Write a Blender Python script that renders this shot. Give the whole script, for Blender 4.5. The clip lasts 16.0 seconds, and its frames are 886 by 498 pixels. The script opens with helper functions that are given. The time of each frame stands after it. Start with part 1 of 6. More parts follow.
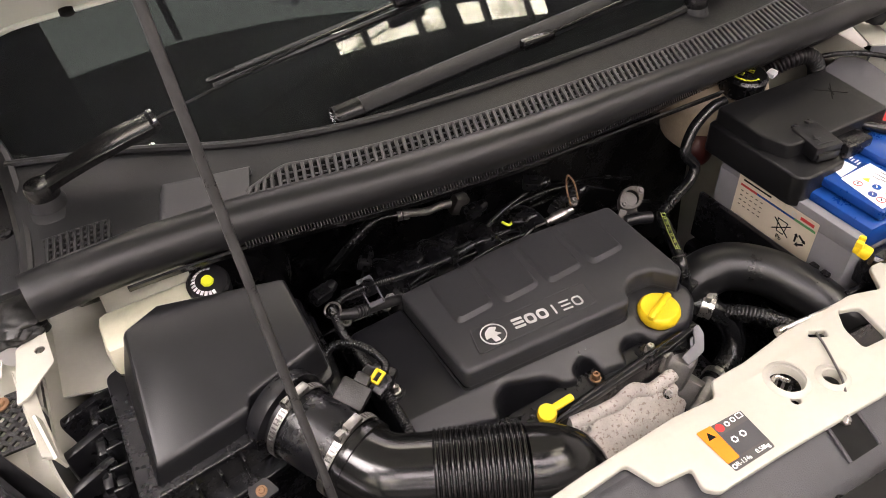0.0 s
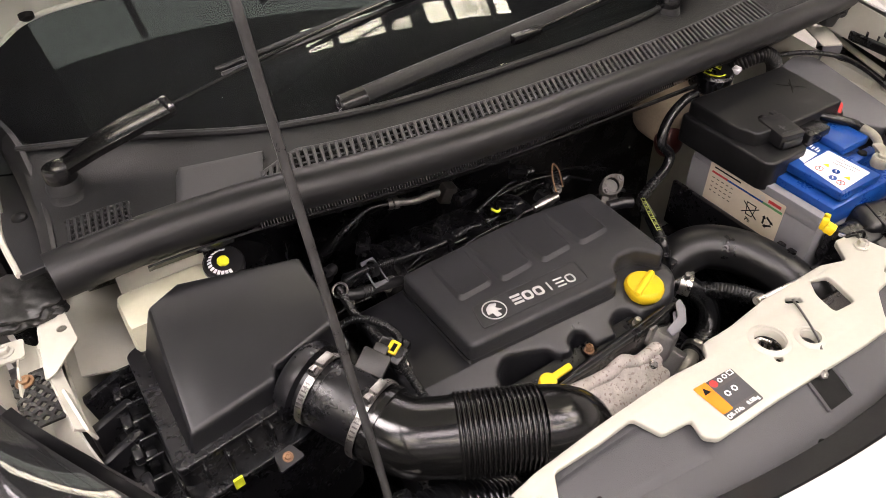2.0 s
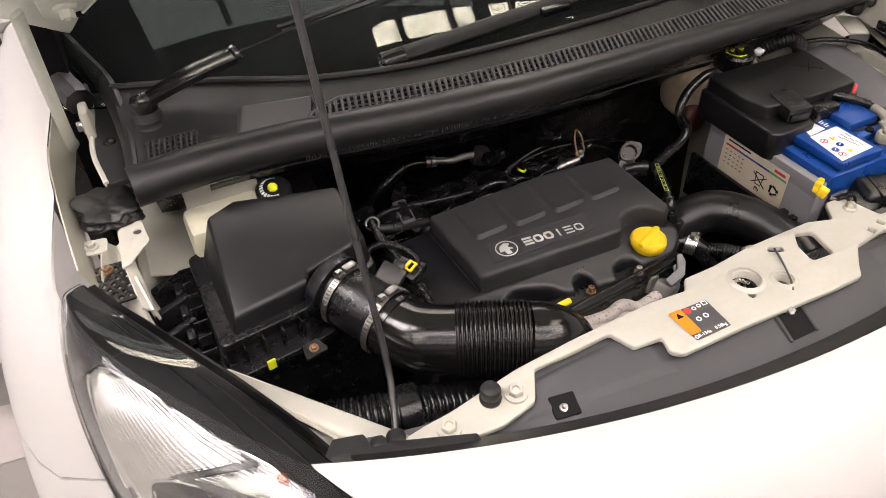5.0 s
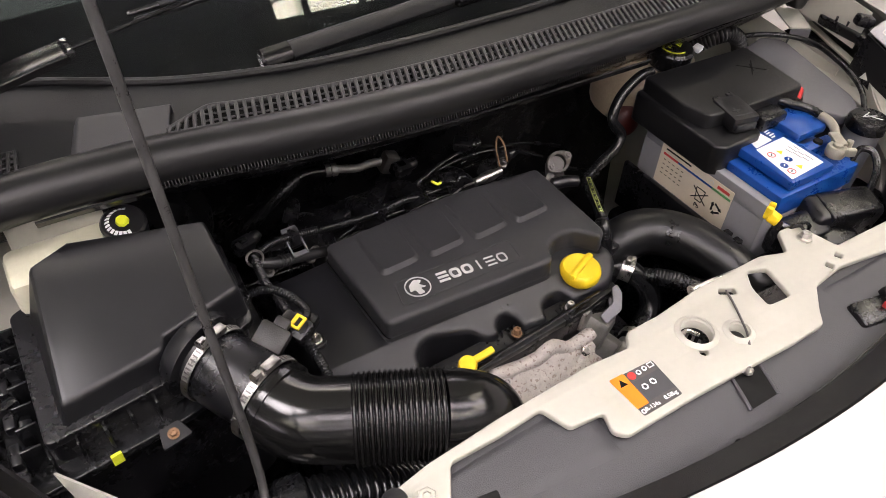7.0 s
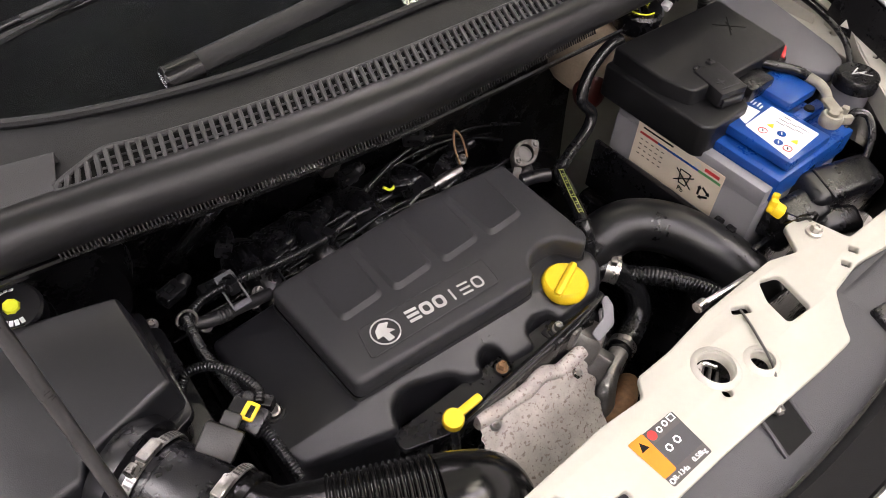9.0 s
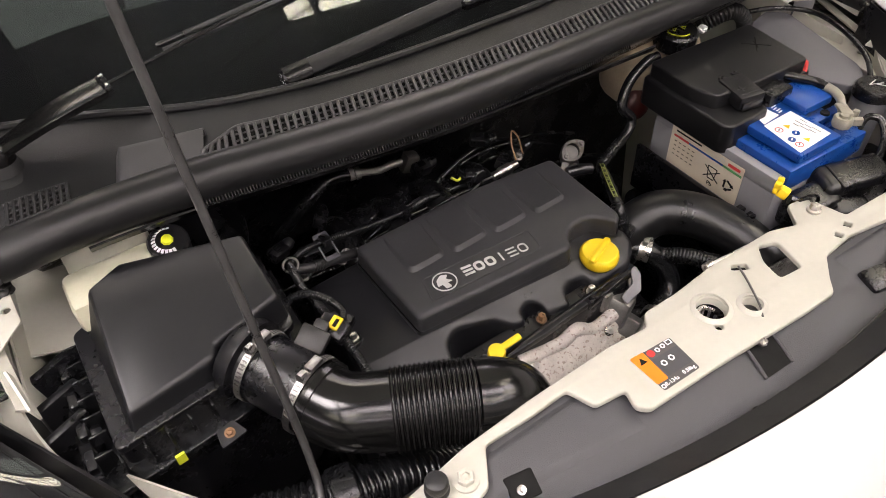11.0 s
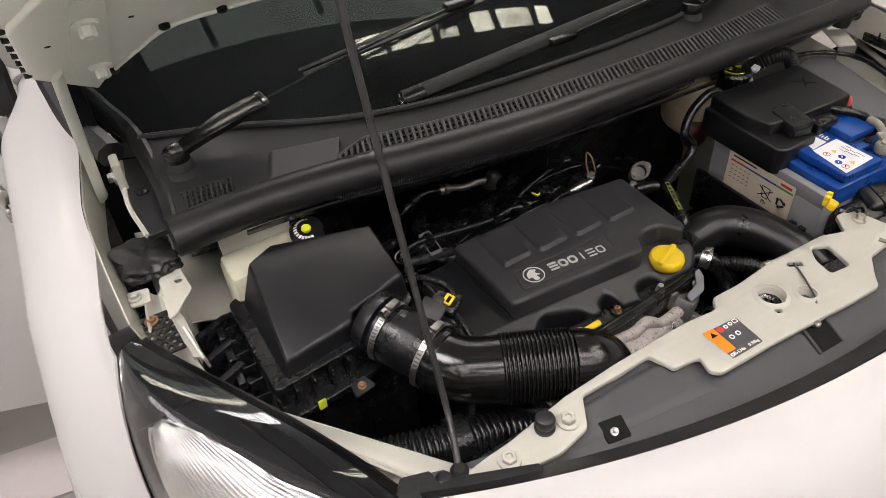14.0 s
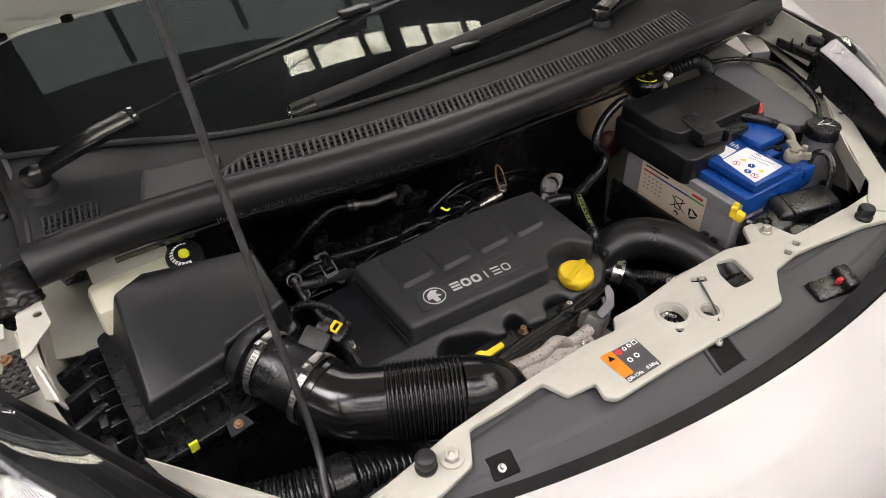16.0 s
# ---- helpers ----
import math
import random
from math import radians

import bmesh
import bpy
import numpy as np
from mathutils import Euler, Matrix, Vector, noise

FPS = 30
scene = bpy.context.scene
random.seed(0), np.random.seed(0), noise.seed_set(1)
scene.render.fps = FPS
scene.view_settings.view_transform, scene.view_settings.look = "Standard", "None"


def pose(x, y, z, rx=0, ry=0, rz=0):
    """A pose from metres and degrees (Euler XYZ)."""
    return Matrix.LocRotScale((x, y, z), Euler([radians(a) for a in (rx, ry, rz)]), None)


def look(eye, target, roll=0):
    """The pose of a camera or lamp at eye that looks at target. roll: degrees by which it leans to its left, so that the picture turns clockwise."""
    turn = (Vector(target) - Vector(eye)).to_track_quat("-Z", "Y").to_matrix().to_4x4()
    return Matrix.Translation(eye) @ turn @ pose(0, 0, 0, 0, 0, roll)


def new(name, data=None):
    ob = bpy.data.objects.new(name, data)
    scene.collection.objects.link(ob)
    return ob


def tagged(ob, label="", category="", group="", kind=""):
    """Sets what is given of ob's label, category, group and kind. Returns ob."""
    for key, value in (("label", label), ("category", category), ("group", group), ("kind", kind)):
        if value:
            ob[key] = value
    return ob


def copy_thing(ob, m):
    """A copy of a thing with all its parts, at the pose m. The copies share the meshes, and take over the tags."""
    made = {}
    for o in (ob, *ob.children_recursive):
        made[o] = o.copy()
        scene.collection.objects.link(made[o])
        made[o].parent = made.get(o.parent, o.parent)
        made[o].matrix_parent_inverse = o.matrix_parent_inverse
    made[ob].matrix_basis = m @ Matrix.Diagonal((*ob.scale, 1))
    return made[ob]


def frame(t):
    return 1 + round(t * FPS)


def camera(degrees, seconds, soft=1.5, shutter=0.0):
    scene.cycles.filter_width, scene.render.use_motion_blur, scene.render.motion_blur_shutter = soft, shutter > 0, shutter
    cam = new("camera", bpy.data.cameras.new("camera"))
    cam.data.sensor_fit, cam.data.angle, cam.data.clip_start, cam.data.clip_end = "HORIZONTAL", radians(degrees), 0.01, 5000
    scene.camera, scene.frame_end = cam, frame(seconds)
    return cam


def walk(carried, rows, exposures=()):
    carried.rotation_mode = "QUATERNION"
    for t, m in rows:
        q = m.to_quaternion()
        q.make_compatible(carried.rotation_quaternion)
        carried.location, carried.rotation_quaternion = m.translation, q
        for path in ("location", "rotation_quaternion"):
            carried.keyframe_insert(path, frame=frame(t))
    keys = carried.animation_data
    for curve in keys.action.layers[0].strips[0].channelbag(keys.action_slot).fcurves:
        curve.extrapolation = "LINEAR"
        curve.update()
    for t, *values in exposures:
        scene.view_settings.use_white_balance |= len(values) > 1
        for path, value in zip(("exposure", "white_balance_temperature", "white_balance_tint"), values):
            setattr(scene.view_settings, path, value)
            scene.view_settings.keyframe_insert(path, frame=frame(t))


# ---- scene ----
cam = camera(63.3, 16.0, soft=0.6)
PATH = [
    (0, (-0.486, -0.233, 1.49), (0.156, 1.113, 0.157), -4.3),
    (0.5, (-0.575, -0.253, 1.501), (0.147, 1.051, 0.167), -2.9),
    (1, (-0.639, -0.268, 1.506), (0.139, 1.009, 0.178), -1.5),
    (1.5, (-0.623, -0.26, 1.513), (0.174, 1.018, 0.197), -1.0),
    (2, (-0.575, -0.248, 1.498), (0.203, 1.036, 0.177), -1.2),
    (2.5, (-0.526, -0.241, 1.487), (0.198, 1.059, 0.152), -1.9),
    (3, (-0.465, -0.251, 1.473), (0.194, 1.069, 0.122), -2.4),
    (3.5, (-0.448, -0.28, 1.465), (0.156, 1.062, 0.111), -2.9),
    (4, (-0.477, -0.295, 1.472), (0.084, 1.073, 0.126), -3.7),
    (4.2, (-0.506, -0.322, 1.482), (0.049, 1.056, 0.144), -3.9),
    (6.3, (-0.635, -0.445, 1.517), (0.161, 0.879, 0.248), 1.7),
    (6.5, (-0.597, -0.387, 1.503), (0.204, 0.908, 0.207), 2.2),
    (7, (-0.491, -0.256, 1.463), (0.296, 0.967, 0.09), 2.6),
    (7.5, (-0.449, -0.207, 1.44), (0.333, 0.951, 0.009), 2.3),
    (8, (-0.434, -0.128, 1.442), (0.4, 0.927, -0.039), 2.5),
    (8.2, (-0.427, -0.094, 1.44), (0.428, 0.917, -0.059), 2.5),
    (10.3, (-0.421, -0.179, 1.464), (0.391, 0.916, 0.001), 0.4),
    (10.5, (-0.428, -0.203, 1.467), (0.347, 0.94, 0.02), -1.0),
    (11, (-0.501, -0.28, 1.506), (0.207, 0.958, 0.104), -3.4),
    (11.5, (-0.632, -0.426, 1.546), (0.051, 0.858, 0.173), -4.4),
    (12, (-0.709, -0.496, 1.568), (-0.033, 0.819, 0.221), -4.3),
    (12.5, (-0.718, -0.49, 1.57), (-0.056, 0.857, 0.248), -4.2),
    (13, (-0.701, -0.437, 1.563), (-0.043, 0.926, 0.255), -4.0),
    (13.5, (-0.676, -0.381, 1.563), (-0.009, 0.983, 0.262), -3.9),
    (14, (-0.66, -0.373, 1.557), (0.028, 0.986, 0.262), -3.8),
    (14.5, (-0.687, -0.435, 1.562), (0.04, 0.91, 0.273), -3.4),
    (15, (-0.692, -0.479, 1.559), (0.086, 0.843, 0.276), -2.7),
    (15.5, (-0.654, -0.469, 1.555), (0.15, 0.842, 0.276), -2.5),
    (16, (-0.553, -0.371, 1.53), (0.234, 0.944, 0.245), -2.5),
]
walk(cam, [(t, look(eye, target, roll)) for t, eye, target, roll in PATH], exposures=[(0, 0.06, 6700, 20), (4, 0.02, 6700, 20), (6.3, -0.60, 6600, 17), (7.0, -0.15, 6480, 20), (8.2, 0.02, 6400, 20), (10.5, 0.04, 6600, 20), (12.0, -0.74, 6640, 15), (13.0, -0.73, 6480, 16), (14.0, -0.60, 6450, 16), (15.5, -0.66, 6450, 16), (16, -0.50, 6380, 16)])

# ---- world and light ----
world = bpy.data.worlds.new("world")
scene.world = world
world.use_nodes = True
wn, wl = world.node_tree.nodes, world.node_tree.links
sky = wn.new("ShaderNodeTexSky")
sky.sky_type, sky.sun_disc, sky.sun_elevation, sky.sun_rotation = "NISHITA", False, radians(35), radians(160)
wl.new(sky.outputs[0], wn["Background"].inputs[0])
wn["Background"].inputs[1].default_value = 0.15


CEILING = 4.4
# Lamps behind y 3 are added to lift the cover's and scuttle's sheen.
LAMPS = [(x, y) for y in (-1.3, -1.6, -1.9) for x in (-2.5, -0.75, 1.0, 2.75)] + [(x, y) for y in (-3.1, -4.5) for x in (-2.8, -1.0, 0.8, 2.6)] + [(x, 3.3) for x in (-2.9, -1.1, 0.7, 2.5)] + [(x, y) for y in (4.5, 5.7) for x in (1.4, 3.1, 4.8)]
# Panels at x 2.9 and those beyond y 1.3 are added fill light.
ROOFLIGHTS = [(0.85, 0.81, 0.95, 0.13), (1.95, 0.81, 0.9, 0.13), (-2.90, 1.16, 2.30, 0.26), (2.3, -0.75, 1.3, 0.5), (2.9, 0.05, 1.7, 0.7), (2.0, -2.45, 1.1, 0.55), (3.2, -2.45, 1.1, 0.55), (2.0, -3.3, 1.1, 0.4), (3.2, -3.3, 1.1, 0.4), (-0.9, -3.6, 1.1, 0.6), (0.4, -3.6, 1.1, 0.6), (-2.4, -2.3, 1.1, 0.6), (-1.0, 3.9, 1.1, 0.6), (1.6, 3.9, 1.1, 0.6)] + [(-4.2, -1.9, 1.1, 0.6), (-4.4, -3.0, 1.1, 0.6), (-4.7, -4.3, 1.1, 0.6), (1.5, 2.2, 1.1, 0.5), (2.8, 2.2, 1.1, 0.5), (4.1, 2.2, 1.1, 0.5), (2.8, 1.4, 1.1, 0.35)]
# Unseen strong panel, added to lay sheen on the air box lid.
SHEEN_PANEL = (-2.05, 0.10, 1.7, 1.22)


# ---- materials ----
def material(name, colour, rough=0.5, metal=0.0, vary=0.15, scale=8.0, bump=0.0, bump_scale=400.0, coat=0.0, rough_vary=0.1, specular=0.5, spots=None):
    """Principled surface with two scales of noise in colour and gloss, and fine relief."""
    m = bpy.data.materials.new(name)
    m.use_nodes = True
    n, l = m.node_tree.nodes, m.node_tree.links
    p = n["Principled BSDF"]
    geo = n.new("ShaderNodeNewGeometry")
    big, fine = n.new("ShaderNodeTexNoise"), n.new("ShaderNodeTexNoise")
    big.inputs["Scale"].default_value, fine.inputs["Scale"].default_value = scale, scale * 14
    big.inputs["Detail"].default_value = fine.inputs["Detail"].default_value = 4
    for t in (big, fine):
        l.new(geo.outputs["Position"], t.inputs["Vector"])
    both = n.new("ShaderNodeMath")
    both.operation = "MULTIPLY_ADD"
    l.new(fine.outputs[0], both.inputs[0])
    both.inputs[1].default_value = 0.45
    l.new(big.outputs[0], both.inputs[2])
    ramp = n.new("ShaderNodeValToRGB")
    lo, hi = [c * (1 - vary) for c in colour], [min(1, c * (1 + vary)) for c in colour]
    ramp.color_ramp.elements[0].position, ramp.color_ramp.elements[1].position = 0.45, 1.0
    ramp.color_ramp.elements[0].color, ramp.color_ramp.elements[1].color = (*lo, 1), (*hi, 1)
    l.new(both.outputs[0], ramp.inputs[0])
    out = ramp.outputs[0]
    if spots:
        spot = n.new("ShaderNodeTexNoise")
        spot.inputs["Scale"].default_value, spot.inputs["Detail"].default_value = spots[1], 5
        l.new(geo.outputs["Position"], spot.inputs["Vector"])
        edge = n.new("ShaderNodeValToRGB")
        edge.color_ramp.elements[0].position, edge.color_ramp.elements[1].position = spots[2], spots[2] + 0.06
        l.new(spot.outputs[0], edge.inputs[0])
        mix = n.new("ShaderNodeMix")
        mix.data_type = "RGBA"
        l.new(edge.outputs[0], mix.inputs["Factor"])
        l.new(out, mix.inputs["A"])
        mix.inputs["B"].default_value = (*spots[0], 1)
        out = mix.outputs["Result"]
    l.new(out, p.inputs["Base Color"])
    gloss = n.new("ShaderNodeMapRange")
    gloss.inputs["From Min"].default_value, gloss.inputs["From Max"].default_value = 0.4, 1.0
    gloss.inputs["To Min"].default_value, gloss.inputs["To Max"].default_value = max(0.02, rough - rough_vary), min(1, rough + rough_vary)
    l.new(both.outputs[0], gloss.inputs["Value"])
    l.new(gloss.outputs[0], p.inputs["Roughness"])
    p.inputs["Metallic"].default_value = metal
    p.inputs["Specular IOR Level"].default_value = specular
    p.inputs["Coat Weight"].default_value, p.inputs["Coat Roughness"].default_value = coat, 0.03
    if bump:
        grain, b = n.new("ShaderNodeTexNoise"), n.new("ShaderNodeBump")
        grain.inputs["Scale"].default_value, grain.inputs["Detail"].default_value = bump_scale, 3
        l.new(geo.outputs["Position"], grain.inputs["Vector"])
        b.inputs["Strength"].default_value, b.inputs["Distance"].default_value = bump, 0.002
        l.new(grain.outputs[0], b.inputs["Height"])
        l.new(b.outputs[0], p.inputs["Normal"])
    return m


def glass(name, colour, rough=0.0, ior=1.45):
    m = bpy.data.materials.new(name)
    m.use_nodes = True
    p = m.node_tree.nodes["Principled BSDF"]
    p.inputs["Base Color"].default_value = (*colour, 1)
    p.inputs["Transmission Weight"].default_value, p.inputs["Roughness"].default_value, p.inputs["IOR"].default_value = 1, rough, ior
    return m


def glow(name, colour, strength):
    m = bpy.data.materials.new(name)
    m.use_nodes = True
    p = m.node_tree.nodes["Principled BSDF"]
    p.inputs["Base Color"].default_value = (0.03, 0.03, 0.03, 1)
    p.inputs["Emission Color"].default_value, p.inputs["Emission Strength"].default_value = (*colour, 1), strength
    return m


PAINT = material("white_car_paint", (0.478, 0.468, 0.456), 0.5, vary=0.004, scale=3, coat=0.4, rough_vary=0.0, specular=0.0)
PAINT.node_tree.nodes["Principled BSDF"].inputs["Coat Roughness"].default_value = 0.015
PRIMER = material("body_white_inner_paint", (0.455, 0.446, 0.388), 0.42, vary=0.06, scale=9, coat=0.15, spots=((0.36, 0.34, 0.285), 38, 0.70))
# Set brighter than the outer white to lift the bonnet's shaded underside.
SHADEPAINT = material("hood_inner_lifted_paint", (0.72, 0.75, 0.67), 0.40, vary=0.05, scale=6, coat=0.15)
BLACK = material("satin_black_plastic", (0.0065, 0.0066, 0.0078), 0.27, vary=0.3, scale=14, bump=0.12, bump_scale=900)
COVER = material("grained_dark_grey_plastic", (0.0352, 0.0356, 0.0385), 0.44, vary=0.12, scale=10, bump=0.35, bump_scale=1400, spots=((0.055, 0.053, 0.050), 90, 0.72))
LOWER = material("smooth_black_cover_plastic", (0.0095, 0.0098, 0.0116), 0.36, vary=0.2, scale=12, bump=0.15, bump_scale=1200)
FUSE = material("worn_matt_black_plastic", (0.0066, 0.0068, 0.0076), 0.40, vary=0.25, scale=16, bump=0.25, bump_scale=800, rough_vary=0.08)
AIRBOX = material("smooth_charcoal_plastic", (0.0080, 0.0084, 0.0098), 0.37, vary=0.2, scale=7, bump=0.08, bump_scale=1100, rough_vary=0.05, specular=0.45)
COWL = material("weathered_cowl_plastic", (0.0084, 0.0088, 0.0104), 0.42, vary=0.12, scale=11, bump=0.3, bump_scale=1100, specular=0.42)
SHIELD = material("grey_shield_plastic", (0.060, 0.060, 0.065), 0.55, vary=0.08, scale=8, bump=0.25, bump_scale=1200)
SATIN = material("gloss_black_paint", (0.005, 0.005, 0.0055), 0.22, vary=0.1, scale=20, rough_vary=0.05)
RIM = material("black_rim_plastic", (0.011, 0.011, 0.012), 0.42, vary=0.15, scale=14, bump=0.25, bump_scale=900)
RUBBER = material("black_rubber", (0.0085, 0.0086, 0.0095), 0.40, vary=0.2, scale=12, bump=0.06, bump_scale=500)
HOSE = material("black_hose", (0.0072, 0.0076, 0.0084), 0.24, vary=0.25, scale=20, bump=0.05, bump_scale=500)
PIPE = material("soft_black_pipe", (0.0075, 0.0078, 0.0085), 0.31, vary=0.15, scale=12, bump=0.02, bump_scale=500)
DUCT = material("glossy_black_duct", (0.006, 0.006, 0.006), 0.17, vary=0.15, scale=14, bump=0.02, bump_scale=900, rough_vary=0.02)
TAPE = material("crumpled_black_tape", (0.014, 0.014, 0.0135), 0.42, vary=0.3, scale=30, bump=0.5, bump_scale=60)
STEEL = material("bright_steel", (0.62, 0.60, 0.57), 0.30, metal=1, vary=0.1, scale=40)
ALLOY = material("cast_alloy", (0.33, 0.32, 0.305), 0.45, metal=0.8, vary=0.25, scale=50, bump=0.4, bump_scale=260, spots=((0.18, 0.16, 0.14), 70, 0.62))
WORN = material("worn_zinc_steel", (0.40, 0.39, 0.37), 0.36, metal=1, vary=0.35, scale=90, bump=0.2, bump_scale=300, spots=((0.10, 0.095, 0.09), 160, 0.60))
DULL = material("dull_grey_metal", (0.11, 0.105, 0.10), 0.42, metal=0.4, vary=0.3, scale=50, bump=0.3, bump_scale=260)
CASTDARK = material("oily_cast_alloy", (0.075, 0.072, 0.066), 0.5, metal=0.15, vary=0.4, scale=90, bump=0.4, bump_scale=260, spots=((0.06, 0.05, 0.04), 110, 0.55))
RUST = material("rusty_bolt", (0.26, 0.15, 0.08), 0.65, metal=0.5, vary=0.35, scale=160)
HEAT = material("corroded_heat_shield", (0.59, 0.545, 0.495), 0.6, metal=0.0, vary=0.2, scale=40, bump=0.4, bump_scale=160, spots=((0.34, 0.28, 0.24), 240, 0.57))
YELLOW = material("yellow_plastic", (0.86, 0.60, 0.015), 0.40, vary=0.05, scale=30, bump=0.08, bump_scale=700)
LIME = material("lime_plastic", (0.66, 0.72, 0.03), 0.40, vary=0.05, scale=30)
PALELIME = material("faded_yellow_print", (0.42, 0.46, 0.12), 0.6, vary=0.2, scale=200)
BLUE = material("battery_blue_plastic", (0.005, 0.056, 0.27), 0.30, vary=0.08, scale=20)
CASE = material("battery_grey_plastic", (0.22, 0.22, 0.235), 0.45, vary=0.06, scale=16, bump=0.15, bump_scale=900)
CLAMP = material("beige_cast_lead", (0.30, 0.285, 0.235), 0.42, metal=0.2, vary=0.3, scale=60, bump=0.2, bump_scale=300)
FLANGE = material("pale_reflection_plastic", (0.40, 0.39, 0.41), 0.30, vary=0.08, scale=20, coat=0.3)
SENSOR = material("brownish_grey_nylon", (0.016, 0.0155, 0.014), 0.42, vary=0.2, scale=40, bump=0.15, bump_scale=600)
LIDGREY = material("grey_cover_plastic", (0.105, 0.105, 0.115), 0.5, vary=0.07, scale=12, bump=0.2, bump_scale=1000)
CREAM = material("cream_tank_plastic", (0.52, 0.51, 0.39), 0.42, vary=0.07, scale=18)
TANK = material("translucent_tank_plastic", (0.36, 0.29, 0.21), 0.4, vary=0.25, scale=22)
PINK = material("red_coolant", (0.06, 0.012, 0.010), 0.4, vary=0.3, scale=20)
PAPER = material("aged_label_paper", (0.66, 0.58, 0.46), 0.55, vary=0.06, scale=30)
WHITE = material("white_label", (0.82, 0.82, 0.84), 0.4, vary=0.03, scale=30)
PRINT = material("silver_print", (0.56, 0.56, 0.56), 0.45, vary=0.05, scale=60)
# Printed ink, plugs, and the painted darkness of slots, pockets and holes.
INKSHADE = material("black_ink_and_hollow_shade", (0.006, 0.006, 0.006), 0.7, vary=0.1, scale=60, specular=0.2)
RED = material("red_print", (0.55, 0.04, 0.04), 0.45, vary=0.1, scale=60)
GREEN = material("green_print", (0.10, 0.33, 0.12), 0.45, vary=0.1, scale=60)
ORANGE = material("orange_print", (0.85, 0.22, 0.01), 0.45, vary=0.05, scale=60)
STICKER = material("grey_sticker", (0.075, 0.072, 0.07), 0.4, vary=0.06, scale=60)
CHROME = material("chrome", (0.90, 0.90, 0.90), 0.07, metal=1, vary=0.04, scale=20, rough_vary=0.03)
REFLECTOR = material("reflector_chrome", (0.86, 0.86, 0.83), 0.19, metal=1, vary=0.05, scale=20, rough_vary=0.03)
DIMCHROME = material("dark_reflection_chrome", (0.13, 0.14, 0.16), 0.07, metal=1, vary=0.05, scale=20, rough_vary=0.02)
SMOKE = material("smoked_chrome", (0.34, 0.34, 0.335), 0.16, metal=1, vary=0.1, scale=20, rough_vary=0.03)
BROW = material("dark_chrome_trim", (0.20, 0.20, 0.205), 0.05, metal=1, vary=0.08, scale=20, rough_vary=0.02)
LAMPBLACK = material("black_lamp_plastic", (0.006, 0.006, 0.0065), 0.30, vary=0.2, scale=10, rough_vary=0.05, specular=0.15)
DARKGLOSS = material("gloss_black_trim", (0.010, 0.010, 0.011), 0.10, vary=0.2, scale=10, coat=0.6, rough_vary=0.05)
AMBER = material("amber_bulb", (0.32, 0.09, 0.01), 0.15, vary=0.1, scale=60)
CABIN = material("dark_dashboard", (0.006, 0.006, 0.0065), 0.85, vary=0.2, scale=12, bump=0.4, bump_scale=700, specular=0.03)
ROD = material("painted_rod", (0.028, 0.028, 0.028), 0.35, vary=0.4, scale=60, rough_vary=0.15)
GLASS, LENS = glass("windscreen_glass", (0.86, 0.93, 0.90)), glass("clear_lens", (0.95, 0.96, 0.96))
FLOOR = material("painted_concrete_floor", (0.29, 0.272, 0.258), 0.35, vary=0.08, scale=1.4, bump=0.15, bump_scale=60, coat=0.1)
BAND = material("pale_floor_paint", (0.46, 0.42, 0.41), 0.35, vary=0.06, scale=2, bump=0.1, bump_scale=60)
# End walls dimmed, side walls brightened: their tones steer the bounce light.
DIMWALL = material("dimmed_wall_paint", (0.40, 0.40, 0.41), 0.7, vary=0.015, scale=2, bump=0.05, bump_scale=120)
FILLWALL = material("bright_fill_wall_paint", (0.80, 0.79, 0.78), 0.6, vary=0.015, scale=2, bump=0.05, bump_scale=120)
# Ceiling tone held near black so glass and plastics mirror less light.
CEIL = material("ceiling_paint", (0.05, 0.054, 0.05), 0.8, vary=0.05, scale=2)
BEAM = material("dark_steel_beam", (0.10, 0.10, 0.10), 0.6, vary=0.1, scale=5)
TUBEGLOW = glow("lamp_diffuser", (1.0, 0.94, 0.94), 23)
SCREENGLOW = glow("screen_reflection_glow", (0.86, 1.0, 0.88), 0.86)
WALLFILLGLOW = glow("added_wall_fill_glow", (1.0, 0.94, 0.96), 7)
SHEENGLOW = glow("added_sheen_glow", (1.0, 0.97, 0.93), 30)
ROOFGLOW = glow("daylit_roof_sheet", (1.0, 0.96, 0.74), 15)

rn, rl = ROOFGLOW.node_tree.nodes, ROOFGLOW.node_tree.links
dirt, fade, spot_at = rn.new("ShaderNodeTexNoise"), rn.new("ShaderNodeMapRange"), rn.new("ShaderNodeNewGeometry")
dirt.inputs["Scale"].default_value, dirt.inputs["Detail"].default_value = 6.0, 5
fade.inputs["From Min"].default_value, fade.inputs["From Max"].default_value = 0.38, 0.56
fade.inputs["To Min"].default_value, fade.inputs["To Max"].default_value = 5.0, 17.0
rl.new(spot_at.outputs["Position"], dirt.inputs["Vector"])
rl.new(dirt.outputs[0], fade.inputs["Value"])
rl.new(fade.outputs[0], rn["Principled BSDF"].inputs["Emission Strength"])


# ---- builders ----
V = Vector


def mesh_of(bm, angle=38):
    me = bpy.data.meshes.new("mesh")
    bmesh.ops.recalc_face_normals(bm, faces=bm.faces)
    level = bm.faces.layers.int.get("level")
    flats = [f.index for f in bm.faces if f[level]] if level else []
    bm.to_mesh(me)
    bm.free()
    me.shade_smooth()
    for i in flats:
        me.polygons[i].use_smooth = False
    me.set_sharp_from_angle(angle=radians(angle))
    return me


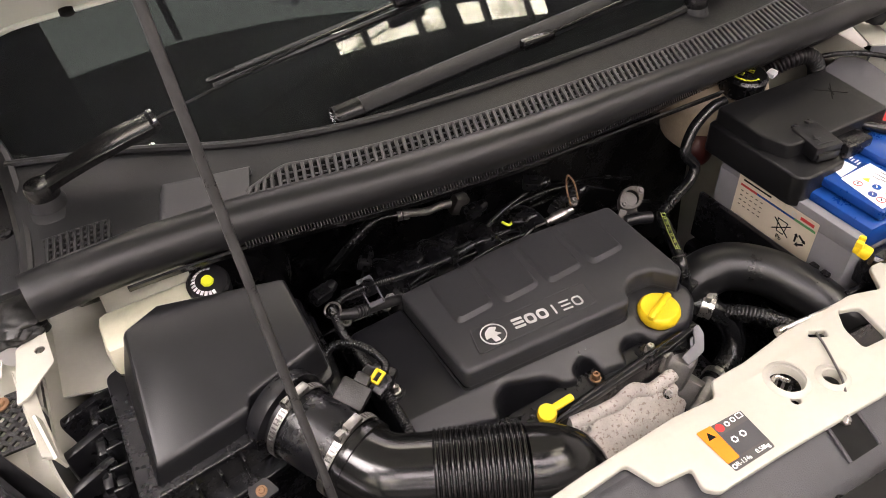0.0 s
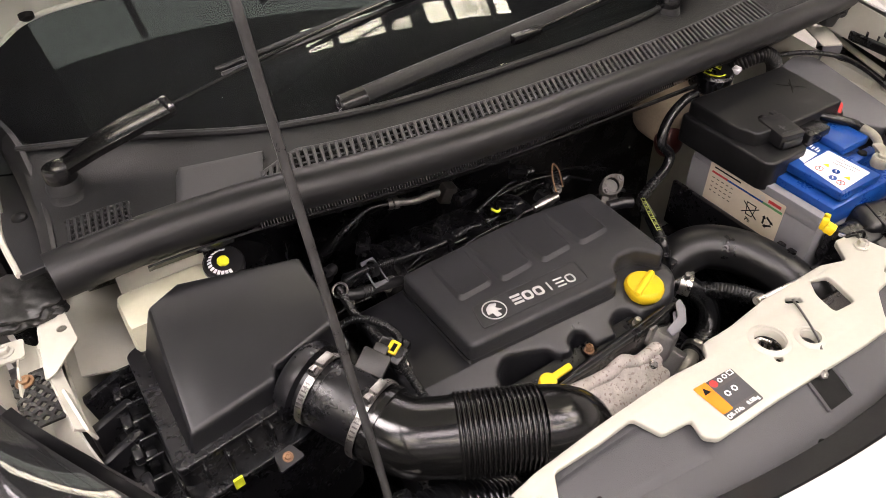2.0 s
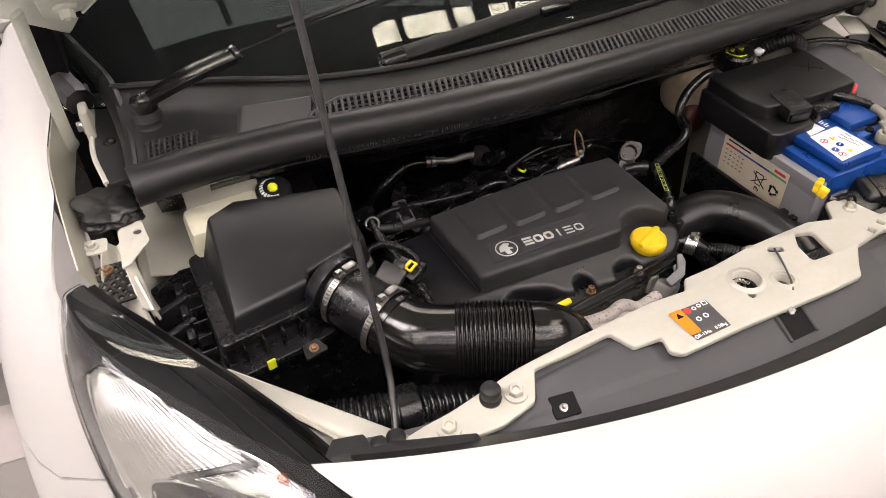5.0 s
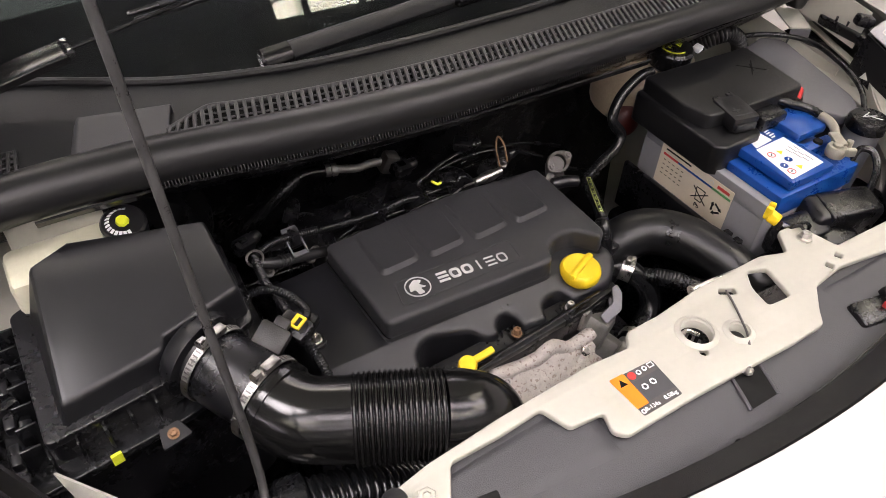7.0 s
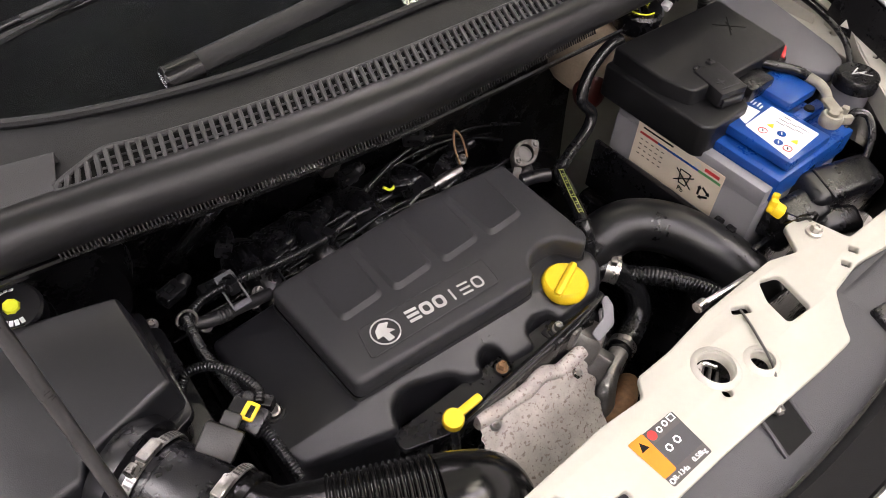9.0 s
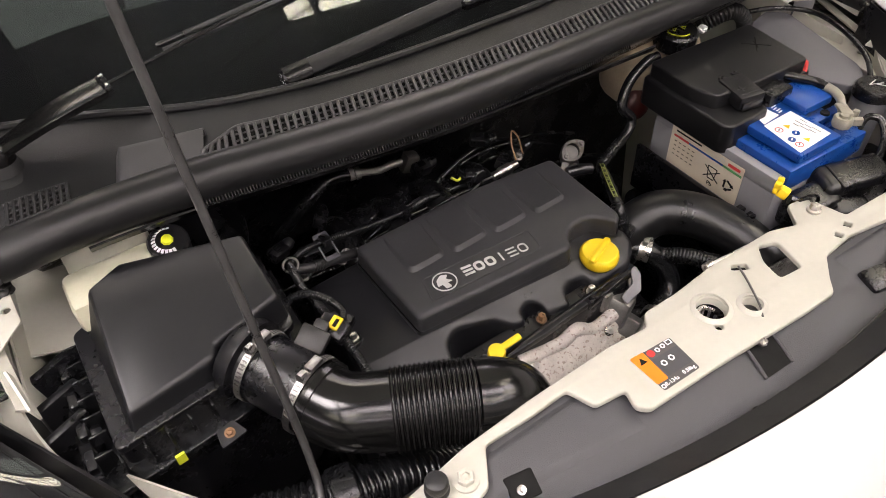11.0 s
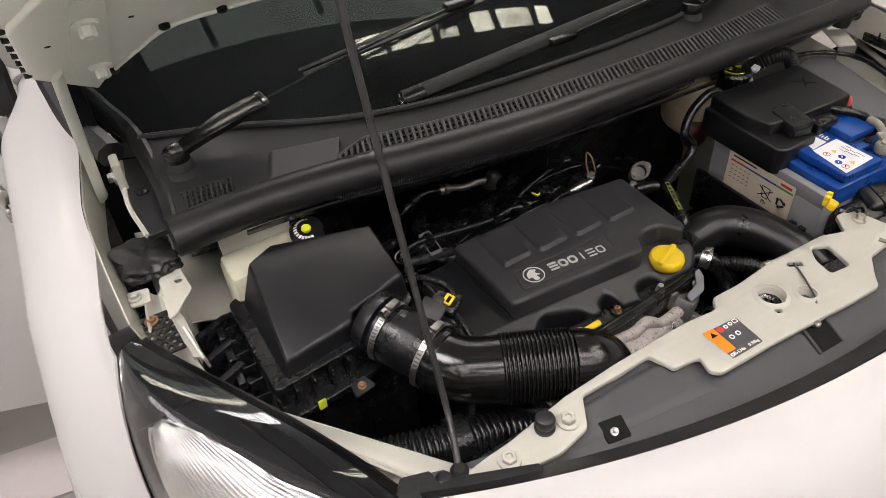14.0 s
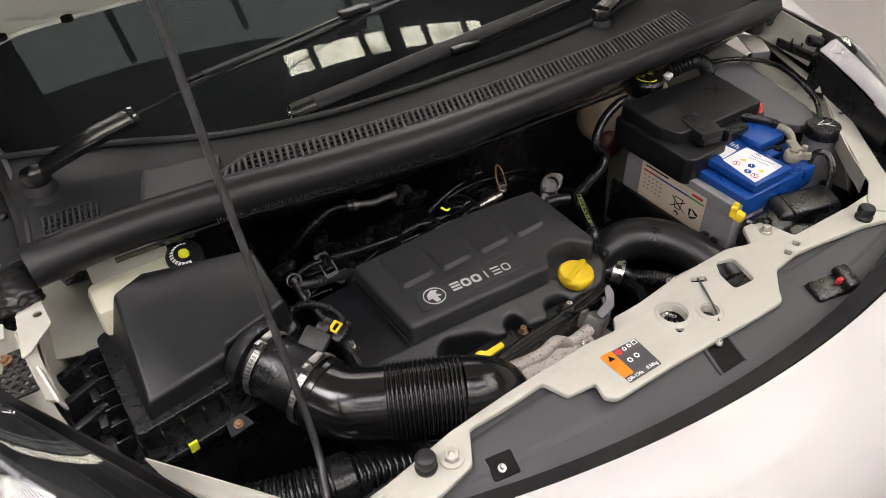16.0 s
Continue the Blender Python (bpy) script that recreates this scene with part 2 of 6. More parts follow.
def part(name, bm, mat, parent=None, label="", angle=38):
    """One mesh object, under a thing or under a part."""
    ob = new(name, mesh_of(bm, angle) if isinstance(bm, bmesh.types.BMesh) else bm)
    if not ob.data.materials:
        ob.data.materials.append(mat)
    ob.parent = parent
    return tagged(ob, label)


def thing(name, label, category, at=(0, 0, 0), group="", kind=""):
    ob = new(name)
    ob.empty_display_size = 0.05
    ob.location = at
    bpy.context.view_layer.update()
    return tagged(ob, label, category, group, kind)


def under(ob, parent):
    """Parents ob and keeps it where it is."""
    ob.parent = parent
    ob.matrix_parent_inverse = Matrix.Translation(parent.location).inverted()
    return ob


def sub(name, bm, mat, parent, label="", angle=38):
    """A part given in world coordinates."""
    return under(part(name, bm, mat, None, label, angle), parent)


def spline(points, n=8):
    """A smooth line through the points."""
    P = [V(p) for p in points]
    P = [2 * P[0] - P[1], *P, 2 * P[-1] - P[-2]]
    out = []
    for a, b, c, d in zip(P, P[1:], P[2:], P[3:]):
        for i in range(n):
            t = i / n
            out.append(0.5 * (2 * b + (c - a) * t + (2 * a - 5 * b + 4 * c - d) * t * t + (3 * b - a - 3 * c + d) * t ** 3))
    return out + [P[-2]]


def fair(points, degree=3, n=48):
    """An even line that runs close to the points without ripples."""
    P = np.array([tuple(p) for p in points])
    s = np.concatenate([[0], np.cumsum(np.linalg.norm(np.diff(P, axis=0), axis=1))])
    fits = [np.polyfit(s / s[-1], P[:, k], degree) for k in range(3)]
    return [V([float(np.polyval(f, t)) for f in fits]) for t in np.linspace(0, 1, n)]


def loft(rings, caps=True, closed=True, bm=None):
    bm = bm or bmesh.new()
    rows = [[bm.verts.new(p) for p in r] for r in rings]
    for a, b in zip(rows, rows[1:]):
        k = len(a)
        for i in range(k if closed else k - 1):
            bm.faces.new((a[i], a[(i + 1) % k], b[(i + 1) % k], b[i]))
    if caps and closed:
        bm.faces.new(rows[0][::-1]), bm.faces.new(rows[-1])
    return bm


def tube(path, radius, seg=14, n=8, bm=None, flat=1.0):
    """A round bar or hose along a smooth line; radius: a number, or a function of 0 to 1 along it."""
    P = spline(path, n) if n else [V(p) for p in path]
    ways = [(P[min(i + 1, len(P) - 1)] - P[max(i - 1, 0)]).normalized() for i in range(len(P))]
    side = ways[0].orthogonal().normalized()
    rings = []
    for i, (p, w) in enumerate(zip(P, ways)):
        side = (side - w * side.dot(w)).normalized()
        up = w.cross(side)
        r = radius(i / (len(P) - 1)) if callable(radius) else radius
        rings.append([p + r * (math.cos(a) * side + flat * math.sin(a) * up) for a in (2 * math.pi * k / seg for k in range(seg))])
    return loft(rings, bm=bm)


def ribbed(path, radius, depth, pitch, seg=14):
    """A corrugated hose or conduit: rings of two radii along a smooth line."""
    P = spline(path, 10)
    lengths = [0]
    for a, b in zip(P, P[1:]):
        lengths.append(lengths[-1] + (b - a).length)
    count = max(2, round(lengths[-1] / pitch)) * 8
    at = [lengths[-1] * i / count for i in range(count + 1)]
    line = [V([float(np.interp(s, lengths, [p[k] for p in P])) for k in range(3)]) for s in at]
    cycle = (1, 0.45, 0.12, 0, 0, 0.12, 0.45, 1)
    return tube(line, lambda t: radius - depth * cycle[round(t * count) % 8], seg, 0)


def box(size, at=(0, 0, 0), bevel=0.0, turn=(0, 0, 0), taper=1.0, bm=None, segments=2):
    own = bmesh.new()
    bmesh.ops.create_cube(own, size=1)
    for v in own.verts:
        k = taper if v.co.z > 0 else 1
        v.co = V((v.co.x * size[0] * k, v.co.y * size[1] * k, v.co.z * size[2]))
    if bevel:
        bmesh.ops.bevel(own, geom=own.edges[:], offset=bevel, segments=segments, affect="EDGES", profile=0.5)
    bmesh.ops.transform(own, matrix=pose(*at, *turn), verts=own.verts)
    if bm is None:
        return own
    me = bpy.data.meshes.new("tmp")
    own.to_mesh(me)
    own.free()
    bm.from_mesh(me)
    bpy.data.meshes.remove(me)
    return bm


def lathe(profile, at=(0, 0, 0), turn=(0, 0, 0), seg=28, bm=None):
    """A turned body from (radius, height) pairs; a zero radius closes it."""
    own = bmesh.new()
    rings = [[own.verts.new((r * math.cos(a), r * math.sin(a), z)) for a in (2 * math.pi * k / seg for k in range(seg))] if r > 0 else [own.verts.new((0, 0, z))] for r, z in profile]
    for a, b in zip(rings, rings[1:]):
        for i in range(seg):
            j = (i + 1) % seg
            vs = [a[i % len(a)], a[j % len(a)], b[j % len(b)], b[i % len(b)]]
            vs = [v for k, v in enumerate(vs) if v not in vs[:k]]
            if len(vs) > 2:
                own.faces.new(vs)
    bmesh.ops.transform(own, matrix=pose(*at, *turn), verts=own.verts)
    if bm is None:
        return own
    me = bpy.data.meshes.new("tmp")
    own.to_mesh(me)
    own.free()
    bm.from_mesh(me)
    bpy.data.meshes.remove(me)
    return bm


def rounded(points, r, n=4):
    """A closed outline with its corners rounded off."""
    out, P = [], [V((*p[:2], 0)) for p in points]
    for a, b, c in zip([P[-1], *P[:-1]], P, [*P[1:], P[0]]):
        k = min(r, (a - b).length * 0.45, (c - b).length * 0.45)
        s, e = b + (a - b).normalized() * k, b + (c - b).normalized() * k
        for i in range(n + 1):
            t = i / n
            out.append(((1 - t) ** 2 * s + 2 * t * (1 - t) * b + t * t * e).to_2d())
    return out


def circle(x, y, r, n=24, ry=None):
    return [V((x + r * math.cos(2 * math.pi * k / n), y + (ry or r) * math.sin(2 * math.pi * k / n))) for k in range(n)]


def plate(outlines, z0, z1, bevel=0.0, m=None, res=2):
    """A flat piece with real thickness; outlines after the first are holes through it."""
    cu = bpy.data.curves.new("tmp", "CURVE")
    cu.dimensions, cu.fill_mode, cu.extrude, cu.bevel_depth, cu.bevel_resolution, cu.offset = "2D", "BOTH", (z1 - z0) / 2 - bevel, bevel, res, -bevel
    for o in outlines:
        s = cu.splines.new("POLY")
        s.points.add(len(o) - 1)
        for q, p in zip(s.points, o):
            q.co = (p[0], p[1], 0, 1)
        s.use_cyclic_u = True
    ob = bpy.data.objects.new("tmp", cu)
    me = bpy.data.meshes.new_from_object(ob)
    bm = bmesh.new()
    bm.from_mesh(me)
    bmesh.ops.remove_doubles(bm, verts=bm.verts, dist=1e-6)
    level = bm.faces.layers.int.new("level")
    bm.normal_update()
    bm.faces.index_update()
    for f in bm.faces:
        f[level] = int(abs(f.normal.z) > 0.999)
    bmesh.ops.translate(bm, vec=(0, 0, (z0 + z1) / 2), verts=bm.verts)
    if m:
        bmesh.ops.transform(bm, matrix=m, verts=bm.verts)
    bpy.data.objects.remove(ob)
    bpy.data.curves.remove(cu)
    bpy.data.meshes.remove(me)
    return bm


def sheet(f, nu, nv, thick, u0=0.0, u1=1.0, v0=0.0, v1=1.0):
    """A panel from a surface f(u, v), with its thickness laid against du x dv (minus: along it)."""
    bm = bmesh.new()
    P = [[V(f(u0 + (u1 - u0) * i / nu, v0 + (v1 - v0) * j / nv)) for j in range(nv + 1)] for i in range(nu + 1)]
    top = [[bm.verts.new(p) for p in r] for r in P]
    for i in range(nu):
        for j in range(nv):
            bm.faces.new((top[i][j], top[i + 1][j], top[i + 1][j + 1], top[i][j + 1]))
    if thick:
        low = []
        for i in range(nu + 1):
            low.append([])
            for j in range(nv + 1):
                n = (P[min(i + 1, nu)][j] - P[max(i - 1, 0)][j]).cross(P[i][min(j + 1, nv)] - P[i][max(j - 1, 0)])
                low[-1].append(bm.verts.new(P[i][j] - n.normalized() * thick))
        for i in range(nu):
            for j in range(nv):
                bm.faces.new((low[i][j + 1], low[i + 1][j + 1], low[i + 1][j], low[i][j]))
        for i in range(nu):
            bm.faces.new((top[i + 1][0], top[i][0], low[i][0], low[i + 1][0])), bm.faces.new((top[i][nv], top[i + 1][nv], low[i + 1][nv], low[i][nv]))
        for j in range(nv):
            bm.faces.new((top[0][j], top[0][j + 1], low[0][j + 1], low[0][j])), bm.faces.new((top[nu][j + 1], top[nu][j], low[nu][j], low[nu][j + 1]))
    return bm


MIDDLE = -0.0165


def mirrored(bm):
    """The same on the other side of the car."""
    for v in bm.verts:
        v.co.x = 2 * MIDDLE - v.co.x
    bmesh.ops.reverse_faces(bm, faces=bm.faces)
    return bm


def lettering(text, size, m, mat, parent, name="lettering", bold=0.0, depth=0.0004):
    cu = bpy.data.curves.new("tmp", "FONT")
    cu.body, cu.size, cu.extrude, cu.offset, cu.align_x, cu.align_y = text, size, depth, bold, "CENTER", "CENTER"
    ob = bpy.data.objects.new("tmp", cu)
    me = bpy.data.meshes.new_from_object(ob)
    me.transform(m)
    bpy.data.objects.remove(ob)
    bpy.data.curves.remove(cu)
    me.materials.append(mat)
    return under(part(name, me, mat), parent)


def hexbolt(at, r, h, turn=(0, 0, 0), washer=1.5):
    bm = lathe([(0, 0), (r * washer, 0), (r * washer, h * 0.3), (r * 0.9, h * 0.35)], at, turn, 20)
    return lathe([(r, h * 0.3), (r, h * 0.9), (r * 0.85, h), (r * 0.5, h), (r * 0.42, h * 0.8), (0, h * 0.8)], at, turn, 6, bm)


# ---- the workshop ----
X0, X1, Y0, Y1 = -7.0, 6.4, -6.2, 7.6


def plane_box(name, x0, x1, y0, y1, z0, z1, mat, label, category):
    ob = part(name, box((x1 - x0, y1 - y0, z1 - z0), ((x0 + x1) / 2, (y0 + y1) / 2, (z0 + z1) / 2)), mat, None, label)
    return tagged(ob, category=category, kind="structure")


plane_box("floor", X0 - 0.2, X1 + 0.2, Y0 - 0.2, Y1 + 0.2, -0.12, 0.0, FLOOR, "smooth beige painted concrete workshop floor", "floor")
stripe = part("floor_marking", plate([[(-5.4, 1.66), (-0.9, 1.12), (-0.9, 0.93), (-5.4, 1.47)]], 0.004, 0.008), BAND, None, "wide pale painted stripe on the floor")
tagged(stripe, category="floor marking", kind="structure")
plane_box("wall_west", X0 - 0.2, X0, Y0, Y1, 0, CEILING, FILLWALL, "plain workshop wall, tone set for bounce light", "wall")
plane_box("wall_east", X1, X1 + 0.2, Y0, Y1, 0, CEILING, FILLWALL, "plain workshop wall, tone set for bounce light", "wall")
plane_box("wall_rear", X0, X1, Y1, Y1 + 0.2, 0, CEILING, DIMWALL, "plain workshop wall, tone set for bounce light", "wall")
plane_box("wall_front", X0, X1, Y0 - 0.2, Y0, 0, CEILING, DIMWALL, "plain workshop wall, tone set for bounce light", "wall")
plane_box("ceiling", X0 - 0.2, X1 + 0.2, Y0 - 0.2, Y1 + 0.2, CEILING, CEILING + 0.12, CEIL, "unseen workshop ceiling, near black to keep reflections dark", "ceiling")
for x, y, w, d in ROOFLIGHTS:
    roof = thing("roof_light", "yellowed translucent roof panel letting daylight in", "roof light", (x, y, CEILING), "daylit roof panels", "structure")
    sub("panel", box((w, d, 0.02), (x, y, CEILING - 0.012), 0.004), ROOFGLOW, roof, "glowing yellowed roof sheet")
    for k in (-0.25, 0.25):
        sub("purlin", box((0.05, d + 0.1, 0.06), (x + k * w, y, CEILING - 0.055), 0.006), BEAM, roof)

x, y, w, d = SHEEN_PANEL
roof = thing("roof_light", "unseen strong panel added for sheen on the air box", "roof light", (x, y, CEILING), "daylit roof panels", "structure")
sub("panel", box((w, d, 0.02), (x, y, CEILING - 0.012), 0.004), SHEENGLOW, roof, "glowing panel that lays the sheen")
for k in (-0.25, 0.25):
    sub("purlin", box((0.05, d + 0.1, 0.06), (x + k * w, y, CEILING - 0.055), 0.006), BEAM, roof)

# Glowing panels added on the unseen west wall to brighten chrome and wing.
for y in (-2.6, -1.1, 0.4):
    pane = thing("window", "unseen glowing wall panel added to brighten the headlamp chrome", "window", (X0, y, 1.9), "workshop windows", "structure")
    sub("pane", box((0.02, 1.2, 1.1), (X0 + 0.012, y, 2.45), 0.002), WALLFILLGLOW, pane)
    for z in (1.88, 3.02):
        sub("frame_rail", box((0.05, 1.3, 0.05), (X0 + 0.026, y, z), 0.004), BEAM, pane)
    for k in (-0.62, 0.0, 0.62):
        sub("frame_stile", box((0.05, 0.05, 1.1), (X0 + 0.028, y + k, 2.45), 0.004), BEAM, pane)

# Dim glowing slab added and shaped for the greenish band in the windscreen.
wide = thing("roof_light", "wide dim panel added for the windscreen's greenish reflection", "roof light", (-0.4, 2.0, CEILING), kind="structure")
sub("panel", plate([[(-4.6, 1.58), (1.35, 0.872), (1.35, 1.55), (-4.6, 2.10)]], CEILING - 0.018, CEILING - 0.002), SCREENGLOW, wide)
for k in range(5):
    sub("purlin", box((0.05, 0.75, 0.06), (-2.5 + 0.9 * k, 1.60 - 0.05 * k, CEILING - 0.050), 0.006), BEAM, wide)

tube_lamp = None
for lx, ly in LAMPS:
    if tube_lamp is None:
        tube_lamp = thing("ceiling_light", "long white ceiling lamp with a lit diffuser", "ceiling light", (lx, ly, CEILING), "workshop ceiling lights")
        sub("housing", box((1.6, 0.26, 0.06), (lx, ly, CEILING - 0.03), 0.01), CEIL, tube_lamp)
        for k in (-0.07, 0.07):
            sub("tube", box((1.54, 0.05, 0.05), (lx, ly + k, CEILING - 0.085), 0.012), TUBEGLOW, tube_lamp, "glowing white tube")
    else:
        copy_thing(tube_lamp, pose(lx, ly, CEILING))

# ---- the car's body ----
car = thing("car", "white compact car standing with its bonnet open", "car", (0, 0.6, 0))


def edge(x):
    """The bumper's upper edge."""
    return V((x, -0.139 + 0.37 * x * x + 0.053 * x ** 4, 0.944 - 0.02 * x * x))


def along(line, t):
    s = max(0, min(1, t)) * (len(line) - 1)
    i = min(int(s), len(line) - 2)
    return line[i].lerp(line[i + 1], s - i)


LAMP_IN = spline([(-0.722, 0.300, 0.966), (-0.662, 0.193, 0.963), (-0.602, 0.088, 0.950), (-0.542, -0.011, 0.930), (-0.502, -0.100, 0.886), (-0.468, -0.175, 0.830)], 8)
LAMP_IN = fair(LAMP_IN, 4)
LAMP_OUT = spline([(-0.742, 0.287, 0.958), (-0.752, 0.262, 0.935), (-0.763, 0.224, 0.87), (-0.768, 0.197, 0.779), (-0.765, 0.172, 0.70), (-0.756, 0.135, 0.62)], 8)
LAMP_OUT = fair(LAMP_OUT, 4)
BUMPER = spline([(0.548, 0.0, 0.0), (0.535, -0.016, -0.003), (0.515, -0.052, -0.017), (0.49, -0.090, -0.044), (0.475, -0.117, -0.085), (0.464, -0.132, -0.138), (0.464, -0.138, -0.208), (0.49, -0.138, -0.32)], 6)
LAMP_Z, LAMP_X = [p.z for p in reversed(LAMP_IN)], [-p.x for p in reversed(LAMP_IN)]


def bumper_skin(u, v):
    w, dy, dz = along(BUMPER, v)
    z = 0.938 + dz
    if z > 0.832:
        w = float(np.interp(z, LAMP_Z, LAMP_X)) - 0.004
    p = edge(MIDDLE + (2 * u - 1) * (w + MIDDLE))
    return V((p.x, p.y + dy * (1 - 0.35 * abs(2 * u - 1) ** 3), p.z + dz))


bumper = sub("front_bumper", sheet(bumper_skin, 48, 42, -0.003), PAINT, car, "glossy white painted bumper skin")
# Chrome bar given a dark colour for the dim surroundings it mirrors.
under(part("chrome_strip", sheet(lambda u, v: bumper_skin(0.03 + 0.94 * u, 0.80 + 0.10 * v) + V((0, -0.004 - 0.010 * math.sin(math.pi * v), 0.004 * math.sin(math.pi * v))), 40, 12, 0.003), DIMCHROME, None, "wide curved chrome grille bar, dark reflection in its colour"), car)
sub("chrome_edge", tube([bumper_skin(0.03 + 0.94 * k / 30, 0.795) + V((0, -0.005, 0.003)) for k in range(31)], 0.0028, 8), CHROME, car, "thin bright chrome edge")
under(part("grille", sheet(lambda u, v: bumper_skin(0.03 + 0.94 * u, 0.905 + 0.09 * v) + V((0, -0.003, 0)), 24, 6, 0.004), DARKGLOSS, None, "black front grille"), car)

def lamp_face(u, v, inset=0.0):
    """The lamp's front: u across from the bonnet's edge to the wing, v down from the tip."""
    a, b = along(LAMP_IN, v), along(LAMP_OUT, v)
    swell = math.sin(math.pi * u) * (0.012 + 0.045 * v)
    return a.lerp(b, u) + V((-0.35, -0.62, 0.70)).normalized() * (swell - inset)


INNER = spline([(-0.721, 0.312, 0.968), (-0.729, 0.43, 0.982), (-0.732, 0.54, 0.995), (-0.722, 0.62, 1.005), (-0.708, 0.72, 1.018), (-0.712, 0.83, 1.030), (-0.725, 0.98, 1.045)], 6)
WING = ((0, 0), (-0.030, 0.003), (-0.066, -0.006), (-0.099, -0.034), (-0.117, -0.078), (-0.125, -0.14), (-0.129, -0.22), (-0.130, -0.32), (-0.128, -0.42))


SIDE = fair(INNER, 2)
WING_LINE = spline([(x, 0, z) for x, z in WING], 5)


def wing_skin(u, v):
    dx, _, dz = along(WING_LINE, v)
    p = along(INNER, u).lerp(along(SIDE, u), min(1, 3 * v))
    dx *= float(np.interp(u, (0.0, 0.78, 0.92, 1.0), (1, 0.97, 0.62, 0.58)))
    back = V((p.x + dx, p.y, p.z + dz))
    if u < 0.22:
        front_edge = along(LAMP_OUT, v) + V((-0.004, 0.003, 0.001))
        t = u / 0.22
        start = V((front_edge.x, front_edge.y, front_edge.z))
        q = along(INNER, 0.22).lerp(along(SIDE, 0.22), min(1, 3 * v))
        stop = V((q.x + dx, q.y, q.z + dz))
        bow = math.sin(math.pi * t ** 0.6) * (0.006 + 0.085 * max(0, v - 0.1))
        return start.lerp(stop, t) + V((-bow, -0.3 * bow, 0))
    return back


for flip in (False, True):
    turn_over = mirrored if flip else (lambda b: b)
    sub("front_wing", turn_over(sheet(wing_skin, 40, 22, 0.003, v1=0.60)), PAINT, car, "glossy white front wing")
    sub("bumper_corner", turn_over(sheet(wing_skin, 14, 10, 0.003, u1=0.33, v0=0.608)), PAINT, car)

# bonnet, propped open
HOOD0, SLOPE = V((0, 0.621, 1.129)), 0.75


def hood_at(x, y, off=0.0):
    return V((x, y, HOOD0.z - SLOPE * (y - HOOD0.y))) + off * V((0, SLOPE, 1)).normalized()


half_hood = [(0.0, 0.447), (0.3, 0.455), (0.5, 0.474), (0.556, 0.481), (0.591, 0.531), (0.629, 0.589), (0.654, 0.651), (0.683, 0.608), (0.725, 0.545), (0.722, 0.378), (0.705, 0.335), (0.66, 0.282), (0.60, 0.20), (0.54, 0.12), (0.44, 0.062), (0.22, 0.034), (0.0, 0.026)]
hood_line = rounded(half_hood + [(-x, y) for x, y in half_hood[-2:0:-1]], 0.012)
bonnet = plate([hood_line], -0.018, 0.0, 0.006)
for v in bonnet.verts:
    v.co = hood_at(v.co.x, v.co.y, -v.co.z)
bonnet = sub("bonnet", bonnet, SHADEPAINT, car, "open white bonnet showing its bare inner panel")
skin = plate([[(1.02 * p.x, p.y if p.y > 0.3 else p.y - 0.02) for p in hood_line]], 0.0, 0.004)
for v in skin.verts:
    v.co = hood_at(v.co.x, v.co.y, 0.024 - v.co.z)
under(part("outer_skin", skin, PAINT, None, "glossy white outer skin"), bonnet.parent)


def on_hood(bm, x, y, off=0.0):
    """Turn a small piece so that its top faces down from the bonnet's inner panel."""
    bmesh.ops.transform(bm, matrix=Matrix.Translation(hood_at(x, y, off)) @ pose(0, 0, 0, 180 - 36.9), verts=bm.verts)
    return bm


for sx in (-1, 1):
    stiff = plate([rounded([(sx * 0.714, 0.390), (sx * 0.720, 0.515), (sx * 0.690, 0.508), (sx * 0.668, 0.486), (sx * 0.657, 0.38), (sx * 0.640, 0.29)], 0.010)], -0.004, 0.007, 0.003, res=3)
    for v in stiff.verts:
        v.co = hood_at(v.co.x, v.co.y, -v.co.z)
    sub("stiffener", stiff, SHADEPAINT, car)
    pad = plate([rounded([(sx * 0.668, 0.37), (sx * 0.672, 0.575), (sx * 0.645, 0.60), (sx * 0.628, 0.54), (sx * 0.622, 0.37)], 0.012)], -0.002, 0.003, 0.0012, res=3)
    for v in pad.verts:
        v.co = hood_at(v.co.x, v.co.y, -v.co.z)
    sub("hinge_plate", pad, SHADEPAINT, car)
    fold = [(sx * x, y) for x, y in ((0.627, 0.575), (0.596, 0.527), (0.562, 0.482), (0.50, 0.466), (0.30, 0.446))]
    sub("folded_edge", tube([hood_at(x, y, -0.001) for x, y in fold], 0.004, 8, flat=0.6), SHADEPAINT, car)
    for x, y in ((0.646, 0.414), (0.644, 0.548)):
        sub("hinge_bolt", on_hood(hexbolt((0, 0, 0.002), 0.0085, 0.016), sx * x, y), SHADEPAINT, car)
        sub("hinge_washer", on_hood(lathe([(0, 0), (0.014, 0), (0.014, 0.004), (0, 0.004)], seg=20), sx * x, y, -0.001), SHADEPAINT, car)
    for x, y in ((0.630, 0.580), (0.566, 0.474), (0.50, 0.465)):
        sub("plug", on_hood(lathe([(0, -0.003), (0.0065, -0.003), (0.0065, 0.0045), (0.004, 0.006), (0, 0.006)], seg=16), sx * x, y), INKSHADE, car)
    for k in range(7):
        sub("plug", on_hood(lathe([(0, -0.002), (0.0042, -0.002), (0.0042, 0.003), (0, 0.004)], seg=10), sx * (0.718 + 0.0005 * k), 0.395 + 0.022 * k), INKSHADE, car)
    # Flat black discs paint the darkness of drain holes.
    for x, y in ((0.687, 0.44), (0.60, 0.43), (0.575, 0.36)):
        sub("drain_hole", on_hood(lathe([(0, 0.0074), (0.0035, 0.0074), (0, 0.0076)], seg=12), sx * x, y, 0.0065 if x < 0.65 else 0.0), INKSHADE, car)
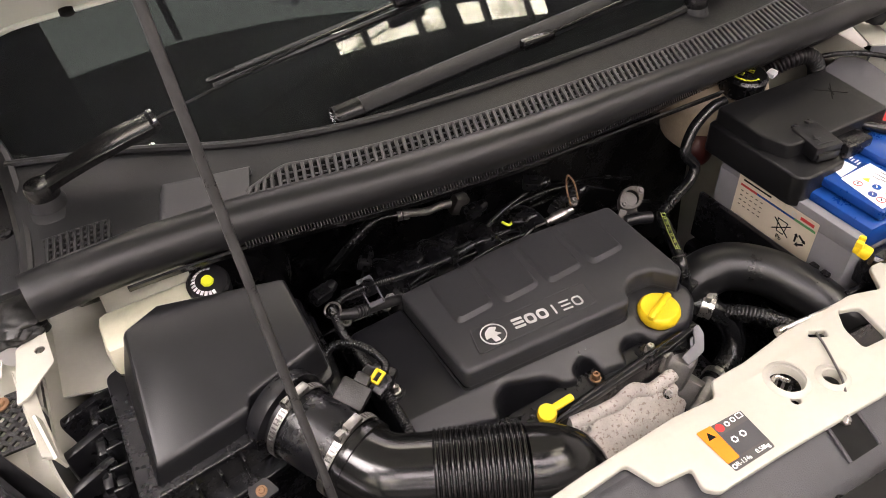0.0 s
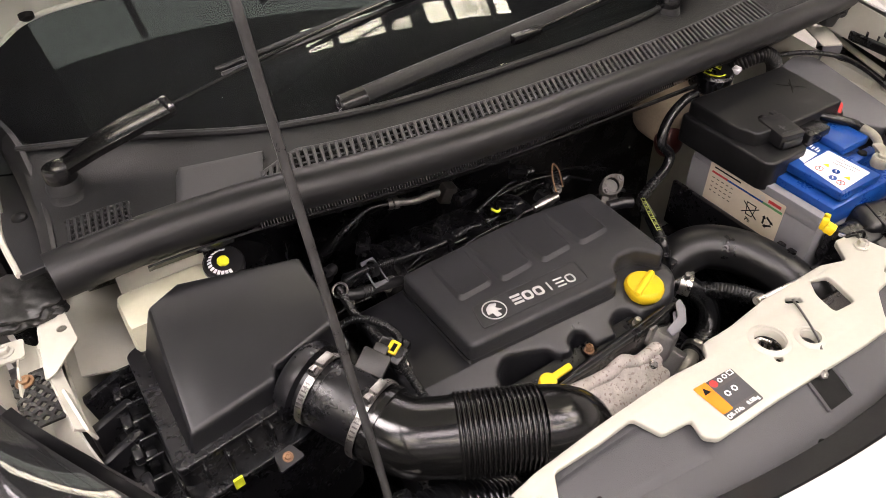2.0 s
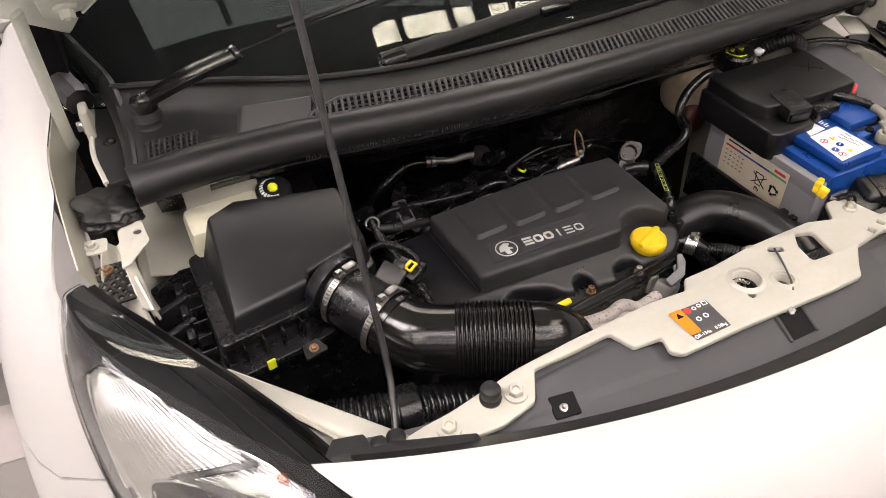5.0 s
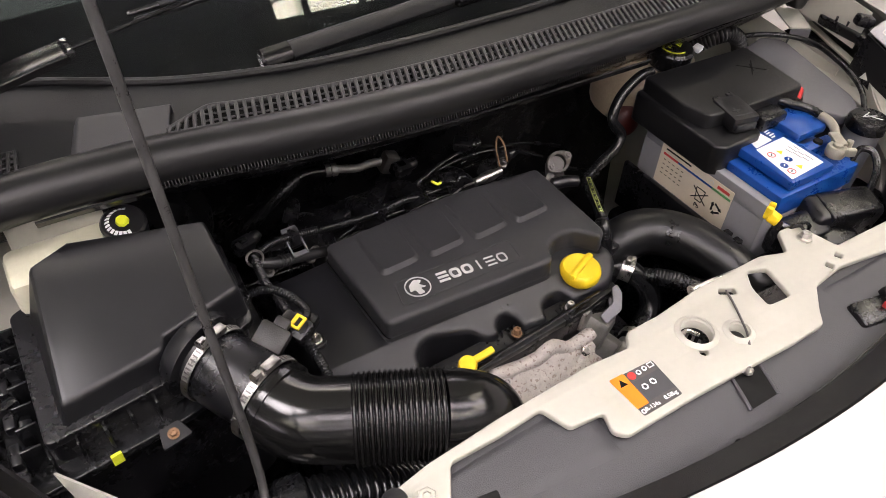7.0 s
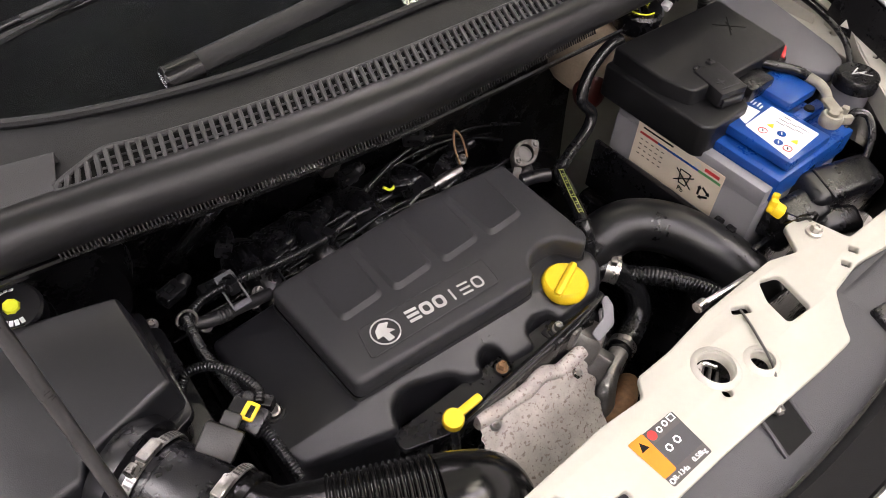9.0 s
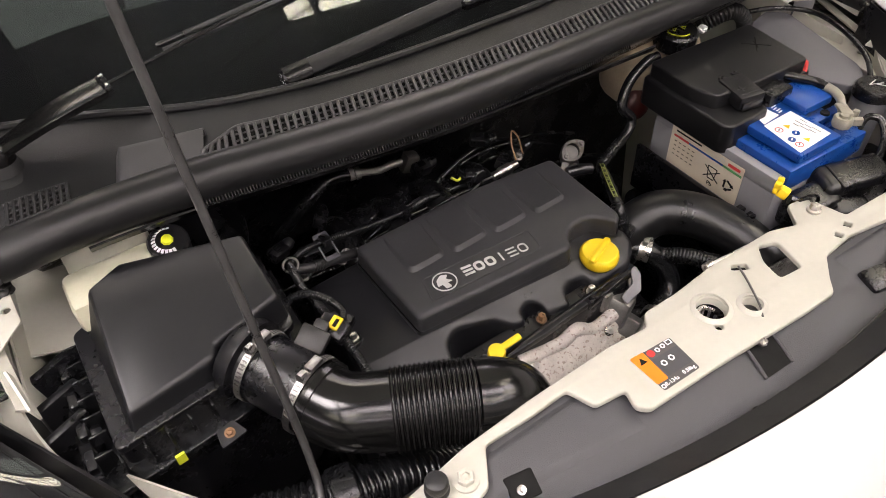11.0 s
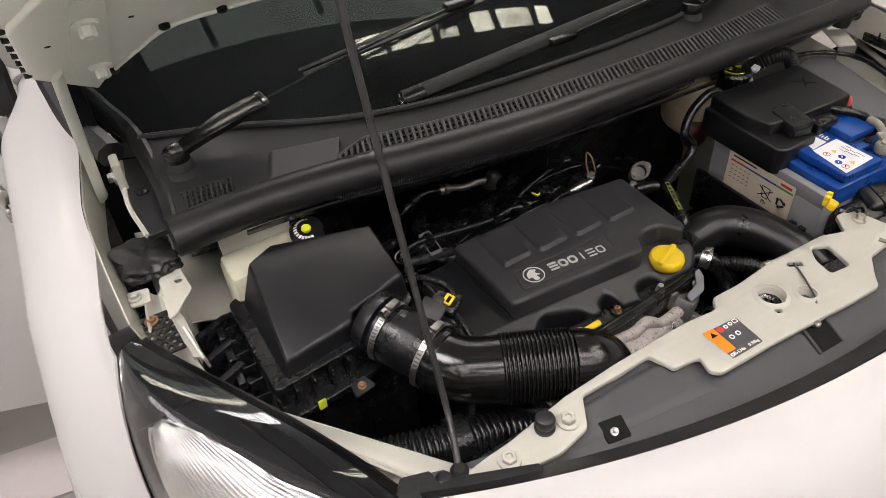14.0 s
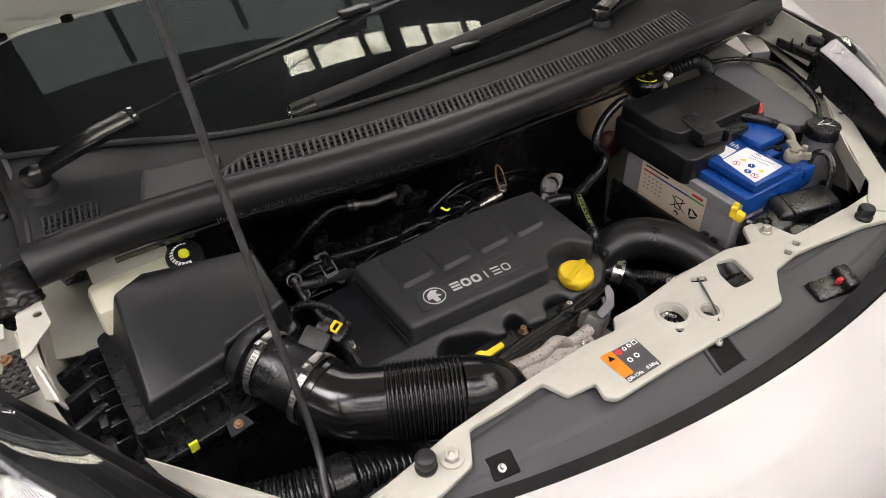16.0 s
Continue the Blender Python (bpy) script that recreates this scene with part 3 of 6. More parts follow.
for sx in (-1, 1):
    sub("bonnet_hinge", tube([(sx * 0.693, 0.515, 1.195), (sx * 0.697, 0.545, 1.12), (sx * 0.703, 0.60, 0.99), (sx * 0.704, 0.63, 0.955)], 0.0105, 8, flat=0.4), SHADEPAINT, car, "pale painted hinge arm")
    sub("hinge_bracket", box((0.012, 0.07, 0.07), (sx * 0.672, 0.60, 1.0), 0.004), PRIMER, car)
    sub("hinge_pin", hexbolt((sx * 0.678, 0.60, 1.0), 0.008, 0.01, (0, sx * 90, 0)), STEEL, car)

# windscreen and cabin
GLASS_BASE = lambda x: 0.492 + 0.30 * x * x


def screen(u, v):
    x = (2 * u - 1) * (0.70 - 0.06 * v)
    return V((x, GLASS_BASE(x) + 0.92 * v, 1.012 + 0.525 * v))


sub("windscreen", sheet(screen, 30, 14, 0.005), GLASS, car, "tinted glass windscreen with reflections").visible_shadow = False
sub("dashboard", sheet(lambda u, v: V(((2 * u - 1) * 0.68, GLASS_BASE((2 * u - 1) * 0.68) + 0.03 + 0.75 * v, 0.985 + 0.06 * math.sin(3 * v))), 16, 10, 0.02), CABIN, car, "dark dashboard top under the glass")
# Plain black boards added out of view to keep light out of the cabin.
sub("cabin_back", box((1.36, 0.05, 0.95), (0, 1.56, 1.05)), CABIN, car)
sub("roof", box((1.36, 0.9, 0.04), (0, 1.96, 1.55), 0.01), PAINT, car)
for sx in (-1, 1):
    sub("cabin_side", box((0.03, 0.95, 1.0), (sx * 0.69, 1.12, 1.05)), CABIN, car)
for sx in (-1, 1):
    sub("windscreen_pillar", tube([(sx * 0.748, 0.95, 1.025), (sx * 0.738, 1.12, 1.19), (sx * 0.69, 1.5, 1.52)], 0.028, 10), PAINT, car)
    sub("pillar_trim", tube([(sx * 0.672, 0.60, 1.035), (sx * 0.705, 0.72, 1.065), (sx * 0.715, 0.95, 1.17), (sx * 0.68, 1.42, 1.49)], 0.020, 8), RUBBER, car)

# front door, swung open
door = lambda u, v: V((-0.802, 0.965, 0)) + V((-0.96, 0.28, 0)) * (1.02 * u) + V((-0.28, -0.96, 0)) * (0.045 * math.sin(math.pi * (0.2 + 0.7 * v))) + V((0, 0, 0.27 + 0.700 * v))
sub("front_door", sheet(door, 14, 12, -0.04), PAINT, car, "white front door standing open")
under(part("belt_strip", tube([door(0, 1.0) + V((0, 0, 0.008)), door(0.5, 1.0) + V((0, 0, 0.008)), door(1, 1.0) + V((0, 0, 0.008))], 0.009), CHROME, None, "thin bright window strip"), car)
under(part("door_window", sheet(lambda u, v: door(1.0 * u, 1) + V((0.004 + 0.10 * v * (1 - u), 0.02 + 0.04 * v, 0.02 + 0.42 * v)), 6, 4, 0.005), DARKGLOSS, None, "dark door window"), car)
under(part("window_frame", tube([door(0.0, 1.0) + V((0, 0, 0.01)), door(0.02, 1.0) + V((0.03, 0.03, 0.2)), door(0.04, 1.0) + V((0.06, 0.05, 0.44))], 0.026, 8), RUBBER, None), car)
under(part("window_rail", tube([door(0.02, 1.0) + V((0, 0, 0.026)), door(0.5, 1.0) + V((0, 0, 0.026)), door(1, 1.0) + V((0, 0, 0.026))], 0.014, 8), RUBBER, None), car)
for z in (0.905, 0.868):
    sub("door_hinge", box((0.016, 0.026, 0.028), (-0.851, 0.815, z), 0.005, (0, 0, 15)), STEEL, car)
sub("hinge_pin", tube([(-0.855, 0.812, 0.850), (-0.855, 0.812, 0.925)], 0.005, 8), STEEL, car)
sub("door_gap_seal", box((0.012, 0.05, 0.12), (-0.828, 0.90, 0.95), 0.004, (15, 0, 0)), RUBBER, car)

# engine bay shell
sub("bulkhead", box((1.5, 0.02, 0.85), (0, 0.735, 0.56)), BLACK, car, "black bulkhead behind the engine")
sub("undertray", box((1.5, 1.0, 0.02), (0, 0.27, 0.22)), BLACK, car)
sub("radiator", box((1.10, 0.02, 0.50), (0, 0.0, 0.47)), BLACK, car)
for sx in (-1, 1):
    wheel = sub("wheel", lathe([(0, -0.09), (0.20, -0.09), (0.215, -0.06), (0.215, 0.06), (0.20, 0.09), (0, 0.09)], (sx * 0.74, 0.62, 0.31), (0, 90, 0), 36), ALLOY, car)
    under(part("tyre", lathe([(0.20, -0.085), (0.28, -0.095), (0.305, -0.075), (0.31, -0.03), (0.31, 0.03), (0.305, 0.075), (0.28, 0.095), (0.20, 0.085)], (sx * 0.74, 0.62, 0.31), (0, 90, 0), 48), RUBBER), wheel)
for flip in (False, True):
    side = mirrored if flip else (lambda b: b)
    sub("inner_wing", side(sheet(lambda u, v: V((-0.662 + 0.05 * math.sin(math.pi * v) * (0.4 + 0.6 * math.sin(math.pi * u)), 0.31 + 0.43 * u, 0.22 + 0.67 * v + 0.045 * u * v)), 18, 12, 0.003)), PRIMER, car, "pale painted inner wing")
    sub("wing_flange", side(sheet(lambda u, v: along(INNER, 0.02 + 0.6 * u) + V((0.012 * v, 0, -0.004 - 0.060 * v)), 20, 4, 0.002)), PRIMER, car, "pale painted flange under the wing edge")
    rail = spline([(-0.668, 0.43, 0.930), (-0.670, 0.33, 0.912), (-0.652, 0.24, 0.888), (-0.600, 0.15, 0.868), (-0.535, 0.07, 0.862), (-0.455, 0.00, 0.880)], 6)
    if not flip:
        sub("wing_rail", side(sheet(lambda u, v: along(rail, u) + V((-1, -0.25, 0)).normalized() * (0.050 * v * (0.6 + 0.4 * math.sin(math.pi * u))) + V((0, 0, -0.02 * math.sin(math.pi * v) + 0.004 * math.sin(25 * u) * v)), 40, 6, 0.003)), PRIMER, car, "pale painted flange rail")

for flip in (False, True):
    side = mirrored if flip else (lambda b: b)
    sub("strut_tower", side(sheet(lambda u, v: V((-0.668 + 0.070 * u * u, 0.372 + 0.19 * v, 0.895 - 0.20 * u + 0.010 * v)), 14, 12, 0.003)), PRIMER, car, "pale painted strut tower")
shelf_line = [(0.606, 0.465), (0.628, 0.432), (0.585, 0.212), (0.600, 0.205), (0.660, 0.265), (0.695, 0.350), (0.720, 0.450)]
shelf_holes = [circle(0.640, 0.330, 0.010, 18), circle(0.652, 0.395, 0.006, 14), circle(0.632, 0.275, 0.006, 12)]
sub("side_shelf", plate([rounded(shelf_line, 0.01), *shelf_holes], 0.872, 0.876, 0.001), PRIMER, car, "pale shelf with holes beside the relay box")
side_rail = [(0.718, 0.440), (0.683, 0.356), (0.657, 0.292), (0.648, 0.262), (0.652, 0.240), (0.640, 0.226), (0.602, 0.194), (0.553, 0.135), (0.492, 0.060), (0.440, -0.008), (0.405, -0.024),
             (0.380, 0.004), (0.398, 0.020), (0.440, 0.045), (0.452, 0.062), (0.487, 0.101), (0.545, 0.172), (0.592, 0.219), (0.626, 0.258), (0.643, 0.298), (0.670, 0.362), (0.702, 0.436)]
rail_plate = plate([rounded(side_rail, 0.006), circle(0.640, 0.243, 0.005, 14), circle(0.585, 0.192, 0.004, 12)], 0.8945, 0.8982, 0.001)
sub("side_rail", rail_plate, PRIMER, car, "pale painted rail running to the crossmember")
sub("side_rail_lip", sheet(lambda u, v: along(spline([(0.643, 0.298, 0.897), (0.626, 0.258, 0.897), (0.592, 0.219, 0.897), (0.545, 0.172, 0.897), (0.487, 0.101, 0.897), (0.447, 0.055, 0.897)], 6), u) + V((0.002 * v, 0, -0.030 * v - 0.002 * math.sin(18 * u))), 36, 3, 0.002), PRIMER, car)
sub("rail_fold", sheet(lambda u, v: V((0.628 + 0.034 * u - 0.012 * v, 0.214 + 0.052 * v - 0.006 * u, 0.899 + 0.012 * math.sin(2.6 * u) * (0.5 + 0.5 * v))), 10, 8, 0.002), PRIMER, car, "folded pale tab on the rail")
sub("corner_plate", plate([rounded([(0.665, 0.486), (0.698, 0.458), (0.657, 0.398), (0.625, 0.416)], 0.004)], 0.9125, 0.9155, 0.0006), PRIMER, car, "pale corner plate under the scuttle")
# Dark grey colour paints the plate's side as lying in shade.
sub("corner_plate_leg", sheet(lambda u, v: V((0.626 + 0.031 * u, 0.415 - 0.017 * u, 0.913 - 0.036 * v)), 4, 3, 0.002), LIDGREY, car)
under_tray = [(0.665, 0.452), (0.770, 0.452), (0.752, 0.360), (0.700, 0.270), (0.630, 0.170), (0.560, 0.070), (0.470, -0.020), (0.444, -0.006), (0.498, 0.060), (0.560, 0.136), (0.612, 0.196), (0.650, 0.250), (0.665, 0.290), (0.690, 0.360)]
sub("lamp_back_cover", plate([rounded(under_tray, 0.006)], 0.872, 0.886, 0.003), BLACK, car, "black cover behind the headlamp")

cowling = [(0.678, 0.405), (0.700, 0.418), (0.724, 0.400), (0.728, 0.335), (0.700, 0.275), (0.655, 0.205), (0.622, 0.160), (0.612, 0.170), (0.640, 0.240), (0.672, 0.310)]
sub("lamp_cowling", plate([rounded(cowling, 0.008)], 0.915, 0.932, 0.004), BLACK, car, "black plastic strip behind the headlamp")
for k in range(5):
    sub("cowling_rib", box((0.004, 0.034, 0.010), (0.690 + 0.006 * k, 0.380 - 0.018 * k, 0.935), 0.001, (0, 0, -60)), BLACK, car)

# front crossmember that carries the lock
holes = [circle(0.0, 0.013, 0.0165), circle(0.040, -0.008, 0.0105), circle(-0.012, -0.009, 0.0045, 12)]
holes.append(rounded([(0.103, 0.030), (0.118, 0.051), (0.142, 0.043), (0.132, 0.0), (0.098, 0.002)], 0.006))
holes.append(rounded([(0.062, 0.041), (0.068, 0.047), (0.084, 0.039), (0.080, 0.031)], 0.003))
holes.append(rounded([(0.205, 0.012), (0.213, 0.016), (0.217, 0.008), (0.209, 0.004)], 0.001, 1))
holes.append(rounded([(0.229, 0.018), (0.237, 0.022), (0.241, 0.014), (0.233, 0.010)], 0.001, 1))
slam_line = [(-0.482, -0.008), (-0.440, 0.000), (-0.405, 0.004), (-0.318, 0.022), (-0.235, 0.030), (-0.126, 0.036), (-0.076, 0.033), (-0.064, 0.050), (-0.020, 0.051), (0.045, 0.059), (0.150, 0.061), (0.185, 0.050), (0.205, 0.080), (0.235, 0.078), (0.248, 0.028), (0.275, 0.028), (0.365, 0.027), (0.42, 0.030), (0.455, 0.010),
             (0.43, -0.035), (0.340, -0.012), (0.222, 0.003), (0.170, -0.004), (0.142, -0.030), (0.128, -0.046), (0.080, -0.047), (-0.058, -0.044), (-0.144, -0.045), (-0.155, -0.035), (-0.149, -0.0145), (-0.186, -0.012), (-0.198, 0.018), (-0.245, 0.014), (-0.300, 0.013), (-0.322, -0.025), (-0.365, -0.036), (-0.420, -0.034), (-0.476, -0.020)]
sub("front_crossmember", plate([rounded(slam_line, 0.005), *holes], 0.888, 0.896, 0.002), PRIMER, car, "pale painted crossmember with lock holes")
lip = bmesh.new()
for x, y, r, k in ((0.0, 0.013, 0.0165, 0.0042), (0.040, -0.008, 0.0105, 0.0040)):
    lathe([(r + k + 0.003, 0.8955), (r + k, 0.8985), (r + k - 0.003, 0.8992), (r + 0.003, 0.8975), (r, 0.8940), (r - 0.0006, 0.885), (r + 0.002, 0.885), (r + k, 0.8930)], (x, y, 0), seg=40, bm=lip)
under(part("lock_collar", lip, PRIMER, None), car)
sub("lock", box((0.07, 0.05, 0.06), (0.0, 0.012, 0.835), 0.006), BLACK, car)
for k in range(3):
    sub("lock_blade", box((0.026, 0.003, 0.016), (0.0, 0.006 + 0.008 * k, 0.872), 0.001, (0, 10, 30)), DULL, car)
sub("striker", tube([(-0.010, 0.004, 0.880), (-0.012, 0.018, 0.884), (0.002, 0.026, 0.884), (0.012, 0.016, 0.882)], 0.0025, 8), STEEL, car)
# Web coloured black so the crossmember's holes show darkness below.
sub("crossmember_web", sheet(lambda u, v: V((-0.45 + 0.90 * u, 0.018 + 0.02 * math.sin(math.pi * u), 0.87 - 0.30 * v)), 16, 4, 0.003), BLACK, car)
# Thin dark bar draws the shading line of a groove.
sub("release_rod", tube([(0.072, 0.040, 0.897), (0.062, 0.020, 0.899), (0.045, -0.012, 0.899), (0.036, -0.026, 0.896)], 0.0013, 8), DULL, car)
for x, y, r in ((-0.336, -0.008, 0.0085), (-0.418, -0.016, 0.0085), (0.222, 0.055, 0.006)):
    sub("crossmember_bolt", hexbolt((x, y, 0.896), r, 0.010), PRIMER if x < 0 else STEEL, car)
for x in (-0.363, 0.356):
    stop = lathe([(0, 0.896), (0.0115, 0.896), (0.0120, 0.900), (0.0100, 0.903), (0.0112, 0.906), (0.0112, 0.9125), (0.0100, 0.9155), (0.0070, 0.917), (0, 0.9172)], (x, -0.002, 0), seg=24)
    sub("bump_stop", stop, RIM, car, "black rubber bump stop")
flange = sheet(lambda u, v: V((-0.60 + 0.16 * u + 0.03 * v * (1 - u), 0.19 - 0.21 * u - 0.075 * v, 0.872 + 0.02 * u - 0.012 * math.sin(math.pi * v))), 14, 6, 0.003)
sub("lamp_panel", flange, PRIMER, car)

# plastic shield between the crossmember and the bumper


def shield(u, v):
    x = -0.52 + 1.10 * u
    e = edge(x)
    rear, low = max(-0.02, e.y + 0.06) + (0.05 * math.exp(-(x / 0.42) ** 4) if x < 0 else 0.022) * (1 - math.exp(-(x / 0.13) ** 6)), e.y + 0.042
    if v < 0.62:
        t = v / 0.62
        return V((x, rear + (low - rear) * t, 0.884 - 0.012 * t * t))
    t = (v - 0.62) / 0.38
    return V((x, low + (e.y + 0.004 - low) * t, 0.872 + 0.034 * min(1, 6 * t) + (e.z - 0.912) * max(0, t - 0.167) / 0.833))


sub("radiator_shield", sheet(shield, 64, 16, -0.003, v1=0.60), SHIELD, car, "dark grey plastic shield behind the bumper edge", 25)
sub("shield_rim", sheet(shield, 64, 24, -0.003, v0=0.605), RIM, car, "black rim along the bumper edge", 25)
for u0, u1, v0, v1 in ((0.16, 0.335, 0.08, 0.42), (0.64, 0.93, 0.06, 0.42)):
    sub("shield_panel", sheet(lambda u, v: shield(u0 + (u1 - u0) * u, v0 + (v1 - v0) * v) + V((0, 0, 0.0035 * min(1, 12 * u, 12 * (1 - u), 8 * v, 8 * (1 - v)))), 24, 16, 0), SHIELD, car, "", 60)
# Black boxes paint the darkness of recessed pockets; nothing is cut in.
for x, y, z in ((-0.291, -0.034, 0.878), (0.007, -0.050, 0.868)):
    sub("shield_pocket", box((0.030, 0.026, 0.008), (x, y, z + 0.001), 0.002, (18, 0, -8)), INKSHADE, car)
    sub("shield_bolt", hexbolt((x - 0.004, y - 0.004, z + 0.005), 0.003, 0.008, (20, 0, 0)), STEEL, car)
sub("shield_clip", lathe([(0, 0), (0.006, 0), (0.005, 0.005), (0, 0.006)], (-0.05, -0.098, 0.878), (35, 0, 0), 12), BLACK, car)
# Flat black sheet stands for the shade in a deep trough.
sub("shield_channel", sheet(lambda u, v: shield(0.476 + 0.036 * u - 0.012 * v, 0.0 + 0.46 * v) + V((0, 0, 0.0022)), 8, 10, 0), INKSHADE, car, "black sheet painting the shade of a recessed channel")
for k in (0.474, 0.510):
    sub("channel_edge", tube([shield(k - 0.012 * v, 0.46 * v) + V((0, 0, 0.002)) for v in (0, 0.25, 0.5, 0.75, 1)], 0.0022, 8), SHIELD, car)
sub("channel_bolt", hexbolt((0.016, -0.040, 0.885), 0.0055, 0.012, (50, 0, -20)), STEEL, car)
latch = box((0.062, 0.030, 0.022), (0.214, -0.055, 0.876), 0.004, (15, 0, -10))
box((0.020, 0.034, 0.012), (0.236, -0.060, 0.890), 0.003, (15, 0, -10), bm=latch)
sub("shield_catch", latch, BLACK, car)
sub("catch_tab", box((0.010, 0.006, 0.008), (0.222, -0.060, 0.8905), 0.001), RED, car, "small red tab")
sub("corner_bracket", plate([rounded([(-0.546, -0.006), (-0.530, 0.014), (-0.500, 0.006), (-0.498, -0.012), (-0.474, -0.016), (-0.400, -0.044), (-0.402, -0.070), (-0.470, -0.044), (-0.51, -0.026)], 0.003)], 0.910, 0.916, 0.0015), RIM, car, "black clip tab over the bumper corner")
sub("bracket_plug", lathe([(0, 0), (0.009, 0), (0.009, 0.004), (0.006, 0.006), (0, 0.006)], (-0.489, -0.003, 0.900), seg=16), RUBBER, car)

# scuttle panel, grilles and seal
SEAL_LINE = spline([(-0.66, 0.430, 0), (-0.53, 0.440, 0), (-0.40, 0.432, 0), (-0.236, 0.409, 0), (-0.063, 0.397, 0), (0.17, 0.398, 0), (0.40, 0.401, 0), (0.60, 0.413, 0), (0.72, 0.43, 0)], 10)
REAR_LINE = spline([(-0.68, 0.64, 0), (-0.55, 0.602, 0), (-0.43, 0.541, 0), (-0.33, 0.500, 0), (-0.22, 0.480, 0), (-0.06, 0.475, 0), (0.18, 0.487, 0), (0.33, 0.513, 0), (0.50, 0.566, 0), (0.68, 0.64, 0)], 10)
SEAL_Y = lambda x: float(np.interp(x, [p.x for p in SEAL_LINE], [p.y for p in SEAL_LINE]))
REAR_Y = lambda x: float(np.interp(x, [p.x for p in REAR_LINE], [p.y for p in REAR_LINE]))


def scuttle(u, v):
    x = -0.63 + 1.29 * u
    y0, y1 = SEAL_Y(x) + 0.006, REAR_Y(x)
    swell = 0.012 * math.exp(-((x + 0.59) / 0.07) ** 2 - ((v - 0.55) / 0.3) ** 2)
    return V((x, y0 + (y1 - y0) * v, 1.006 + 0.024 * v + swell))


sub("scuttle_panel", sheet(scuttle, 130, 8, 0.004), COWL, car, "weathered black plastic scuttle panel")
sub("scuttle_edge", tube([scuttle(u, 1) + V((0, 0, 0.003)) for u in (0, 0.1, 0.2, 0.3, 0.4, 0.5, 0.6, 0.7, 0.8, 0.9, 1)], 0.005, 8), COWL, car)
# Main grille bars and rails lighter than the scuttle: light on their tops.
lit_bar_mesh = mesh_of(box((0.0046, 0.046, 0.005), bevel=0.001, segments=1))
lit_bar_mesh.materials.append(SHIELD)
dark_bar = mesh_of(box((0.0046, 0.046, 0.005), bevel=0.001, segments=1))
dark_bar.materials.append(COWL)


def on_scuttle(x, v, lift):
    return scuttle((x + 0.63) / 1.29, v) + V((0, 0, lift))


def slant(x):
    return min(1, 0.2 + 0.8 * max(0, x + 0.398) / 0.05)


# Black sheet under the bars paints the shade of the open slots.
sub("grille_well", sheet(lambda u, v: on_scuttle((x := -0.398 + 0.850 * u), 0.06 + 0.33 * v * slant(x), 0.0034), 110, 6, 0), INKSHADE, car)
for k in range(92):
    x = -0.396 + 0.846 * k / 91
    p, q = on_scuttle(x - 0.003, 0.045, 0.0060), on_scuttle(x + 0.003, 0.045 + 0.365 * slant(x), 0.0060)
    o = new("grille_bar", lit_bar_mesh)
    o.matrix_world = Matrix.Translation((p + q) / 2) @ (q - p).to_track_quat("Y", "Z").to_matrix().to_4x4() @ Matrix.Diagonal((1, (q - p).length / 0.046, 1, 1))
    under(o, car)
for v in (0.045, 0.165, 0.285, 0.41):
    sub("grille_rail", tube([on_scuttle((x := (-0.398 if v < 0.1 or v > 0.4 else -0.36) + (0.848 if v < 0.1 or v > 0.4 else 0.81) * k / 34), v if v < 0.4 else 0.045 + 0.365 * slant(x), 0.0048 if 0.1 < v < 0.4 else 0.0062) for k in range(35)], 0.0012 if 0.1 < v < 0.4 else 0.0024, 6), SHIELD, car)
sub("grille_well", sheet(lambda u, v: on_scuttle(-0.606 + 0.060 * u, 0.03 + 0.15 * v, 0.0034), 6, 4, 0), INKSHADE, car)
for k in range(10):
    x = -0.608 + 0.0069 * k
    p, q = on_scuttle(x - 0.002, 0.02, 0.0060), on_scuttle(x + 0.003, 0.19, 0.0060)
    o = new("grille_bar", dark_bar)
    o.matrix_world = Matrix.Translation((p + q) / 2) @ (q - p).to_track_quat("Y", "Z").to_matrix().to_4x4() @ Matrix.Diagonal((0.8, (q - p).length / 0.046, 0.8, 1))
    under(o, car)
for v in (0.02, 0.0625, 0.105, 0.1475, 0.19):
    sub("grille_rail", tube([on_scuttle(-0.610, v, 0.0062), on_scuttle(-0.573, v, 0.0062), on_scuttle(-0.544, v, 0.0062)], 0.0016, 6), COWL, car)
# Grey flap, its colour lightened further because the face catches more light.
sub("raised_panel", sheet(lambda u, v: on_scuttle(-0.499 + 0.100 * u + 0.016 * v, 0.02 + (0.40 + 0.05 * u) * v, 0.0005 + (0.004 + 0.010 * v) * min(1, 14 * u, 14 * (1 - v))), 32, 16, 0.003), SHIELD, car, "smooth grey cover flap, lightened for its upturned face")
seal = tube([((x := -0.64 + 1.30 * k / 14), SEAL_Y(x), 0.988 + 0.004 * math.sin(math.pi * k / 14) + 0.008 * min(1, max(0, (k - 6) / 5))) for k in range(15)], lambda t: 0.027 - 0.007 * min(1, max(0, (t - 0.40) / 0.4)), 16, 4, flat=0.95)
sub("bonnet_seal", seal, RUBBER, car, "thick black rubber bonnet seal")
lip_at = lambda x, drop, out: V((x, SEAL_Y(x) - out, 0.9800 - drop))
teeth = bmesh.new()
for k in range(170):
    x = -0.42 + 0.62 * k / 169
    t = (x + 0.64) / 1.30
    r = 0.027 - 0.007 * min(1, max(0, (t - 0.40) / 0.4))
    c = V((x, SEAL_Y(x), 0.988 + 0.004 * math.sin(math.pi * t) + 0.008 * min(1, max(0, (14 * t - 6) / 5))))
    box((0.0013, 0.0016, 0.0105), c + V((0, -0.86 * r, -0.50 * r)), 0, (-28, 0, 0), bm=teeth)
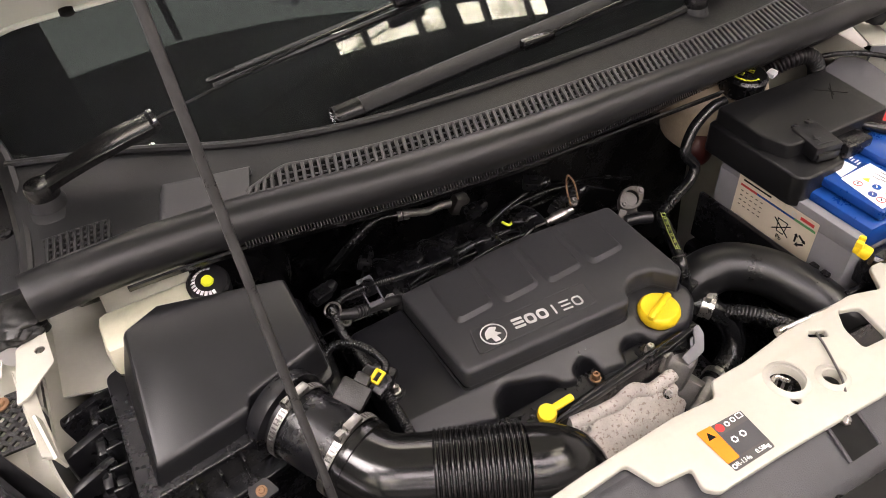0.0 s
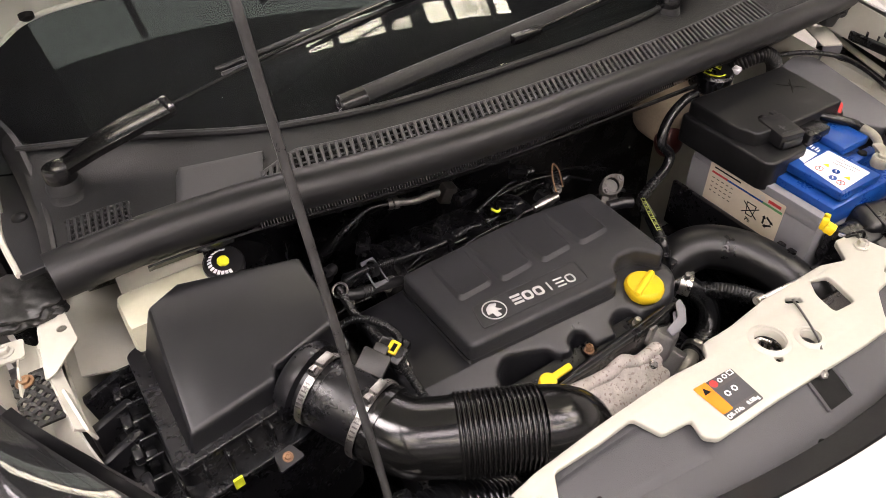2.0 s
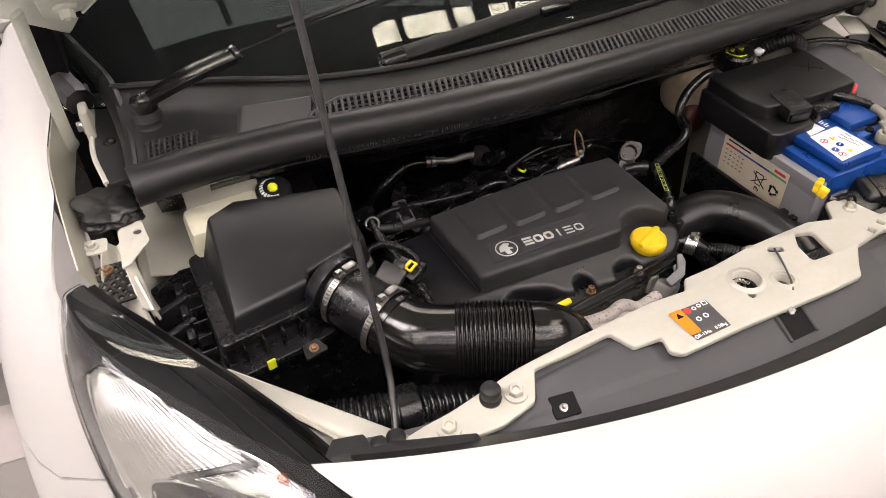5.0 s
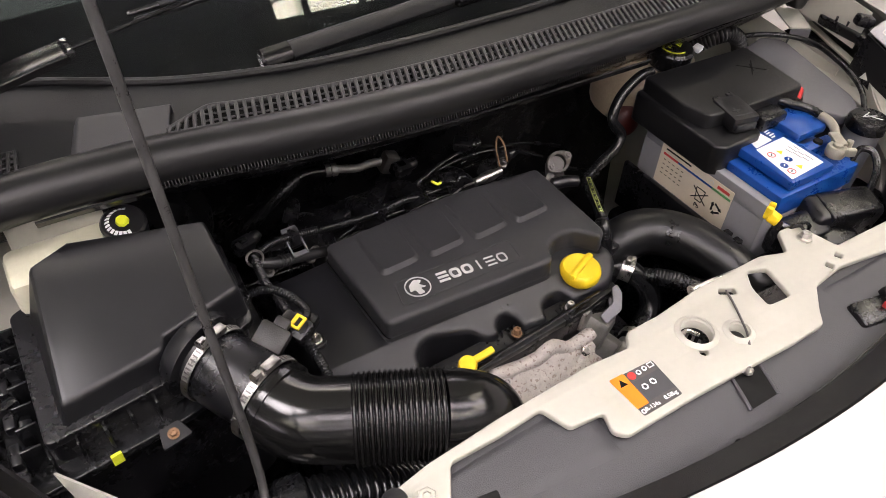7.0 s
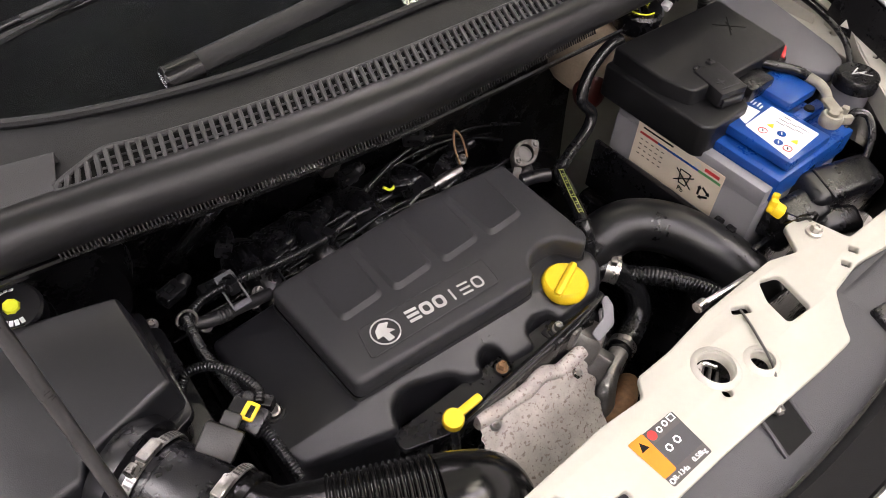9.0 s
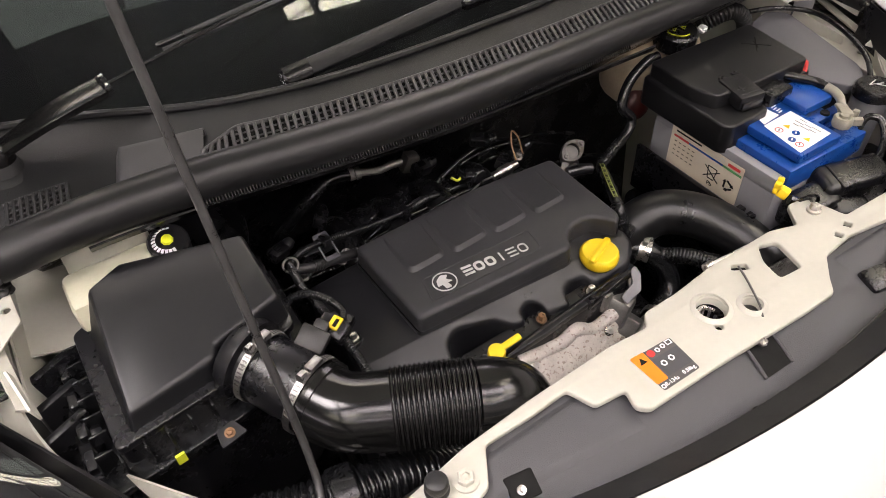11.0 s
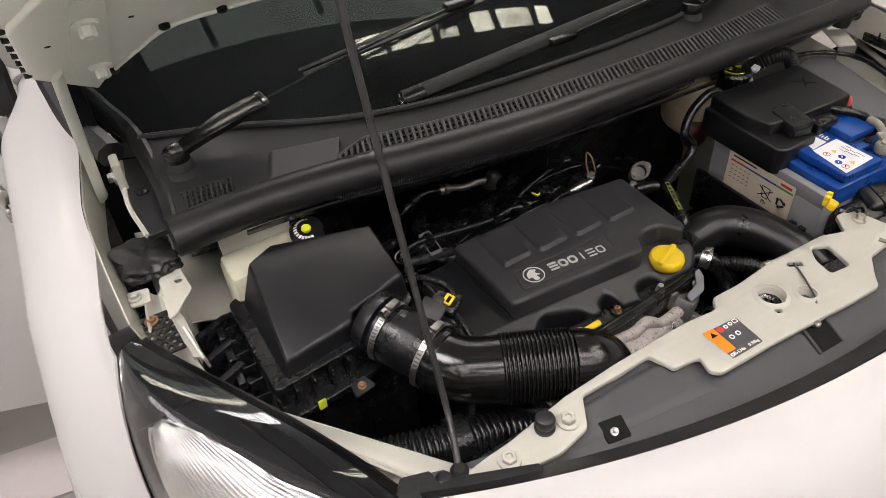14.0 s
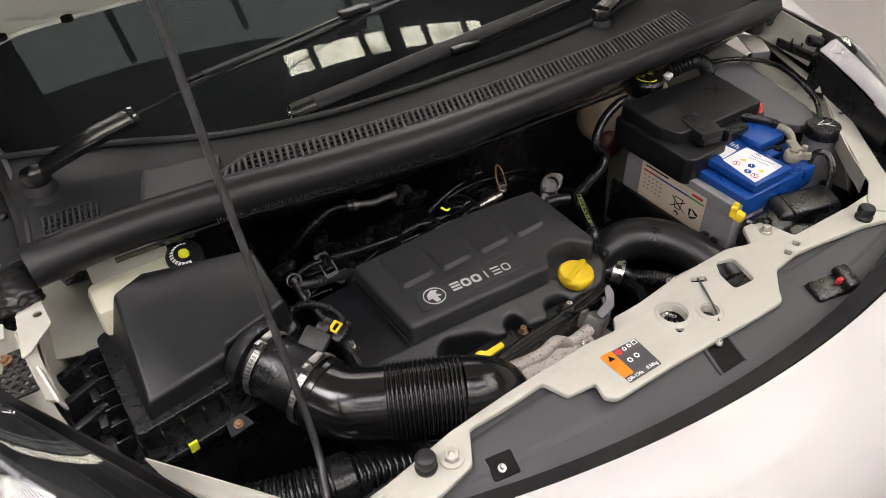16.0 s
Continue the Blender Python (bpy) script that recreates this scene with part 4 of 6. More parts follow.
tagged(sub("seal_teeth", teeth, SATIN, car, "fine row of teeth under the seal"), kind="stuff")
sub("seal_flange", sheet(lambda u, v: lip_at(-0.55 + 0.80 * u, 0.0095 + 0.010 * v, 0.0225 - 0.006 * v), 40, 2, 0.003), SATIN, car)
sub("scuttle_front", sheet(lambda u, v: V((-0.62 + 1.25 * u, SEAL_Y(-0.62 + 1.25 * u) + 0.012 + 0.12 * v, 0.965 - 0.12 * v)), 24, 3, 0.003), BLACK, car)
for sx in (-1, 1):
    sub("side_seal", tube([(sx * 0.634, 0.432, 1.000), (sx * 0.628, 0.52, 1.014), (sx * 0.635, 0.645, 1.026), (sx * 0.662, 0.744, 1.034), (sx * 0.70, 0.85, 1.06)], lambda t: 0.010 + 0.010 * t, 10, flat=0.6), RUBBER, car)
    tri_line = [(sx * 0.622, 0.445), (sx * 0.626, 0.53), (sx * 0.634, 0.645), (sx * 0.660, 0.750), (sx * 0.668, 0.745), (sx * 0.665, 0.65), (sx * 0.676, 0.53), (sx * 0.668, 0.440)]
    sub("corner_panel", plate([rounded(tri_line, 0.006)], 0.988, 0.996, 0.001), COWL, car)
    sub("corner_rim", tube([(sx * 0.666, 0.745, 0.999), (sx * 0.664, 0.65, 0.998), (sx * 0.675, 0.53, 0.997), (sx * 0.667, 0.442, 0.996)], 0.0035, 6), PRIMER, car)
    sub("corner_clip", lathe([(0, 0), (0.009, 0), (0.008, 0.003), (0, 0.005)], (sx * 0.652, 0.545, 0.996), seg=16), BLACK, car)
    wad = bmesh.new()
    bmesh.ops.create_icosphere(wad, subdivisions=5, radius=1)
    cx, cy, cz, rx, ry, rz = (-0.680, 0.468, 0.944, 0.034, 0.036, 0.012) if sx < 0 else (0.652, 0.452, 0.984, 0.030, 0.036, 0.034)
    for v in wad.verts:
        k = (abs(v.co.x) ** 8 + abs(v.co.y) ** 8 + abs(v.co.z) ** 8) ** (-1 / 8)
        v.co *= k * (1 + 0.22 * noise.noise(v.co * 1.9 + V((sx, 0, 0))) + 0.13 * noise.noise(v.co * 4) + 0.05 * abs(noise.noise(v.co * 9)))
        v.co = V((cx + rx * v.co.x + 0.3 * ry * v.co.y * (sx < 0) * -0.4, cy + ry * v.co.y, cz + rz * v.co.z))
    sub("foam_block", wad, TAPE, car, "crumpled black tape over foam")
sub("wing_bracket", plate([rounded([(x, y) for x, y in ((-0.679, 0.345), (-0.675, 0.425), (-0.645, 0.444), (-0.640, 0.386), (-0.652, 0.372), (-0.668, 0.350))], 0.004), circle(-0.652, 0.411, 0.0052, 16)], 0.9335, 0.9362, 0.0006), PRIMER, car, "pale bracket plate with a round hole")
sub("bracket_leg", sheet(lambda u, v: V((-(0.681 - 0.010 * v - 0.012 * u), 0.394 - 0.106 * v, 0.934 - 0.016 * v + 0.004 * math.sin(5 * v) - 0.010 * u)), 4, 12, 0.003), PRIMER, car)
sub("bracket_flange", sheet(lambda u, v: V((-(0.669 - 0.008 * v - 0.004 * u), 0.330 - 0.045 * v, 0.930 - 0.020 * v - 0.018 * u)), 3, 10, 0.003), PRIMER, car)
sub("bolt_tab", plate([rounded([(x, y) for x, y in ((-0.728, 0.398), (-0.722, 0.428), (-0.690, 0.424), (-0.692, 0.396))], 0.004)], 0.9285, 0.9315), PRIMER, car)
sub("rail_bolt", hexbolt((-0.709, 0.412, 0.931), 0.006, 0.008), PRIMER, car)
guard_holes = [circle(-(0.678 + 0.011 * i + 0.0055 * (j % 2)), 0.315 + 0.0095 * j, 0.0044, 4) for i in range(4) for j in range(7)]
sub("mesh_guard", plate([[(-0.670, 0.307), (-0.722, 0.307), (-0.722, 0.384), (-0.670, 0.384)], *guard_holes], 0.916, 0.919), BLACK, car)
sub("rusty_bolt", hexbolt((-0.700, 0.372, 0.919), 0.006, 0.006), RUST, car)
sub("strut_turret", sheet(lambda u, v: V((-0.684 + 0.150 * u, 0.402 + 0.210 * v, 0.872 - 0.012 * u - 0.060 * u * u + 0.020 * v * (1 - u))), 14, 12, 0.003), PRIMER, car, "pale painted strut turret beside the brake fluid tank")


# ---- headlamps ----
def headlamp(flip):
    side = mirrored if flip else (lambda b: b)
    sx = 1 if flip else -1
    ob = thing("headlamp", "large clear headlamp with black border and chrome reflectors", "headlight", (sx * 0.62, 0.1, 0.5), "front headlamps")
    sub("lens", side(sheet(lambda u, v: lamp_face(u, v), 24, 40, 0.0025, 0.0, 1.0, 0.0, 1.0)), LENS, ob, "clear polycarbonate lens").visible_shadow = False
    inner = lambda v: float(np.interp(v, (0.235, 0.24, 0.25, 0.285, 0.35, 0.43, 0.53, 0.62, 0.72, 0.85, 1.0), (0.64, 0.575, 0.52, 0.46, 0.38, 0.33, 0.28, 0.19, 0.14, 0.08, 0.03)))
    outer = lambda v: float(np.interp(v, (0.235, 0.24, 0.25, 0.285, 0.35, 0.43, 0.58, 0.75, 0.87, 1.0), (0.66, 0.73, 0.77, 0.81, 0.85, 0.87, 0.885, 0.905, 0.80, 0.79)))
    sub("housing", side(sheet(lambda u, v: lamp_face(u, v, 0.030 + 0.085 * math.sin(math.pi * u) * min(1, 1.6 * v)), 20, 36, 0.003)), LAMPBLACK, ob, "glossy black housing")
    sub("tip_border", side(sheet(lambda u, v: lamp_face(u, 0.004 + 0.231 * v, 0.006), 18, 14, 0.002)), LAMPBLACK, ob, "glossy black tip")
    sub("inner_border", side(sheet(lambda u, v: lamp_face(0.003 + (inner(0.235 + 0.765 * v) - 0.003) * u, 0.235 + 0.765 * v, 0.006 + 0.006 * u * u), 12, 44, 0.002)), LAMPBLACK, ob, "glossy black border")
    sub("outer_border", side(sheet(lambda u, v: lamp_face(0.997 + (outer(0.235 + 0.765 * v) - 0.997) * u, 0.235 + 0.765 * v, 0.006 + 0.006 * u * u), 10, 44, 0.002)), LAMPBLACK, ob, "glossy black border")
    for k in (0.06, 0.15):
        sub("border_rib", side(tube([lamp_face(min(k, inner(v) * 0.9), v, 0.0045) for v in (0.12, 0.26, 0.4, 0.55, 0.7, 0.85, 0.98)], 0.0011, 6)), LAMPBLACK, ob)

    def chamber(s, v, cut=0.0):
        a_, b_ = inner(v), outer(v)
        return lamp_face(a_ + (b_ - a_) * s, v, 0.044 - 0.034 * s - 0.008 * min(1, max(0, (v - 0.26) / 0.37)) + 0.004 * math.sin(math.pi * s) + cut)

    flute = lambda s, v: 0.00011 * abs(math.sin(math.pi * 56 * v / 0.365)) + 0.00020 * abs(math.sin(math.pi * 24 * s))
    sub("reflector", side(sheet(lambda s, v: chamber(s, 0.237 + 0.390 * v, flute(s, v * 0.365)), 168, 336, 0.0)), REFLECTOR, ob, "fluted chrome indicator reflector", 75)
    sub("reflector_leg", side(sheet(lambda s, v: lamp_face(0.73 + 0.06 * v + (outer(0.627 + 0.155 * v) - 0.735 - 0.06 * v) * s * (1 - 0.5 * v * v), 0.627 + 0.155 * v, 0.016 + 0.0012 * math.sin(2 * math.pi * 7 * s)), 40, 24, 0.0)), CHROME, ob)
    sub("reflector_wing", side(sheet(lambda s, v: lamp_face(0.19 - 0.03 * v + (0.50 - 0.24 * v - 0.19) * s, 0.627 + 0.11 * v, 0.016 + 0.0003 * math.sin(2 * math.pi * 20 * s)), 90, 16, 0.0)), CHROME, ob)
    for edge_of in (inner, outer):
        sub("chamber_rim", side(tube([lamp_face(edge_of(v), v, 0.0095) for v in (0.24, 0.265, 0.30, 0.34, 0.38, 0.43, 0.48, 0.53, 0.58, 0.63)], 0.0022, 8)), CHROME, ob)
    b_ = lamp_face(0.19, 0.665, 0.012)
    sub("bulb", side(lathe([(0, 0), (0.0045, 0.0), (0.0055, 0.005), (0.0035, 0.008), (0, 0.009)], (b_.x, b_.y, b_.z), (30, 0, 0), 16)), AMBER, ob, "amber indicator bulb")
    brow_up = lambda u: float(np.interp(u, (0.03, 0.14, 0.24, 0.32, 0.46, 0.60, 0.70), (0.935, 0.885, 0.845, 0.775, 0.672, 0.628, 0.622)))
    brow_low = lambda u: float(np.interp(u, (0.03, 0.18, 0.32, 0.48, 0.60, 0.70), (0.98, 0.93, 0.88, 0.805, 0.79, 0.81)))
    brow = lambda s, v: lamp_face(0.70 - 0.66 * s, brow_up(0.70 - 0.66 * s) * (1 - v) + brow_low(0.70 - 0.66 * s) * v, 0.016 + 0.024 * s - 0.011 * math.sin(math.pi * v) - 0.004 * math.sin(2 * math.pi * v))
    sub("brow", side(sheet(brow, 48, 24, 0.002)), BROW, ob, "smoked chrome brow between the chambers")
    sub("brow_leg", side(sheet(lambda s, v: lamp_face(0.70 + (outer(0.64 + 0.36 * v) - 0.15 * (1 - v) ** 2 - 0.70) * s, 0.64 + 0.36 * v, 0.014 + 0.008 * math.sin(math.pi * s)), 8, 14, 0.002)), LAMPBLACK, ob)
    for v in (0.0, 1.0):
        sub("brow_edge", side(tube([brow(s / 12, v) - V((0, 0, -0.002)) for s in range(13)], 0.0028, 8)), CHROME, ob)
    tail = lambda s, v: lamp_face(0.03 + 0.62 * s, 0.612 + (brow_up(0.03 + 0.62 * s) + 0.012 - 0.612) * v, 0.019 + 0.00022 * math.sin(2 * math.pi * 70 * s) + 0.00012 * math.sin(2 * math.pi * 9 * v))
    sub("tail_panel", side(sheet(tail, 210, 24, 0.0)), SMOKE, ob, "finely lined chrome panel", 75)
    sub("main_reflector", side(sheet(lambda s, v: lamp_face(0.68 - 0.62 * s, brow_low(0.68 - 0.62 * s) + (1.0 - brow_low(0.68 - 0.62 * s)) * v, 0.022 + 0.055 * math.sin(math.pi * s) * math.sin(0.5 * math.pi * min(1, 0.2 + 1.2 * v)) + 0.0005 * abs(math.sin(math.pi * 20 * s)) * (s > 0.6)), 120, 24, 0.0)), SMOKE, ob, "deep chrome main reflector")
    sub("bucket", side(box((0.16, 0.12, 0.22), (-0.62, 0.16, 0.61), 0.01)), BLACK, ob)
    return ob


headlamp(False)
lamp = headlamp(True)
crest = lambda u: V((2 * MIDDLE - along(LAMP_IN, u).x, along(LAMP_IN, u).y, along(LAMP_IN, u).z))
band = lambda u, v: crest(0.01 + 0.44 * u) + V((-0.87, 0.49, 0)) * (v * (0.036 - 0.018 * u) * min(1, 0.35 + 9 * u)) + V((0, 0, -0.002 - 0.010 * v * v))
# Flange coloured pale in place of the wall it reflects; right lamp only.
sub("lens_flange", sheet(band, 40, 8, 0.003), FLANGE, lamp, "moulded lens flange with a pale reflection in its colour")
sub("flange_wall", sheet(lambda u, v: band(u, 1) + V((-0.006 * v, 0.003 * v, -0.003 - 0.060 * v)), 40, 4, 0.003), BLACK, lamp)
sub("tip_tab", box((0.030, 0.020, 0.018), crest(0) + V((-0.022, 0.022, -0.008)), 0.005, (0, 12, -30)), BLACK, lamp)
mark = [band(a, b) + V((0, 0, 0.003)) for a, b in ((0.09, 0.30), (0.17, 0.25), (0.20, 0.55), (0.13, 0.72), (0.09, 0.30))]
sub("moulding_mark", tube(mark, 0.0010, 6), STEEL, lamp)

# ---- wipers ----


def wiper(pivot, elbow, hinge, tip, end, group, thick=0.0105):
    ob = thing("windscreen_wiper", "black wiper arm with a long flat blade", "wiper", pivot, group)
    p, e, h, t, q = (V(k) for k in (pivot, elbow, hinge, tip, end))
    sub("spindle_cap", lathe([(0, 0.0075), (0.012, 0.0075), (0.0155, 0.0062), (0.0170, 0.003), (0.0170, -0.010), (0, -0.010)], p, seg=24), SATIN, ob)
    sub("spindle_boss", lathe([(0, -0.006), (0.013, -0.006), (0.017, -0.010), (0.021, -0.022), (0.030, -0.026), (0.036, -0.034), (0, -0.038)], p, seg=32), COWL, ob)
    way = (e - p).normalized()
    flank = V((0, 0, 1)).cross(way).normalized()
    crown = way.cross(flank)
    bands = []
    for k in range(13):
        c = p.lerp(e, k / 12) + V((0, 0, 0.004 * math.sin(math.pi * k / 12)))
        half, deep = 0.0140 + 0.0065 * min(1, k / 7), 0.0045
        bands.append([c + flank * (half * a) + crown * (deep * b) for a, b in ((-1, -1), (-1, 0.6), (-0.86, 0.95), (0, 1.0), (0.86, 0.95), (1, 0.6), (1, -1))])
    sub("arm", loft(bands), SATIN, ob, "glossy black wiper arm", 50)
    joint = box((0.010, 0.034, 0.012), bevel=0.002)
    bmesh.ops.transform(joint, matrix=Matrix.Translation(e + way * 0.004) @ Matrix((way, flank, crown)).transposed().to_4x4(), verts=joint.verts)
    sub("arm_joint", joint, DARKGLOSS, ob)
    sub("arm_rod", tube([e, e.lerp(h, 0.5) + V((0, 0, 0.004)), h], 0.0024, 8), SATIN, ob)
    sub("blade_clip", box((0.055, 0.018, 0.014), h, 0.004, (0, 0, math.degrees(math.atan2((q - t).y, (q - t).x)))), SATIN, ob)
    sub("blade", tube([t, t.lerp(q, 0.03), t.lerp(q, 0.25), t.lerp(q, 0.75), t.lerp(q, 0.97), q], lambda s: thick - 0.005 * max(0, 1 - min(s, 1 - s) / 0.05), 10, flat=0.7), COWL, ob, "satin black blade spoiler")
    sub("blade_cap", tube([t.lerp(q, -0.012), t, t.lerp(q, 0.05)], lambda s: thick * (0.75 + 0.33 * min(1, 3 * s)), 10, flat=0.7), SATIN, ob)
    sub("rubber", tube([t + V((0, 0, -0.010)), t.lerp(q, 0.5) + V((0, 0, -0.012)), q + V((0, 0, -0.010))], 0.004, 6), RUBBER, ob)
    return ob


wiper((-0.595, 0.530, 1.048), (-0.466, 0.541, 1.080), (-0.10, 0.62, 1.105), (-0.38, 0.60, 1.08), (0.22, 0.66, 1.125), "windscreen wipers", 0.0032)
wiper((0.30, 0.50, 1.045), (0.42, 0.545, 1.07), (0.037, 0.522, 1.046), (-0.262, 0.503, 1.038), (0.36, 0.565, 1.06), "windscreen wipers", 0.0125)

# ---- bonnet stay ----
stay = thing("bonnet_stay", "thin black steel rod propping the bonnet open", "bonnet stay", (-0.468, 0.0, 0.896))
sub("rod", tube([(-0.470, -0.002, 0.897), (-0.459, 0.030, 0.913), (-0.450, 0.066, 0.945), (-0.453, 0.12, 1.11), (-0.457, 0.176, 1.295), (-0.4595, 0.214, 1.420), (-0.4598, 0.222, 1.431)], 0.0037, 10), ROD, stay)
sub("stay_foot", lathe([(0, 0), (0.010, 0), (0.010, 0.006), (0.006, 0.010), (0, 0.010)], (-0.470, -0.002, 0.896), seg=16), RUBBER, stay)

# ---- engine ----
engine = thing("engine", "petrol engine under a dark grey plastic cover", "engine", (-0.12, 0.30, 0.231))
block = box((0.44, 0.30, 0.46), (-0.12, 0.345, 0.47), 0.02)
box((0.36, 0.10, 0.20), (-0.06, 0.19, 0.58), 0.02, bm=block)
sub("block", block, BLACK, engine, "black painted engine block")
tier_line = [(-0.335, 0.385), (-0.338, 0.225), (-0.33, 0.205), (-0.228, 0.184), (-0.224, 0.205), (-0.205, 0.217), (-0.150, 0.203), (-0.136, 0.187), (-0.117, 0.184), (-0.115, 0.198), (-0.100, 0.206), (-0.087, 0.199), (-0.085, 0.180), (-0.048, 0.176), (-0.045, 0.196), (-0.030, 0.203), (-0.008, 0.199), (-0.001, 0.184), (0.062, 0.186), (0.088, 0.21), (0.088, 0.395), (-0.05, 0.41)]
tier = plate([rounded(tier_line, 0.010, 5)], 0.715, 0.800, 0.008, res=4)
bmesh.ops.bisect_plane(tier, geom=tier.verts[:] + tier.edges[:] + tier.faces[:], plane_co=(0, 0.226, 0), plane_no=(0, 1, 0))
for v in tier.verts:
    if v.co.z > 0.78:
        v.co.z -= 0.42 * max(0, 0.226 - v.co.y)
sub("cam_cover", tier, LOWER, engine, "smooth black lower cover")
top_line = [(-0.258, 0.386), (-0.250, 0.228), (-0.035, 0.222), (-0.016, 0.222), (-0.006, 0.245), (0.014, 0.256), (0.044, 0.254), (0.058, 0.236), (0.066, 0.224), (0.080, 0.236), (0.080, 0.389), (-0.06, 0.399)]
skirt = loft([[V((-0.089 + (p.x + 0.089) * k, 0.31 + (p.y - 0.31) * k, z)) for p in rounded(top_line, 0.008)] for z, k in ((0.797, 1.014), (0.806, 1.010))], caps=False)
sub("engine_cover", plate([rounded(top_line, 0.010, 5)], 0.800, 0.832, 0.0065, res=4), COVER, engine, "grained dark grey engine cover", 50)
sub("cover_skirt", skirt, COVER, engine)
for k in range(4):
    x, w = -0.216 + 0.0677 * k, 0.050
    base = [(x, 0.303), (x + w, 0.308), (x + w + 0.006, 0.386), (x - 0.001, 0.386)]
    feet = [(x - 0.005, 0.297), (x + w + 0.004, 0.302), (x + w + 0.009, 0.387), (x - 0.005, 0.387)]
    rise = lambda p, lift: V((p[0], p[1], 0.8320 + lift * (0.387 - p[1]) / 0.084 * (1 - 0.25 * (p[0] - x) / w)))
    inset = [(p[0] + 0.0011 * (1 if q < 1 or q > 2 else -1), p[1] + (0.0011 if q < 2 else -0.0004)) for q, p in enumerate(base)]
    wedge = loft([[V((*p, 0.8312)) for p in rounded(feet, 0.012, 6)], [rise(p, 0.0042) for p in rounded(base, 0.008, 6)], [rise(p, 0.0052) for p in rounded(inset, 0.007, 6)]])
    sub("cover_pad", wedge, COVER, engine, "", 15)
emblem = plate([rounded([(-0.221, 0.243), (-0.213, 0.282), (-0.047, 0.280), (-0.052, 0.242)], 0.006)], 0.8315, 0.8332, 0.0006)
emblem = sub("emblem_plate", emblem, COVER, engine)
rimline = rounded([(-0.221, 0.243), (-0.213, 0.282), (-0.047, 0.280), (-0.052, 0.242)], 0.006)
sub("emblem_rim", tube([(*p, 0.8332) for p in rimline] + [(*rimline[0], 0.8332)], 0.0008, 6, 0), COVER, engine)
ring = lathe([(0.0150, 0.8332), (0.0150, 0.8342), (0.0165, 0.8342), (0.0165, 0.8332)], (-0.191, 0.2625, 0), seg=32)
sub("round_badge", ring, PRINT, engine, "round silver badge")
crest = plate([rounded([(-0.012, -0.004), (-0.009, 0.006), (0.0, 0.012), (0.009, 0.008), (0.003, 0.003), (0.010, -0.004), (0.002, -0.003), (0.004, -0.012), (-0.004, -0.012), (-0.005, -0.003)], 0.002)], 0.8332, 0.8341, m=pose(-0.191, 0.2625, 0))
sub("badge_shape", crest, PRINT, engine)
for k in range(6):
    bold = 0.0034 if k < 3 else 0.0022
    w, h = (0.0142, 0.0160) if k < 3 else (0.0132, 0.0155)
    m = pose(-0.1555 + 0.0166 * k, 0.2625 - 0.0013 * k, 0, 0, 0, -5)
    if k in (1, 2, 5):
        shapes = [[rounded([(-w / 2, -h / 2), (w / 2, -h / 2), (w / 2, h / 2), (-w / 2, h / 2)], 0.006), rounded([(-w / 2 + bold, -h / 2 + bold), (w / 2 - bold, -h / 2 + bold), (w / 2 - bold, h / 2 - bold), (-w / 2 + bold, h / 2 - bold)], 0.004)]]
    elif k == 3:
        shapes = [[[(-bold / 2, -h / 2), (bold / 2, -h / 2), (bold / 2, h / 2), (-bold / 2, h / 2)]]]
    else:
        shapes = [[[(-w / 2, y - bold / 2), (w / 2, y - bold / 2), (w / 2, y + bold / 2), (-w / 2, y + bold / 2)]] for y in (-h / 2 + bold / 2, 0, h / 2 - bold / 2)]
    for o in shapes:
        sub("brand_mark", plate(o, 0.8332, 0.8341, m=m), PRINT, engine)
cap = lathe([(0, 0.010), (0.0235, 0.010), (0.0265, 0.0075), (0.0278, 0.002), (0.0268, -0.005), (0.0225, -0.011), (0, -0.011)], (0.027, 0.213, 0.797), seg=40)
cap = sub("oil_filler_cap", cap, YELLOW, engine, "bright yellow oil filler cap")
under(part("grip", box((0.056, 0.011, 0.010), (0.027, 0.213, 0.8065), 0.0050, (0, 0, 24)), YELLOW), cap)
sub("filler_neck", lathe([(0.022, -0.03), (0.022, 0.0), (0.018, 0.0), (0.018, -0.03)], (0.027, 0.212, 0.788)), BLACK, engine)
dip = lathe([(0, 0.006), (0.010, 0.006), (0.0115, 0.003), (0.0115, -0.006), (0, -0.006)], (-0.184, 0.157, 0.795), (12, -8, 0), 20)
box((0.036, 0.0095, 0.007), (-0.165, 0.158, 0.799), 0.003, (8, -6, 2), bm=dip)
sub("dipstick_handle", dip, YELLOW, engine, "yellow dipstick handle")
sub("dipstick_tube", tube([(-0.184, 0.157, 0.79), (-0.182, 0.150, 0.74), (-0.175, 0.15, 0.64)], 0.005, 8), BLACK, engine)
ledge = plate([rounded([(-0.238, 0.168), (-0.236, 0.190), (0.070, 0.202), (0.072, 0.182), (0.010, 0.170), (-0.05, 0.166), (-0.10, 0.160), (-0.19, 0.154)], 0.006)], 0.764, 0.774, 0.002)
box((0.26, 0.035, 0.05), (-0.08, 0.182, 0.745), 0.008, (0, 0, 3), bm=ledge)
sub("cam_carrier", ledge, BLACK, engine)
sub("carrier_rib", tube([(-0.172, 0.154, 0.786), (-0.120, 0.160, 0.788), (-0.060, 0.166, 0.789), (0.030, 0.176, 0.790)], 0.0022, 8, flat=2.4), SATIN, engine)
sub("carrier_boss", box((0.034, 0.026, 0.016), (-0.012, 0.180, 0.768), 0.004, (0, 0, 8)), BLACK, engine)
